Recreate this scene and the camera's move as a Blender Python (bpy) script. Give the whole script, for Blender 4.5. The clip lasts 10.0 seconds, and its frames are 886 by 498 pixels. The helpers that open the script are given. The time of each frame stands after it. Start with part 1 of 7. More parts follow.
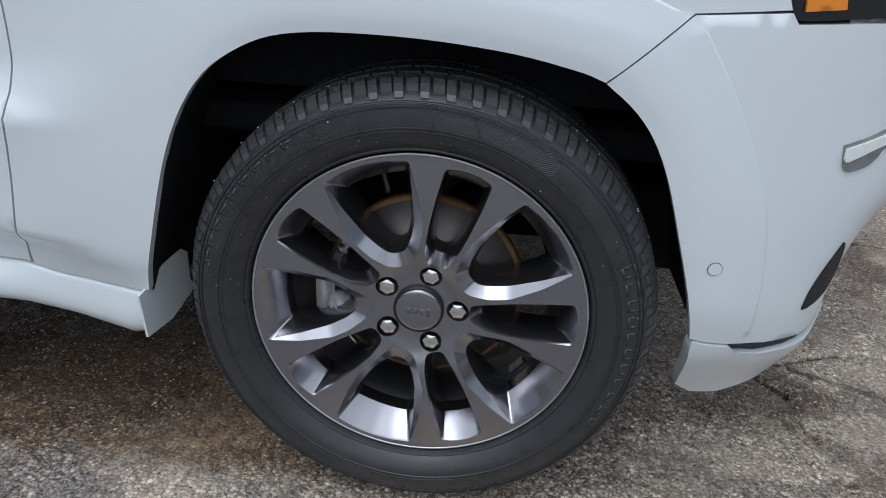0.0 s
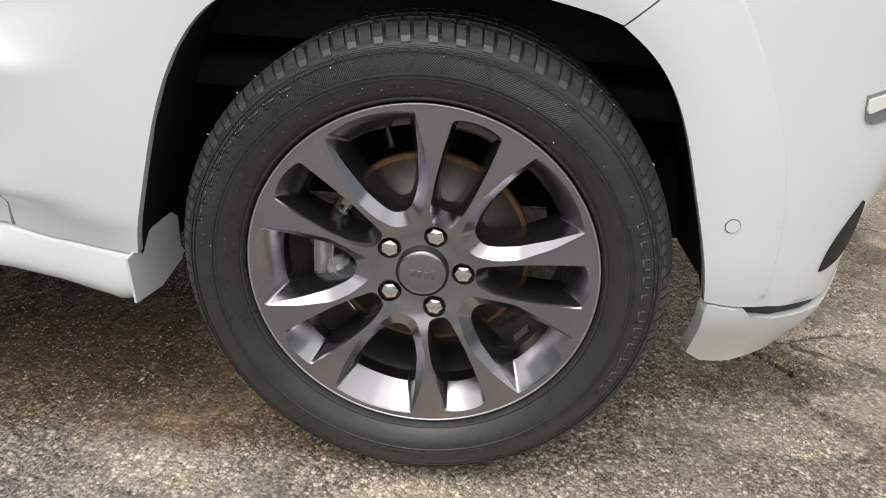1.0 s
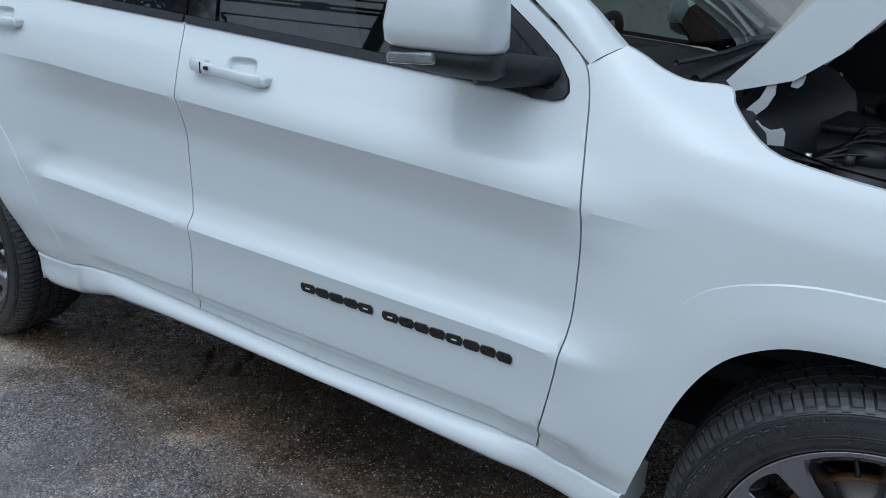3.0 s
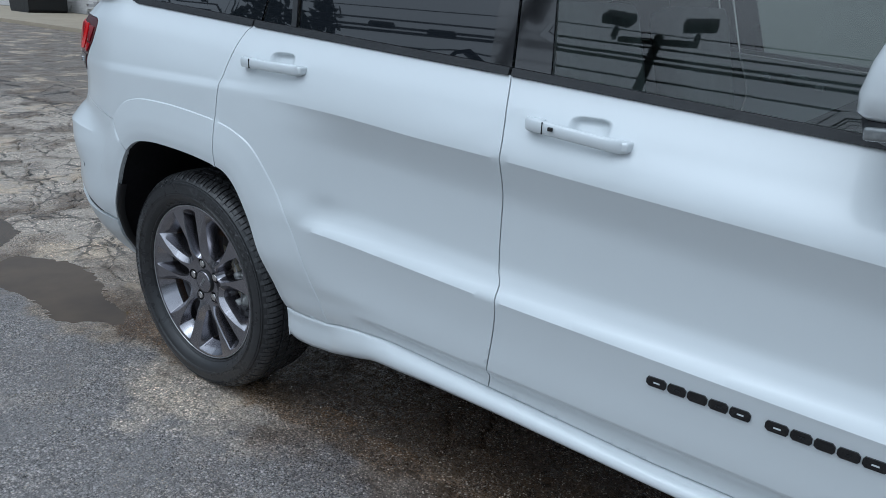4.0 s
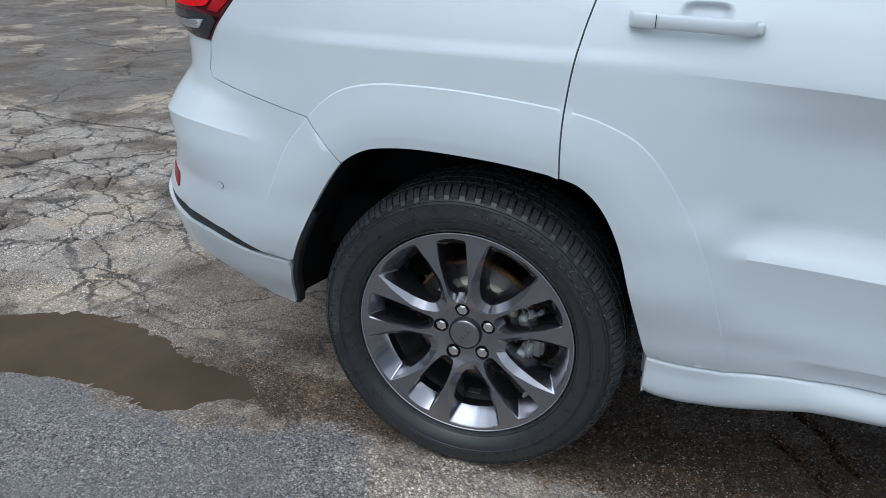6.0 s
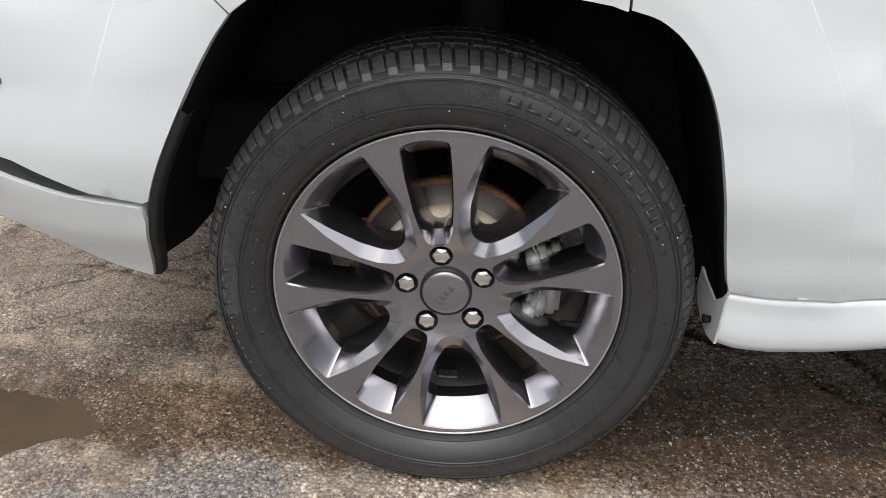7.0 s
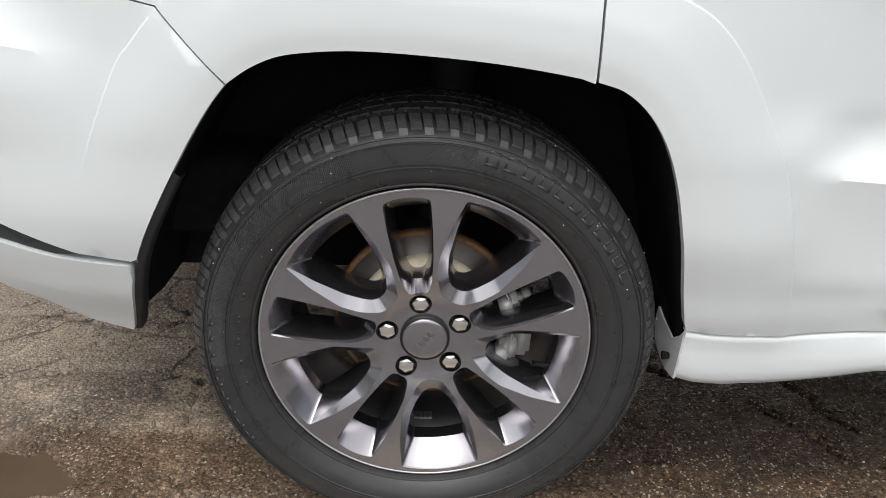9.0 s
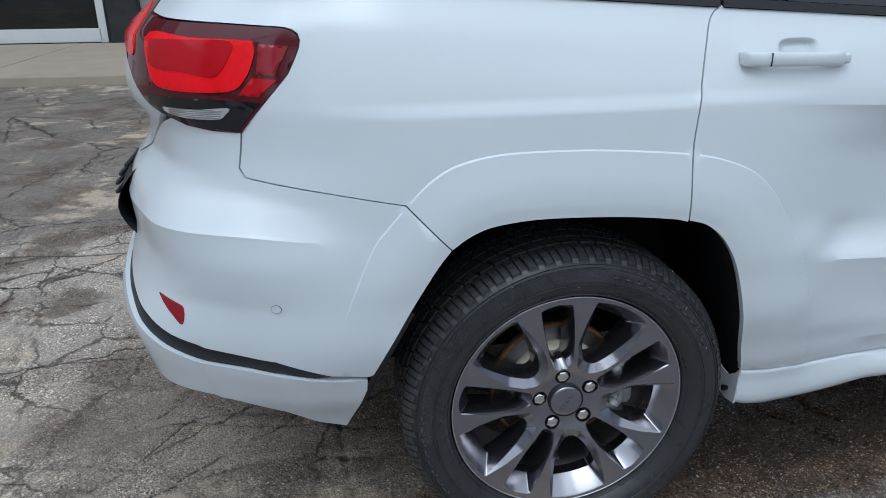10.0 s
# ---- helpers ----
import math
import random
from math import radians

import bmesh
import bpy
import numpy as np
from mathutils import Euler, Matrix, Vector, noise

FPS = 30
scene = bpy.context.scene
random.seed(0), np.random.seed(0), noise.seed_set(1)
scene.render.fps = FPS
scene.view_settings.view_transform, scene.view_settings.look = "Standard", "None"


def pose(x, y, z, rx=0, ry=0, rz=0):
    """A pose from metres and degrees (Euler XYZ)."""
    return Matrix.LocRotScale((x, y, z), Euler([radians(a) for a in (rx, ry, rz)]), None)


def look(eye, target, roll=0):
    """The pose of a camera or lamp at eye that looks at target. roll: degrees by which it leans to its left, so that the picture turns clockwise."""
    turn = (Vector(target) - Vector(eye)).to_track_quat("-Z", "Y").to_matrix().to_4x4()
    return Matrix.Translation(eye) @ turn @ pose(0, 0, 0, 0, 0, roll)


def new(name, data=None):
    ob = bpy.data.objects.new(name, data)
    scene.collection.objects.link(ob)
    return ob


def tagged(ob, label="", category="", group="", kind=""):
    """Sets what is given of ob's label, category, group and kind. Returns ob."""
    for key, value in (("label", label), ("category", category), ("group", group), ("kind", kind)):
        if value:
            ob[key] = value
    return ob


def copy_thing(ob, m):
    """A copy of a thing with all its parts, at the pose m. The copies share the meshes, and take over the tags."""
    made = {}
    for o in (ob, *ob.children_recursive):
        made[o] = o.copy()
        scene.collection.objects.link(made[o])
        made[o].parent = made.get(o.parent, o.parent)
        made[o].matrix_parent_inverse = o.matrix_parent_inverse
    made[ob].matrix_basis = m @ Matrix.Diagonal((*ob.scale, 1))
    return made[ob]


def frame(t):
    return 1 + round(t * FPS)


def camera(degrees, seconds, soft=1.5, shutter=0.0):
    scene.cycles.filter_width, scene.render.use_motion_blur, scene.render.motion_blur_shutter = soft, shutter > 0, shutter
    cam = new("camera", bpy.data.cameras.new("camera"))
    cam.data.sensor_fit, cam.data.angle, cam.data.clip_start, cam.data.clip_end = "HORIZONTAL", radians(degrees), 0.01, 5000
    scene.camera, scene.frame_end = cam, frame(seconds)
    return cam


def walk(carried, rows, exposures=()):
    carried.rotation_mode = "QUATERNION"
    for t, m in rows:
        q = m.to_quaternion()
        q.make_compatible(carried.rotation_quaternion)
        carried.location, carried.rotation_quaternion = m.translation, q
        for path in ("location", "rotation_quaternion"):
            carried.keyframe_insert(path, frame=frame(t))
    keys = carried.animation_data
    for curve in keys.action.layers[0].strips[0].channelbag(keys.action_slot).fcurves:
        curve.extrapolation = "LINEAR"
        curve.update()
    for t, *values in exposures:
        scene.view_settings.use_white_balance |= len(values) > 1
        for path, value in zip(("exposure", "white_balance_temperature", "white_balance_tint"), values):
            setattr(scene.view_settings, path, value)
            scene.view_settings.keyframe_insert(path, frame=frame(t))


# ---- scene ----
cam = camera(62.0, 10.0, 0.8)
PATH = [
    (0, (0.122, -0.997, 0.975), (-0.038, 0.795, 0.1), 3.1),
    (0.5, (0.103, -0.989, 0.902), (-0.022, 0.801, 0.018), 3.6),
    (1, (0.092, -0.984, 0.895), (-0.024, 0.815, 0.028), 3.8),
    (1.5, (0.082, -0.992, 0.892), (-0.113, 0.81, 0.046), 4.0),
    (1.8, (0.059, -1.029, 0.921), (-0.233, 0.766, 0.09), 4.6),
    (2, (0.079, -1.05, 1.001), (-0.391, 0.72, 0.198), 3.9),
    (2.4, (0.027, -1.138, 1.206), (-0.648, 0.573, 0.421), 3.4),
    (2.5, (0.013, -1.171, 1.232), (-0.73, 0.528, 0.482), 3.2),
    (2.8, (-0.084, -1.258, 1.308), (-0.958, 0.401, 0.612), 3.0),
    (3, (-0.152, -1.293, 1.347), (-1.099, 0.328, 0.657), 3.0),
    (3.2, (-0.264, -1.309, 1.357), (-1.281, 0.272, 0.674), 2.8),
    (4.3, (-1.053, -1.497, 1.402), (-2.19, 0.016, 0.755), 2.7),
    (4.5, (-1.226, -1.544, 1.42), (-2.346, -0.02, 0.769), 2.6),
    (4.7, (-1.366, -1.553, 1.402), (-2.46, -0.013, 0.744), 2.4),
    (5, (-1.635, -1.534, 1.396), (-2.669, 0.038, 0.718), 2.1),
    (5.5, (-2.049, -1.571, 1.382), (-2.913, 0.076, 0.646), 1.4),
    (5.7, (-2.223, -1.579, 1.376), (-2.985, 0.102, 0.605), 1.3),
    (6.8, (-2.811, -1.12, 1.076), (-3.007, 0.651, 0.167), 1.9),
    (7, (-2.857, -1.023, 0.992), (-2.975, 0.752, 0.078), 2.3),
    (7.5, (-2.891, -0.952, 0.899), (-2.911, 0.842, 0.015), 3.3),
    (8, (-2.902, -0.955, 0.889), (-2.89, 0.849, 0.026), 3.8),
    (8.5, (-2.905, -0.965, 0.89), (-2.877, 0.846, 0.042), 3.9),
    (9, (-2.927, -1.075, 1.047), (-2.875, 0.743, 0.216), 3.4),
    (9.2, (-2.983, -1.167, 1.13), (-2.902, 0.658, 0.317), 3.0),
    (9.5, (-3.156, -1.341, 1.247), (-3.019, 0.492, 0.459), 1.6),
    (10, (-3.45, -1.42, 1.359), (-3.141, 0.416, 0.628), -0.5),
]
EXPOSURES = [(0.0, 0.06, 5550, 7), (0.2, 0.22, 5950, 8), (0.5, 0.55, 6400, 9), (1.0, 0.6, 6450, 9), (1.8, 0.5, 6400, 9), (2.2, 0.1, 5600, 5), (2.6, -0.15, 5300, 4), (3.2, -0.22, 5200, 3), (4.5, -0.12, 5250, 3), (5.7, -0.05, 5300, 4), (6.8, 0.4, 5900, 8), (7.0, 0.68, 6350, 9), (8.0, 0.82, 6450, 9), (8.8, 0.74, 6400, 9), (9.05, 0.55, 6350, 9), (9.35, 0.2, 5700, 6), (9.6, 0.1, 5450, 5), (10.0, -0.05, 5300, 5)]
walk(cam, [(t, look(eye, target, roll)) for t, eye, target, roll in PATH], EXPOSURES)

# ---------------------------------------------------------------- world and light
world = bpy.data.worlds.new("overcast_sky")
scene.world = world
world.use_nodes = True
wn = world.node_tree.nodes
wl = world.node_tree.links
wn.clear()
sky = wn.new("ShaderNodeTexSky")
sky.sky_type = "NISHITA"
sky.sun_disc = False
sky.sun_elevation = radians(62)
sky.sun_rotation = radians(200)
sky.air_density = 1.0
sky.dust_density = 6.0
sky.ozone_density = 1.0
hsv = wn.new("ShaderNodeHueSaturation")
hsv.inputs["Saturation"].default_value = 0.35
bg = wn.new("ShaderNodeBackground")
bg.inputs["Strength"].default_value = 0.085
wo = wn.new("ShaderNodeOutputWorld")
wl.new(sky.outputs[0], hsv.inputs["Color"])
wl.new(hsv.outputs[0], bg.inputs["Color"])
wl.new(bg.outputs[0], wo.inputs["Surface"])

sun = new("sun", bpy.data.lights.new("sun", "SUN"))
sun.data.energy = 1.5
sun.data.angle = radians(120)
sun.data.color = (1.0, 0.97, 0.93)
sun.matrix_world = look((-2, -5.5, 12), (-1.5, 0, 0))


# ---------------------------------------------------------------- materials
def shader(name, color=(0.5, 0.5, 0.5), rough=0.5, metal=0.0, coat=0.0, var=0.0, scale=40.0, bump=0.0, bscale=300.0,
           spec=0.5, trans=0.0, rvar=0.0, ior=1.45):
    m = bpy.data.materials.new(name)
    m.use_nodes = True
    n, l = m.node_tree.nodes, m.node_tree.links
    p = n["Principled BSDF"]
    p.inputs["Base Color"].default_value = (*color, 1)
    p.inputs["Roughness"].default_value = rough
    p.inputs["Metallic"].default_value = metal
    p.inputs["Coat Weight"].default_value = coat
    p.inputs["Coat Roughness"].default_value = 0.04
    p.inputs["Specular IOR Level"].default_value = spec
    p.inputs["Transmission Weight"].default_value = trans
    p.inputs["IOR"].default_value = ior
    tc = n.new("ShaderNodeTexCoord")
    if var > 0 or rvar > 0:
        a = n.new("ShaderNodeTexNoise")
        a.inputs["Scale"].default_value = scale
        a.inputs["Detail"].default_value = 6
        l.new(tc.outputs["Object"], a.inputs["Vector"])
        b = n.new("ShaderNodeTexNoise")
        b.inputs["Scale"].default_value = scale / 9
        b.inputs["Detail"].default_value = 3
        l.new(tc.outputs["Object"], b.inputs["Vector"])
        add = n.new("ShaderNodeMath")
        add.operation = "ADD"
        l.new(a.outputs["Fac"], add.inputs[0])
        l.new(b.outputs["Fac"], add.inputs[1])
        if var > 0:
            mr = n.new("ShaderNodeMapRange")
            mr.inputs[1].default_value, mr.inputs[2].default_value = 0.6, 1.4
            mr.inputs[3].default_value, mr.inputs[4].default_value = 1 - var, 1 + var
            l.new(add.outputs[0], mr.inputs[0])
            mx = n.new("ShaderNodeVectorMath")
            mx.operation = "SCALE"
            mx.inputs[0].default_value = color
            l.new(mr.outputs[0], mx.inputs["Scale"])
            l.new(mx.outputs[0], p.inputs["Base Color"])
        if rvar > 0:
            rr = n.new("ShaderNodeMapRange")
            rr.inputs[1].default_value, rr.inputs[2].default_value = 0.6, 1.4
            rr.inputs[3].default_value, rr.inputs[4].default_value = max(0.02, rough - rvar), rough + rvar
            l.new(add.outputs[0], rr.inputs[0])
            l.new(rr.outputs[0], p.inputs["Roughness"])
    if bump > 0:
        c = n.new("ShaderNodeTexNoise")
        c.inputs["Scale"].default_value = bscale
        c.inputs["Detail"].default_value = 4
        l.new(tc.outputs["Object"], c.inputs["Vector"])
        bp = n.new("ShaderNodeBump")
        bp.inputs["Strength"].default_value = bump
        bp.inputs["Distance"].default_value = 0.002
        l.new(c.outputs["Fac"], bp.inputs["Height"])
        l.new(bp.outputs[0], p.inputs["Normal"])
    return m


PAINT = shader("white_paint", (0.705, 0.738, 0.748), 0.34, 0.0, 0.6, var=0.015, scale=6, rvar=0.04)
PAINT_DULL = shader("dull_white_paint", (0.55, 0.56, 0.57), 0.6, var=0.12, scale=30)
PLASTIC = shader("black_plastic", (0.016, 0.017, 0.019), 0.5, var=0.15, scale=60, bump=0.25, bscale=900, rvar=0.08)
GLOSSBLACK = shader("gloss_black", (0.006, 0.006, 0.007), 0.08, coat=0.6, var=0.1, scale=20, rvar=0.03)
LINER = shader("felt_liner", (0.019, 0.019, 0.022), 0.95, var=0.3, scale=60, bump=0.6, bscale=500, spec=0.15)
RUBBER = shader("rubber", (0.032, 0.032, 0.033), 0.30, spec=0.5, var=0.25, scale=30, bump=0.15, bscale=700, rvar=0.1)
TREADM = shader("tread_rubber", (0.052, 0.052, 0.053), 0.30, spec=0.6, var=0.25, scale=50, bump=0.3, bscale=500, rvar=0.1)
LETTERM = shader("moulded_rubber", (0.042, 0.042, 0.043), 0.36, var=0.15, scale=60)
RIMM = shader("satin_graphite", (0.325, 0.317, 0.337), 0.19, 0.97, 0.0, var=0.02, scale=14, rvar=0.015)
BARRELM = shader("barrel_graphite", (0.19, 0.185, 0.19), 0.38, 0.8, var=0.1, scale=20, rvar=0.06)
CHROME = shader("chrome", (0.72, 0.70, 0.67), 0.14, 1.0, var=0.05, scale=200)
DISCM = shader("cast_iron", (0.15, 0.135, 0.125), 0.42, 0.7, var=0.2, scale=60, rvar=0.1)
HATM = shader("hub_hat", (0.72, 0.65, 0.50), 0.7, 0.1, var=0.3, scale=50, bump=0.3, bscale=300)
RUSTM = shader("rust", (0.19, 0.10, 0.045), 0.85, 0.1, var=0.45, scale=120, bump=0.5, bscale=500)
CALIPERM = shader("zinc_caliper", (0.50, 0.50, 0.48), 0.42, 0.35, var=0.2, scale=60, bump=0.3, bscale=400)
BRIGHT = shader("bare_alloy", (0.52, 0.52, 0.53), 0.32, 0.85, var=0.2, scale=80)
DARKMETAL = shader("dark_metal", (0.04, 0.04, 0.042), 0.5, 0.5, var=0.3, scale=40)
HOSE = shader("hose_rubber", (0.010, 0.010, 0.011), 0.45, var=0.2, scale=60)
GLASS_DARK = shader("privacy_glass", (0.010, 0.012, 0.015), 0.012, coat=0.22, spec=0.55)
INTERIOR = shader("interior_fabric", (0.27, 0.29, 0.28), 0.85, var=0.2, scale=90, bump=0.4, bscale=700)
REDLENS = shader("red_lens", (0.46, 0.004, 0.010), 0.10, spec=0.4, var=0.06, scale=25)
REDBRIGHT = shader("bright_red_lens", (0.85, 0.005, 0.010), 0.14, spec=0.35, var=0.08, scale=120, bump=0.15, bscale=160)
REDMID = shader("shaded_red_lens", (0.27, 0.010, 0.018), 0.09, spec=0.5, var=0.06, scale=25)
REDDARK = shader("dark_red_lens", (0.085, 0.007, 0.011), 0.07, spec=0.6, var=0.08, scale=30)
CLEARLENS = shader("clear_lens", (0.62, 0.63, 0.64), 0.1, 0.5, coat=0.6, var=0.15, scale=140)
PALELENS = shader("pale_reflector", (0.8, 0.82, 0.78), 0.25, coat=0.6, var=0.08, scale=120)
BEAD = shader("water_bead", (0.75, 0.77, 0.8), 0.06, 0.7)
SEAMGREY = shader("sensor_gap", (0.13, 0.135, 0.14), 0.6)
SMOKELENS = shader("smoky_lens", (0.22, 0.23, 0.23), 0.08, 0.3, coat=0.8, var=0.35, scale=90)
AMBER = shader("amber_lens", (0.8, 0.26, 0.02), 0.15, coat=0.6, var=0.05, scale=60)
WATER = shader("puddle_water", (0.106, 0.077, 0.050), 0.015, spec=0.85, ior=1.33, var=0.35, scale=5)
CONCRETE = shader("pale_concrete", (0.37, 0.315, 0.235), 0.85, var=0.12, scale=3, bump=0.4, bscale=60)
STONEM = shader("ledge_stone", (0.6, 0.58, 0.56), 0.85, var=0.15, scale=12, bump=0.5, bscale=40)
ALU = shader("white_aluminium", (0.7, 0.71, 0.7), 0.4, 0.1, var=0.04, scale=12)
BARK = shader("bark", (0.07, 0.055, 0.045), 0.9, var=0.3, scale=14, bump=0.6, bscale=50)
LEAFM = shader("foliage", (0.04, 0.06, 0.03), 0.7, var=0.4, scale=3)
SIGNY = shader("sign_yellow", (0.86, 0.50, 0.035), 0.5, var=0.05, scale=4)
SIGNB = shader("sign_brown", (0.14, 0.05, 0.018), 0.5, var=0.08, scale=6)
TOWERM = shader("brown_render", (0.085, 0.06, 0.045), 0.8, var=0.2, scale=1.5, bump=0.2, bscale=30)
POLEM = shader("weathered_pole", (0.05, 0.045, 0.04), 0.85, var=0.25, scale=20, bump=0.5, bscale=60)
WIREM = shader("cable_black", (0.01, 0.01, 0.01), 0.6, var=0.1, scale=5)


def clear_glass(name, tint):
    m = bpy.data.materials.new(name)
    m.use_nodes = True
    n, l = m.node_tree.nodes, m.node_tree.links
    n.clear()
    out = n.new("ShaderNodeOutputMaterial")
    tr = n.new("ShaderNodeBsdfTransparent")
    tr.inputs["Color"].default_value = (*tint, 1)
    gl = n.new("ShaderNodeBsdfGlossy")
    gl.inputs["Roughness"].default_value = 0.01
    fr = n.new("ShaderNodeFresnel")
    fr.inputs["IOR"].default_value = 1.65
    mix = n.new("ShaderNodeMixShader")
    l.new(fr.outputs[0], mix.inputs[0])
    l.new(tr.outputs[0], mix.inputs[1])
    l.new(gl.outputs[0], mix.inputs[2])
    l.new(mix.outputs[0], out.inputs["Surface"])
    return m


GLASS = clear_glass("side_glass", (0.5, 0.56, 0.54))
WINDSHIELD = clear_glass("windshield_glass", (0.55, 0.62, 0.6))
SHOPGLASS = clear_glass("shop_glass", (0.4, 0.43, 0.43))


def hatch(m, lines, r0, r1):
    """Fine radial moulding on a tyre's side wall between two radii, its sheen painted in."""
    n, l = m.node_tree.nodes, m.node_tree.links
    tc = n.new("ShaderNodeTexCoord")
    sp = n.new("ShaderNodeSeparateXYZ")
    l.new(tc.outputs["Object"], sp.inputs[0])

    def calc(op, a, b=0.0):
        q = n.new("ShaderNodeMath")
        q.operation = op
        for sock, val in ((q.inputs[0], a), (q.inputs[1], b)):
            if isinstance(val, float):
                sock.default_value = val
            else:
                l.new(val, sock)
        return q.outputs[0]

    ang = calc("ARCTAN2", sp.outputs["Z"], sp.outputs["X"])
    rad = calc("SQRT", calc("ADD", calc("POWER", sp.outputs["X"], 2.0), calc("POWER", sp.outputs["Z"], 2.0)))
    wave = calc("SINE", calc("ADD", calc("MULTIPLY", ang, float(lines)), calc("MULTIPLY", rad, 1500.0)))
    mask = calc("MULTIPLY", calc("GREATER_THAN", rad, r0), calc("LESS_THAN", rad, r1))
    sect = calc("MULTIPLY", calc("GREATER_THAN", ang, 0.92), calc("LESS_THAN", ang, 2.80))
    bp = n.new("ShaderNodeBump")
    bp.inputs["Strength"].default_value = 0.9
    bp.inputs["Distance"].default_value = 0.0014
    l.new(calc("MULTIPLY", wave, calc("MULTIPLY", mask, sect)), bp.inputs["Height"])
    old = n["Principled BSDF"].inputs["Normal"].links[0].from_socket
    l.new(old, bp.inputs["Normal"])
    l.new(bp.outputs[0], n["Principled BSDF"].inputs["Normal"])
    # the sheen of the moulded band, put into the base colour as a paler tone
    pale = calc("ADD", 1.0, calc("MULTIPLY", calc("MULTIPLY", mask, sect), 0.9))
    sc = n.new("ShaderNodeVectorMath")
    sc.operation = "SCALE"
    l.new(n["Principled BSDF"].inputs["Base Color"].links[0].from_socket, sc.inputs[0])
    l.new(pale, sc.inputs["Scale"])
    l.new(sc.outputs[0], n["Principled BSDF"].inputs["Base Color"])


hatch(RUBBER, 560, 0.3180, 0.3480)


# ---------------------------------------------------------------- mesh helpers
def part(name, bm, material, parent=None, label="", smooth=True):
    me = bpy.data.meshes.new(name)
    bm.normal_update()
    for f in bm.faces:
        f.smooth = smooth
    bm.to_mesh(me)
    bm.free()
    me.materials.append(material)
    ob = new(name, me)
    if parent is not None:
        ob.parent = parent
    if label:
        ob["label"] = label
    return ob


def thing(name, label, category, group="", kind="", at=None):
    ob = new(name)
    ob.empty_display_size = 0.1
    if at is not None:
        ob.matrix_world = at
    return tagged(ob, label, category, group, kind)


def bm_from(verts, faces):
    bm = bmesh.new()
    vs = [bm.verts.new(v) for v in verts]
    for f in faces:
        try:
            bm.faces.new([vs[i] for i in f])
        except ValueError:
            pass
    return bm


def box(bm, c, size, bevel=0.0, rot=None):
    """A box, bevelled, added to bm."""
    m = Matrix.Translation(c) @ (rot.to_4x4() if rot is not None else Matrix()) @ Matrix.Diagonal((*size, 1))
    r = bmesh.ops.create_cube(bm, size=1.0, matrix=m)
    if bevel > 0:
        edges = list({e for v in r["verts"] for e in v.link_edges})
        bmesh.ops.bevel(bm, geom=edges, offset=bevel, segments=2, affect="EDGES", profile=0.6)
    return bm


def lathe(profile, n=96, axis_y=True, closed=False):
    """Turn a profile of (radius, depth) pairs round the y axis."""
    vs, fs = [], []
    k = len(profile)
    for i in range(n):
        a = 2 * math.pi * i / n
        for r, y in profile:
            vs.append((r * math.cos(a), y, r * math.sin(a)))
    rows = k if closed else k - 1
    for i in range(n):
        j = (i + 1) % n
        for q in range(rows):
            q2 = (q + 1) % k
            fs.append((i * k + q, j * k + q, j * k + q2, i * k + q2))
    bm = bm_from(vs, fs)
    bmesh.ops.recalc_face_normals(bm, faces=bm.faces)
    return bm


def tube(bm, pts, radius, n=8, caps=True):
    """A round tube along points."""
    pts = [Vector(p) for p in pts]
    rings = []
    for i, p in enumerate(pts):
        d = (pts[min(i + 1, len(pts) - 1)] - pts[max(i - 1, 0)]).normalized()
        up = Vector((0, 0, 1)) if abs(d.z) < 0.9 else Vector((1, 0, 0))
        a = d.cross(up).normalized()
        b = d.cross(a).normalized()
        r = radius[i] if isinstance(radius, (list, tuple)) else radius
        rings.append([bm.verts.new(p + a * r * math.cos(2 * math.pi * q / n) + b * r * math.sin(2 * math.pi * q / n)) for q in range(n)])
    for r0, r1 in zip(rings, rings[1:]):
        for q in range(n):
            bm.faces.new((r0[q], r0[(q + 1) % n], r1[(q + 1) % n], r1[q]))
    if caps:
        bm.faces.new(rings[0])
        bm.faces.new(rings[-1][::-1])
    return bm


def smooth_line(pts, sub=6):
    """Catmull-Rom through 2D points."""
    p = [np.array(q, float) for q in pts]
    out = []
    for i in range(len(p) - 1):
        a, b, c, d = p[max(i - 1, 0)], p[i], p[i + 1], p[min(i + 2, len(p) - 1)]
        for j in range(sub):
            t = j / sub
            out.append(tuple(0.5 * ((2 * b) + (c - a) * t + (2 * a - 5 * b + 4 * c - d) * t * t + (3 * b - a - 3 * c + d) * t ** 3)))
    out.append(tuple(p[-1]))
    return out


def inside(px, pz, poly):
    px, pz = np.asarray(px, float), np.asarray(pz, float)
    res = np.zeros(px.shape, bool)
    n = len(poly)
    for i in range(n):
        x0, z0 = poly[i]
        x1, z1 = poly[(i + 1) % n]
        if z0 == z1:
            continue
        c = ((z0 > pz) != (z1 > pz)) & (px < (x1 - x0) * (pz - z0) / (z1 - z0) + x0)
        res ^= c
    return res


def dist_line(px, pz, line):
    best = np.full(np.shape(px), 9.0)
    for (x0, z0), (x1, z1) in zip(line, line[1:]):
        dx, dz = x1 - x0, z1 - z0
        L = dx * dx + dz * dz + 1e-12
        t = np.clip(((px - x0) * dx + (pz - z0) * dz) / L, 0, 1)
        best = np.minimum(best, np.hypot(px - x0 - t * dx, pz - z0 - t * dz))
    return best


def ss(a, b, x):
    t = np.clip((np.asarray(x, float) - a) / (b - a), 0, 1)
    return t * t * (3 - 2 * t)


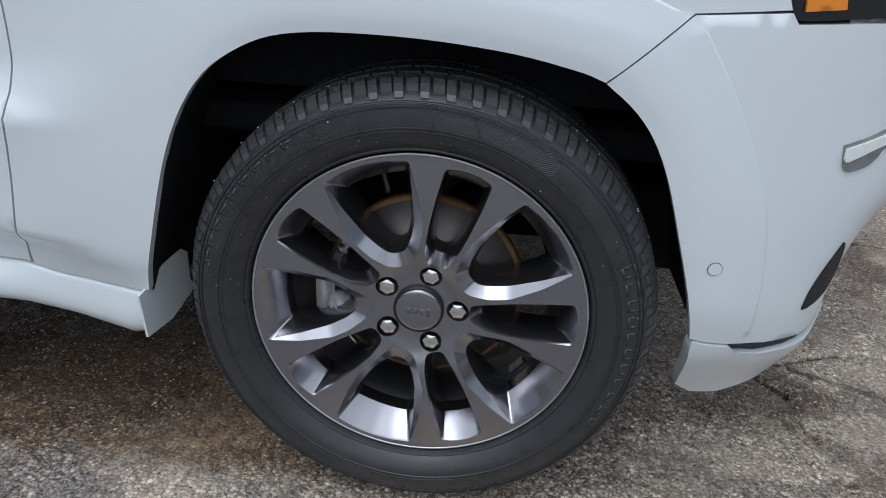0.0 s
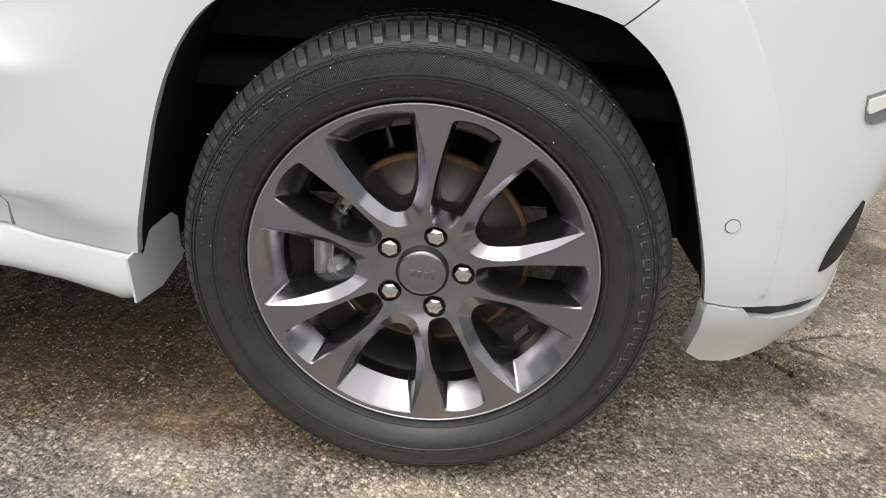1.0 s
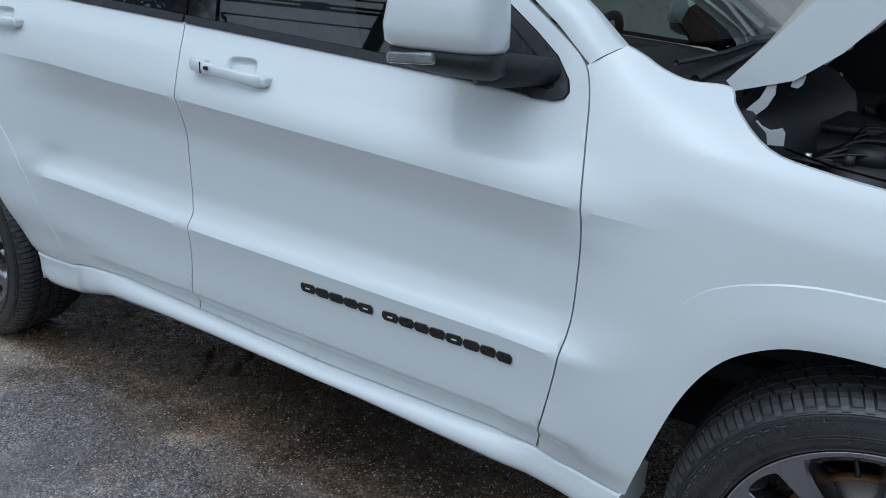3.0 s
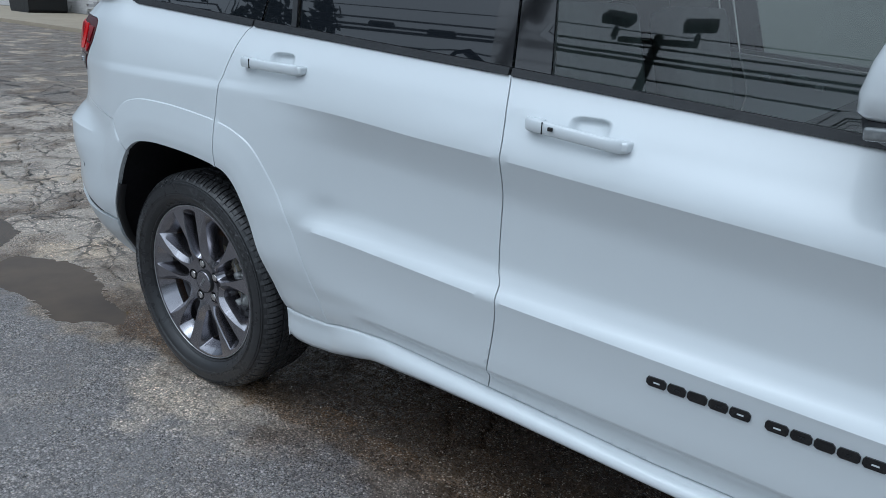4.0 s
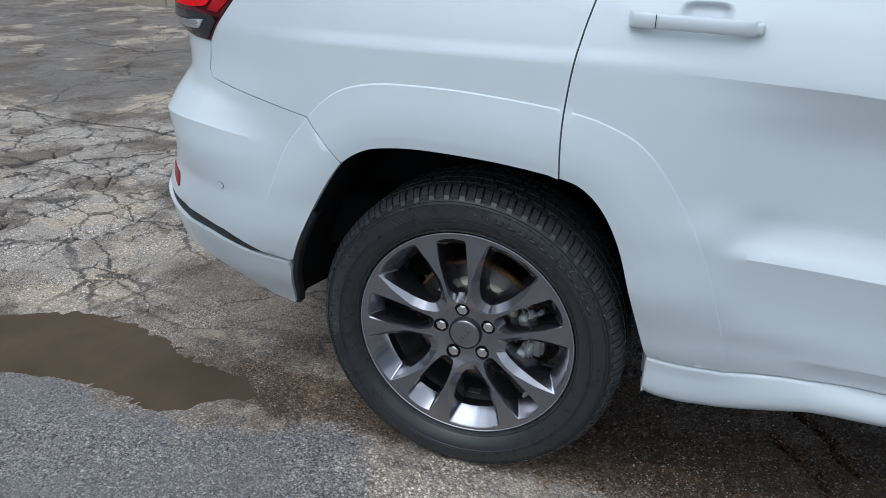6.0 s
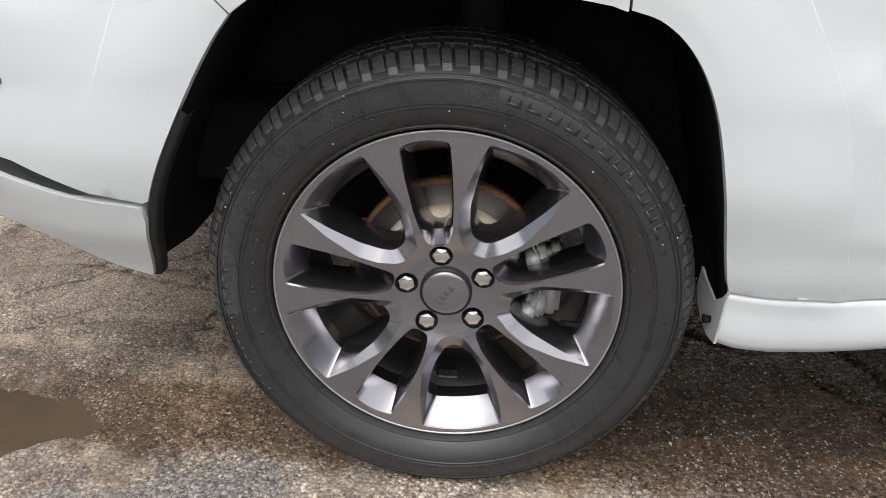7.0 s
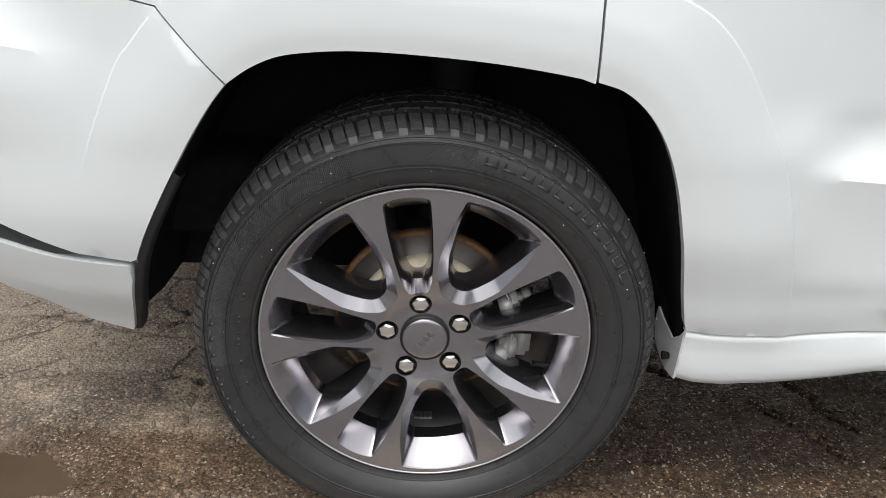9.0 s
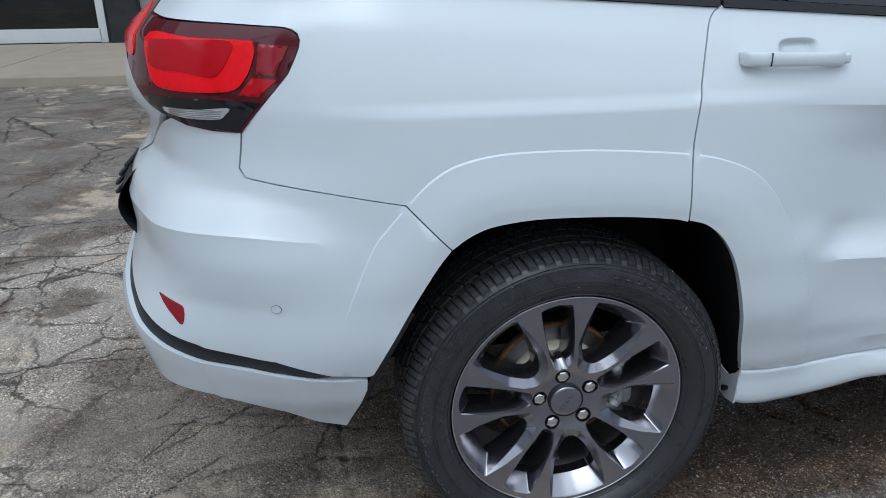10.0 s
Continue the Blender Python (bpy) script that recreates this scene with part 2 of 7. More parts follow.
# ---------------------------------------------------------------- the car's body surface
# x runs forward along the car, the front wheel's hub at 0; its right side faces -y; the centre line is at y = YC.
YC = 0.91
HUB = 0.378
WB = -2.915
F_ARCH = smooth_line([(-0.442, 0.36), (-0.422, 0.441), (-0.370, 0.621), (-0.316, 0.722), (-0.249, 0.775), (-0.171, 0.799), (-0.038, 0.803),
                      (0.092, 0.794), (0.18, 0.779), (0.233, 0.762), (0.289, 0.716), (0.329, 0.65), (0.367, 0.545), (0.401, 0.44),
                      (0.425, 0.335), (0.445, 0.2)], 5)
F_FLARE = smooth_line([(-0.545, 0.24), (-0.53, 0.40), (-0.51, 0.56), (-0.465, 0.695), (-0.41, 0.79), (-0.366, 0.849), (-0.301, 0.883), (-0.205, 0.905), (-0.107, 0.910),
                       (0.026, 0.909), (0.2, 0.891), (0.326, 0.849), (0.367, 0.808), (0.415, 0.731), (0.461, 0.641), (0.484, 0.576),
                       (0.502, 0.48), (0.512, 0.34), (0.52, 0.16)], 5)
R_ARCH = smooth_line([(-3.437, 0.34), (-3.404, 0.43), (-3.37, 0.532), (-3.316, 0.642), (-3.254, 0.751), (-3.206, 0.817), (-3.15, 0.854),
                      (-3.089, 0.868), (-2.998, 0.873), (-2.842, 0.866), (-2.703, 0.848), (-2.648, 0.828), (-2.602, 0.781),
                      (-2.565, 0.708), (-2.534, 0.608), (-2.504, 0.503), (-2.478, 0.415), (-2.47, 0.37)], 5)
R_FLARE = smooth_line([(-3.50, 0.28), (-3.475, 0.5), (-3.43, 0.66), (-3.366, 0.819), (-3.333, 0.867), (-3.295, 0.911), (-3.25, 0.957), (-3.199, 0.988), (-3.13, 1.005),
                       (-3.051, 1.010), (-2.9, 1.007), (-2.703, 0.988), (-2.605, 0.963), (-2.538, 0.926), (-2.473, 0.850),
                       (-2.395, 0.716), (-2.327, 0.521), (-2.302, 0.414), (-2.27, 0.28)], 5)


def z_belt(x):
    return np.interp(x, [-3.4, -3.27, -2.64, -1.73, -0.87, -0.68, -0.4], [1.312, 1.307, 1.264, 1.206, 1.146, 1.139, 1.13])


def z_crease(x):
    return np.interp(x, [-3.2, -2.46, -2.2, -1.95, -1.7, -1.07, -0.6, -0.4], [1.09, 1.074, 1.061, 1.042, 1.028, 0.985, 0.952, 0.941])


def z_ledge(x):
    return np.interp(x, [-2.32, -1.68, -1.05, -0.6, -0.3], [0.717, 0.683, 0.662, 0.648, 0.64])


def z_fender(x):
    return np.interp(x, [-0.66, -0.60, -0.476, -0.403, -0.377, -0.308, -0.219, -0.108, 0.0, 0.211, 0.45, 0.8],
                     [1.245, 1.241, 1.195, 1.187, 1.157, 1.105, 1.083, 1.069, 1.058, 1.042, 1.0, 0.9])


def z_roll(x):
    return 1.247 - 0.262 * (x + 0.66) + 0.17 * (x + 0.66) ** 2 - 0.16 * np.clip(x - 0.1, 0, 1) ** 2


def mono(zs, os, z):
    """Smooth curve through knots that never overshoots. zs rise; zs, os: (k, n) arrays, z: (n,)."""
    k = len(zs)
    h = np.diff(zs, axis=0)
    d = np.diff(os, axis=0) / h
    m = np.zeros_like(os)
    m[0], m[-1] = d[0], d[-1]
    p = d[:-1] * d[1:]
    m[1:-1] = np.where(p > 0, 2 * p / np.where(p > 0, d[:-1] + d[1:], 1), 0)
    i = np.clip((z[None] >= zs).sum(0) - 1, 0, k - 2)
    c = np.arange(len(z))
    hh = h[i, c]
    t = np.clip((z - zs[i, c]) / hh, -6, 8)
    lo, hi = t < 0, t > 1
    tc = np.clip(t, 0, 1)
    v = ((1 + 2 * tc) * (1 - tc) ** 2 * os[i, c] + tc * (1 - tc) ** 2 * hh * m[i, c]
         + tc * tc * (3 - 2 * tc) * os[i + 1, c] + tc * tc * (tc - 1) * hh * m[i + 1, c])
    v = v + np.where(lo, t * hh * m[0], 0) + np.where(hi, (t - 1) * hh * m[-1], 0)
    return v


def hollow_lines(hx, hz):
    return [[(hx + 0.020 + 0.047 * k * math.copysign(abs(math.cos(t)) ** 0.55, math.cos(t)), hz + 0.010 + 0.024 * k * math.copysign(abs(math.sin(t)) ** 0.55, math.sin(t))) for t in np.linspace(0, 2 * math.pi, 49)] for k in (1.12, 1.0, 0.86, 0.72)]


HANDLES = [(-1.526, 1.108), (-2.484, 1.168)]


def outward(x, z):
    """How far the right side stands out from the plane y = 0."""
    x, z = np.atleast_1d(np.asarray(x, float)), np.atleast_1d(np.asarray(z, float))
    n = len(x)
    zb, zc, zl = z_belt(x), z_crease(x), z_ledge(x)
    ob = np.interp(x, [-3.3, -2.6, -1.736, -0.68], [-0.03, -0.035, -0.048, -0.071])
    one = np.ones(n)
    # doors, with the scoop between the two creases
    zf_ = 0.475 - 0.0218 * (np.clip(x, -2.2, -0.5) + 1.25)
    zs = np.array([0.30 * one, 0.40 * one, zf_ - 0.034, zf_, zl - 0.10, zl - 0.012, zl, zl + 0.008, zl + 0.036, zl + 0.085, zc - 0.12,
                   zc - 0.012, zc, zc + 0.014, zb - 0.075, zb, zb + 0.44])
    os = np.array([-0.048 * one, -0.020 * one, -0.015 * one, 0.013 * one, 0.02 * one, 0.0315 * one, 0.034 * one, 0.0305 * one, 0.006 * one, -0.011 * one,
                   -0.007 * one, 0.0255 * one, 0.031 * one, 0.029 * one, ob + 0.042, ob, ob - 0.17])
    door = mono(zs, os, z)
    # the same without a scoop
    haunch = np.interp(x, [-3.6, -3.3, -2.9, -2.6, -2.3, -1.9], [0.02, 0.03, 0.03, 0.025, 0.012, 0.0])
    os2 = os.copy()
    for i, v in enumerate([-0.05, -0.02, 0.0, 0.006, 0.018, 0.024, 0.025, 0.026, 0.028, 0.029, 0.03, 0.0285, 0.028, 0.026]):
        os2[i] = v * one + (haunch * 0.7 if 3 < i < 14 else 0)
    plain = mono(zs, os2, z)
    kl = ss(-2.40, -2.27, x) * (1 - ss(-0.66, -0.44, x))
    low = 1 - ss(0.50, 0.56, z)
    kl = kl * (1 - low) + ss(-2.24, -1.98, x) * (1 - ss(-0.66, -0.44, x)) * low
    ku = ss(-2.54, -2.18, x) * (1 - ss(-0.62, -0.25, x))
    mid = (zc + zl) / 2
    km = ss(-2.52, -2.14, x) * (1 - ss(-0.70, -0.30, x))
    w_lo, w_hi = 1 - ss(0.02, 0.12, z - zl), ss(-0.06, -0.006, z - zc)
    k = kl * w_lo + ku * w_hi + km * np.clip(1 - w_lo - w_hi, 0, 1)
    o = plain * (1 - k) + door * k
    # front fender rolls over to its top edge
    ft = z_roll(np.clip(x, -0.70, 0.8))
    zf = np.array([0.2 * one, 0.45 * one, 0.62 * one, ft - 0.2, ft - 0.12, ft - 0.06, ft - 0.02, ft, ft + 0.02])
    of = np.array([-0.03 * one, -0.0 * one, 0.008 * one, 0.012 * one, -0.005 * one, -0.045 * one, -0.095 * one, -0.13 * one, -0.17 * one])
    fend = mono(zf, of, z)
    kf = ss(-0.72, -0.36, x)
    hi = ss(0.78, 0.98, z)
    kf = kf * hi + ss(-0.6, -0.4, x) * (1 - hi)
    o = o * (1 - kf) + fend * kf
    # wheel-arch flares
    for arch, flare, amp in ((F_ARCH, F_FLARE, 0.009), (R_ARCH, R_FLARE, 0.009)):
        near = (x > flare[0][0] - 0.2) & (x < flare[-1][0] + 0.2) & (z < 1.1)
        near = near | ((x < flare[0][0] + 1.4) & (x > flare[0][0] - 0.2) & (z < 1.1))
        if not near.any():
            continue
        xs_, zs_ = x[near], z[near]
        poly = [(flare[0][0], -0.1)] + list(flare) + [(flare[-1][0], -0.1)]
        ins = inside(xs_, zs_, poly)
        d1, d2 = dist_line(xs_, zs_, arch), dist_line(xs_, zs_, flare)
        w = d1 / (d1 + d2 + 1e-9)
        f = np.where(ins, 0.0028 * np.clip(d2 / 0.003, 0, 1) + amp * (0.8 * np.clip((1 - w) / 0.5, 0, 1) + 0.2 * ss(0.0, 0.7, 1 - w)) - 0.004 * ss(0.8, 1.0, 1 - w), 0.0)
        fade = ss(0.28, 0.45, zs_)
        add = np.zeros(n)
        crisp = ss(-0.46, -0.12, xs_) if arch is F_ARCH else np.maximum(ss(0.66, 0.80, zs_), ss(-3.1, -2.9, xs_))
        swell = ss(0.42, 0.0, d1)
        add[near] = (f * crisp + (amp + 0.0) * (1 - crisp) * swell + 0.019 * swell) * (0.35 + 0.65 * fade)
        o = o + add
    zk = 0.865 - 0.022 * ss(-3.62, -3.42, x)
    # bumpers: lower corners draw in, rear bumper ledge stands out
    o = o - 0.035 * ss(0.64, 0.42, z) * ss(0.50, 0.82, x) - 0.07 * ss(0.66, 0.46, z) * ss(0.61, 0.80, x) - 0.06 * ss(0.36, 0.19, z) * ss(0.2, 0.4, x)
    o = o + (0.050 * np.clip((zk + 0.065 - z) / 0.065, 0, 1) - 0.024 * np.clip((zk - z) / 0.16, 0, 1)) * ss(-3.36, -3.64, x) * (1 - 0.5 * ss(-3.70, -3.88, x)) - 0.014 * ss(0.90, 0.96, z) * ss(1.14, 1.04, z) * ss(-3.45, -3.75, x) - 0.03 * ss(0.93, 0.98, z) * ss(1.10, 1.03, z) * ss(-3.60, -3.90, x) - 0.045 * ss(0.56, 0.34, z) * ss(-3.25, -3.45, x) * (1 - 0.7 * ss(-3.55, -3.85, x)) + 0.070 * ss(0.80, 0.60, z) * ss(-3.60, -3.86, x)
    # the foot of the rear door draws in before the wheel
    o = o - 0.014 * ss(0.62, 0.42, z) * ss(-2.14, -2.36, x) * ss(-2.75, -2.62, x)
    # the quarter draws in towards the tail lamps
    o = o - (0.016 * ss(0.78, 0.88, z) + 0.010 * ss(0.92, 1.02, z)) * ss(-3.28, -3.52, x) * (1 - ss(-3.58, -3.80, x))
    # side windows lean in on a straight line
    glassy = (z > zb) & (x < -0.66)
    o = np.where(glassy, ob - 0.386 * (z - zb), o)
    # hand hollows behind the handles
    for hx, hz in HANDLES:
        o = o - 0.017 * ss(1.02, 0.72, (np.abs((x - hx - 0.020) / 0.047) ** 3.6 + np.abs((z - hz - 0.010) / 0.024) ** 3.6) ** (1 / 3.6))
    return o


def corner_table():
    """Arc length along the car's plan outline to place and normal; s equals x along the straight side."""
    t = np.linspace(0, 1, 400)
    u = np.sin(t * math.pi / 2) ** (2 / 3.2)
    rx, ry = -3.32 - 0.55 * u, YC * (1 - np.clip(1 - u ** 3.2, 0, 1) ** (1 / 3.2))
    fu = np.sin(t * math.pi / 2) ** (2 / 3)
    fx, fy = 0.22 + 0.72 * fu, YC * (1 - np.clip(1 - fu ** 3, 0, 1) ** (1 / 3))
    X = np.concatenate([rx[::-1], np.linspace(-3.31, 0.21, 60), fx])
    Y = np.concatenate([ry[::-1], np.zeros(60), fy])
    S = np.concatenate([[0], np.cumsum(np.hypot(np.diff(X), np.diff(Y)))])
    S = S - np.interp(-1.5, X[300:560], S[300:560]) - 1.5
    tx, ty = np.gradient(X, S), np.gradient(Y, S)
    return S, X, Y, ty, -tx


TS, TX, TY, TNX, TNY = corner_table()
S_REAR, S_FRONT = TS[0], TS[-1]


def place(s, z, lift=0.0):
    """Points of the right side in the world."""
    s, z = np.atleast_1d(np.asarray(s, float)), np.atleast_1d(np.asarray(z, float))
    o = outward(s, z) + lift
    x, y = np.interp(s, TS, TX), np.interp(s, TS, TY)
    nx, ny = np.interp(s, TS, TNX), np.interp(s, TS, TNY)
    L = np.hypot(nx, ny)
    nx, ny = nx / L, ny / L
    # the tail leans forward above the lamps, the nose above the bumper
    lean = np.clip(z - 1.22, 0, 1) * 0.55 * ss(-3.30, -3.75, s) + np.clip(z - 0.86, 0, 1) * -0.5 * ss(0.5, 0.9, s)
    return np.stack([x + nx * o + lean, np.minimum(y + ny * o, YC), z], 1)


def dense(poly, step):
    out = []
    n = len(poly)
    for i in range(n):
        a, b = np.array(poly[i]), np.array(poly[(i + 1) % n])
        k = max(1, int(np.hypot(*(b - a)) / step))
        for j in range(k):
            out.append(tuple(a + (b - a) * j / k))
    return out


def resample(line, d):
    li = []
    for (a0, b0), (a1, b1) in zip(line, line[1:]):
        k = max(1, int(math.hypot(a1 - a0, b1 - b0) / d))
        li += [(a0 + (a1 - a0) * j / k, b0 + (b1 - b0) * j / k) for j in range(k)]
    return li


def beside(line, d):
    """A line moved sideways by d."""
    a = np.array(line)
    t = np.gradient(a, axis=0)
    t /= np.hypot(t[:, 0], t[:, 1])[:, None]
    return [tuple(q) for q in a + np.stack([t[:, 1], -t[:, 0]], 1) * d]


def sheet_mesh(outline, lines=(), step=0.014):
    """Triangulate a 2D outline with inner points; returns points, triangles and the outline's length."""
    from mathutils.geometry import delaunay_2d_cdt
    out = dense(outline, step)
    n = len(out)
    pts = list(out)
    edges = [(i, (i + 1) % n) for i in range(n)]
    closed = out + [out[0]]
    for line in lines:
        li = resample(line, step * 0.8)
        la = np.array(li)
        ok = inside(la[:, 0], la[:, 1], out) & (dist_line(la[:, 0], la[:, 1], closed) > step * 0.4)
        prev = None
        for q, good in zip(li, ok):
            if good:
                pts.append(q)
                if prev is not None:
                    edges.append((prev, len(pts) - 1))
                prev = len(pts) - 1
            else:
                prev = None
    A = np.array(out)
    lo, hi = A.min(0), A.max(0)
    g0, g1 = np.meshgrid(np.arange(lo[0], hi[0], step), np.arange(lo[1], hi[1], step * 0.87))
    g0[1::2] += step / 2
    g0, g1 = g0.ravel(), g1.ravel()
    ok = inside(g0, g1, out)
    g0, g1 = g0[ok], g1[ok]
    ok = dist_line(g0, g1, closed) > step * 0.55
    for line in lines:
        ok &= dist_line(g0, g1, line) > step * 0.45
    pts += list(zip(g0[ok], g1[ok]))
    v, e, f, ov, oe, of = delaunay_2d_cdt([Vector(p) for p in pts], edges, [], 0, 1e-6)
    V = np.array([(p.x, p.y) for p in v])
    T = np.array([list(t) for t in f if len(t) == 3])
    c = V[T].mean(1)
    T = T[inside(c[:, 0], c[:, 1], out)]
    return V, T


def outline_edges(T):
    cnt = {}
    for a, b, c in T:
        for p, q in ((a, b), (b, c), (c, a)):
            cnt[(p, q)] = 1
    return [(p, q) for p, q in cnt if (q, p) not in cnt]


def skin_bm(outline, lines=(), step=0.014, hem=0.016, lift=0.0, sides=(1,), soft=()):
    """A panel of the body: outline in (s, z), bent onto the body, with a turned-in hem. sides: 1 right, -1 left."""
    V, T = sheet_mesh(outline, list(lines) + list(soft), step)
    sharp = {(round(a, 5), round(b, 5)) for ln in lines for a, b in resample(ln, step * 0.8)}
    on = [(round(a, 5), round(b, 5)) in sharp for a, b in V]
    P = place(V[:, 0], V[:, 1], lift)
    Q = place(V[:, 0], V[:, 1], lift - hem)
    border = outline_edges(T)
    R = place(V[:, 0], V[:, 1], lift)
    bm = bmesh.new()
    for side in sides:
        def w(p):
            return (p[0], p[1], p[2]) if side == 1 else (p[0], 2 * YC - p[1], p[2])
        vs = [bm.verts.new(w(p)) for p in P]
        a, b, c = P[T[0]]
        flip = (np.cross(b - a, c - a)[1] > 0) != (side == -1)
        for t in T:
            t = t[::-1] if flip else t
            bm.faces.new([vs[i] for i in t])
        for t in T:
            for p, q in ((t[0], t[1]), (t[1], t[2]), (t[2], t[0])):
                if on[p] and on[q]:
                    ed = bm.edges.get((vs[p], vs[q]))
                    if ed is not None:
                        ed.smooth = False
        if hem > 0:
            top, low = {}, {}
            for p, q in border:
                for i in (p, q):
                    if i not in top:
                        top[i] = bm.verts.new(w(P[i]))
                        low[i] = bm.verts.new(w(Q[i]))
                fc = (top[q], top[p], low[p], low[q])
                bm.faces.new(fc[::-1] if flip else fc)
    return bm


def skin(name, outline, material, parent, lines=(), step=0.014, hem=0.016, lift=0.0, label="", sides=(1, -1), soft=()):
    made = []
    for side in sides:
        made.append(part(name, skin_bm(outline, lines, step, hem, lift, (side,), soft), material, parent, label))
    return made

def loft(rows_):
    """A surface through rows of points."""
    vs = [tuple(p) for r in rows_ for p in r]
    k = len(rows_[0])
    fs = [(i * k + j, i * k + j + 1, (i + 1) * k + j + 1, (i + 1) * k + j) for i in range(len(rows_) - 1) for j in range(k - 1)]
    bm = bm_from(vs, fs)
    bmesh.ops.recalc_face_normals(bm, faces=bm.faces)
    return bm



# ---------------------------------------------------------------- the car
suv = thing("suv", "white sport utility vehicle with raised bonnet parked on damp asphalt", "car")

G = 0.0018  # half a panel gap
GAP_F = smooth_line([(-0.650, 0.388), (-0.605, 0.65), (-0.598, 0.826), (-0.600, 0.952), (-0.627, 1.082), (-0.648, 1.165), (-0.677, 1.215),
                     (-0.748, 1.268), (-0.85, 1.336), (-0.98, 1.42)], 6)
GAP_B = smooth_line([(-1.715, 0.42), (-1.684, 0.635), (-1.688, 0.715), (-1.704, 0.76), (-1.706, 0.867), (-1.699, 1.03), (-1.706, 1.098), (-1.733, 1.208)], 6)
GAP_R = smooth_line([(-2.703, 0.848), (-2.706, 0.985), (-2.69, 1.12), (-2.66, 1.235), (-2.628, 1.268)], 6)
SILL = [(-2.478, 0.424), (-2.42, 0.419), (-2.305, 0.413), (-2.25, 0.426), (-2.19, 0.435), (-2.06, 0.436), (-1.73, 0.418), (-1.26, 0.392), (-0.92, 0.39), (-0.66, 0.39)]
SILL_F = [(-0.645, 0.386), (-0.596, 0.372), (-0.52, 0.367), (-0.452, 0.366)]


def shift(line, dx=0.0, dz=0.0):
    return [(a + dx, b + dz) for a, b in line]


def upto(line, z0, z1):
    return [q for q in line if z0 <= q[1] <= z1]


def belt(x0, x1, dz=0.0, n=14):
    return [(x, float(z_belt(x)) + dz) for x in np.linspace(x0, x1, n)]


LEDGE = [(x, float(z_ledge(x))) for x in np.linspace(-2.32, -0.55, 60)]
FOLD = [(x, 0.475 - 0.0218 * (x + 1.25)) for x in np.linspace(-1.72, -0.66, 30)]
FOLD_R = [(x, 0.475 - 0.0218 * (x + 1.25)) for x in np.linspace(-2.16, -1.75, 14)]
CREASE = [(x, float(z_crease(x))) for x in np.linspace(-2.5, -0.42, 70)]
F_FLARE2, R_FLARE2 = beside(F_FLARE, 0.0030), beside(R_FLARE, 0.0030)

# front door
door_f = (shift(GAP_F, -G) + [(-0.975, 1.40), (-0.905, 1.335)] + [(-0.852, 1.304), (-0.782, 1.257), (-0.726, 1.215), (-0.692, 1.173), (-0.685, 1.150),
          (-0.692, 1.137), (-0.712, 1.131), (-0.756, 1.131)] + belt(-0.80, -1.728, 0.0)[1:] + shift(GAP_B, G)[::-1] + shift([q for q in SILL if q[0] > -1.7], 0, G))
front_doors = skin("front_door", door_f, PAINT, suv, [LEDGE, CREASE, FOLD, shift(FOLD, 0, -0.006)], 0.013, soft=hollow_lines(*HANDLES[0]))

# rear door, its rear edge cut by the wheel arch
arch_door = [q for q in R_ARCH if q[0] > -2.69 and q[1] > 0.435]
door_r = (shift(GAP_B, -G) + belt(-1.738, -2.622)[1:] + shift(GAP_R, G)[::-1] + arch_door + shift([q for q in SILL if q[0] < -1.72], 0, G))
rear_doors = skin("rear_door", door_r, PAINT, suv, [LEDGE, CREASE, R_FLARE, R_FLARE2, FOLD_R, shift(FOLD_R, 0, -0.006)], 0.013, soft=hollow_lines(*HANDLES[1]))

# quarter panel up to the roof edge
arch_q = [(-3.2045, 0.820)] + [q for q in R_ARCH if -3.20 < q[0] < -2.71] + [(-2.7055, 0.846)]
quarter = (shift(GAP_R, -G) + belt(-2.634, -3.23) + [(-3.262, 1.313), (-3.281, 1.333), (-3.262, 1.377), (-3.20, 1.47), (-3.12, 1.56), (-3.08, 1.64), (-3.90, 1.64), (-3.91, 1.50),
           (-3.91, 1.36), (-3.957, 1.309), (-3.894, 1.266), (-3.808, 1.259), (-3.65, 1.253), (-3.54, 1.2475), (-3.514, 1.246), (-3.495, 1.2425), (-3.481, 1.2345), (-3.4745, 1.2225), (-3.477, 1.2085), (-3.485, 1.190), (-3.499, 1.163), (-3.544, 1.112), (-3.594, 1.056), (-3.605, 0.985),
           (-3.594, 0.967), (-3.421, 0.938), (-3.293, 0.9155)] + arch_q)
quarters = skin("quarter_panel", quarter, PAINT, suv, [R_FLARE, R_FLARE2], 0.014)

# front fender
arch_f = [q for q in F_ARCH if q[0] < 0.226 and q[1] > 0.369][::-1]
fender = (shift(upto(GAP_F, 0.39, 1.205), G) + [(-0.664, 1.203), (-0.632, 1.223), (-0.599, 1.243)] +
          smooth_line([(-0.56, 1.226), (-0.526, 1.209), (-0.473, 1.193), (-0.403, 1.188), (-0.377, 1.157), (-0.307, 1.103), (-0.218, 1.082), (-0.107, 1.067), (0.0, 1.056),
                       (0.211, 1.038), (0.36, 1.01), (0.40, 0.95), (0.43, 0.90), (0.447, 0.863)], 4) +
          [(0.330, 0.8535), (0.3245, 0.8485), (0.2335, 0.7635)] + arch_f + SILL_F[::-1])
fenders = skin("front_fender", fender, PAINT, suv, [F_FLARE, F_FLARE2, CREASE], 0.013)

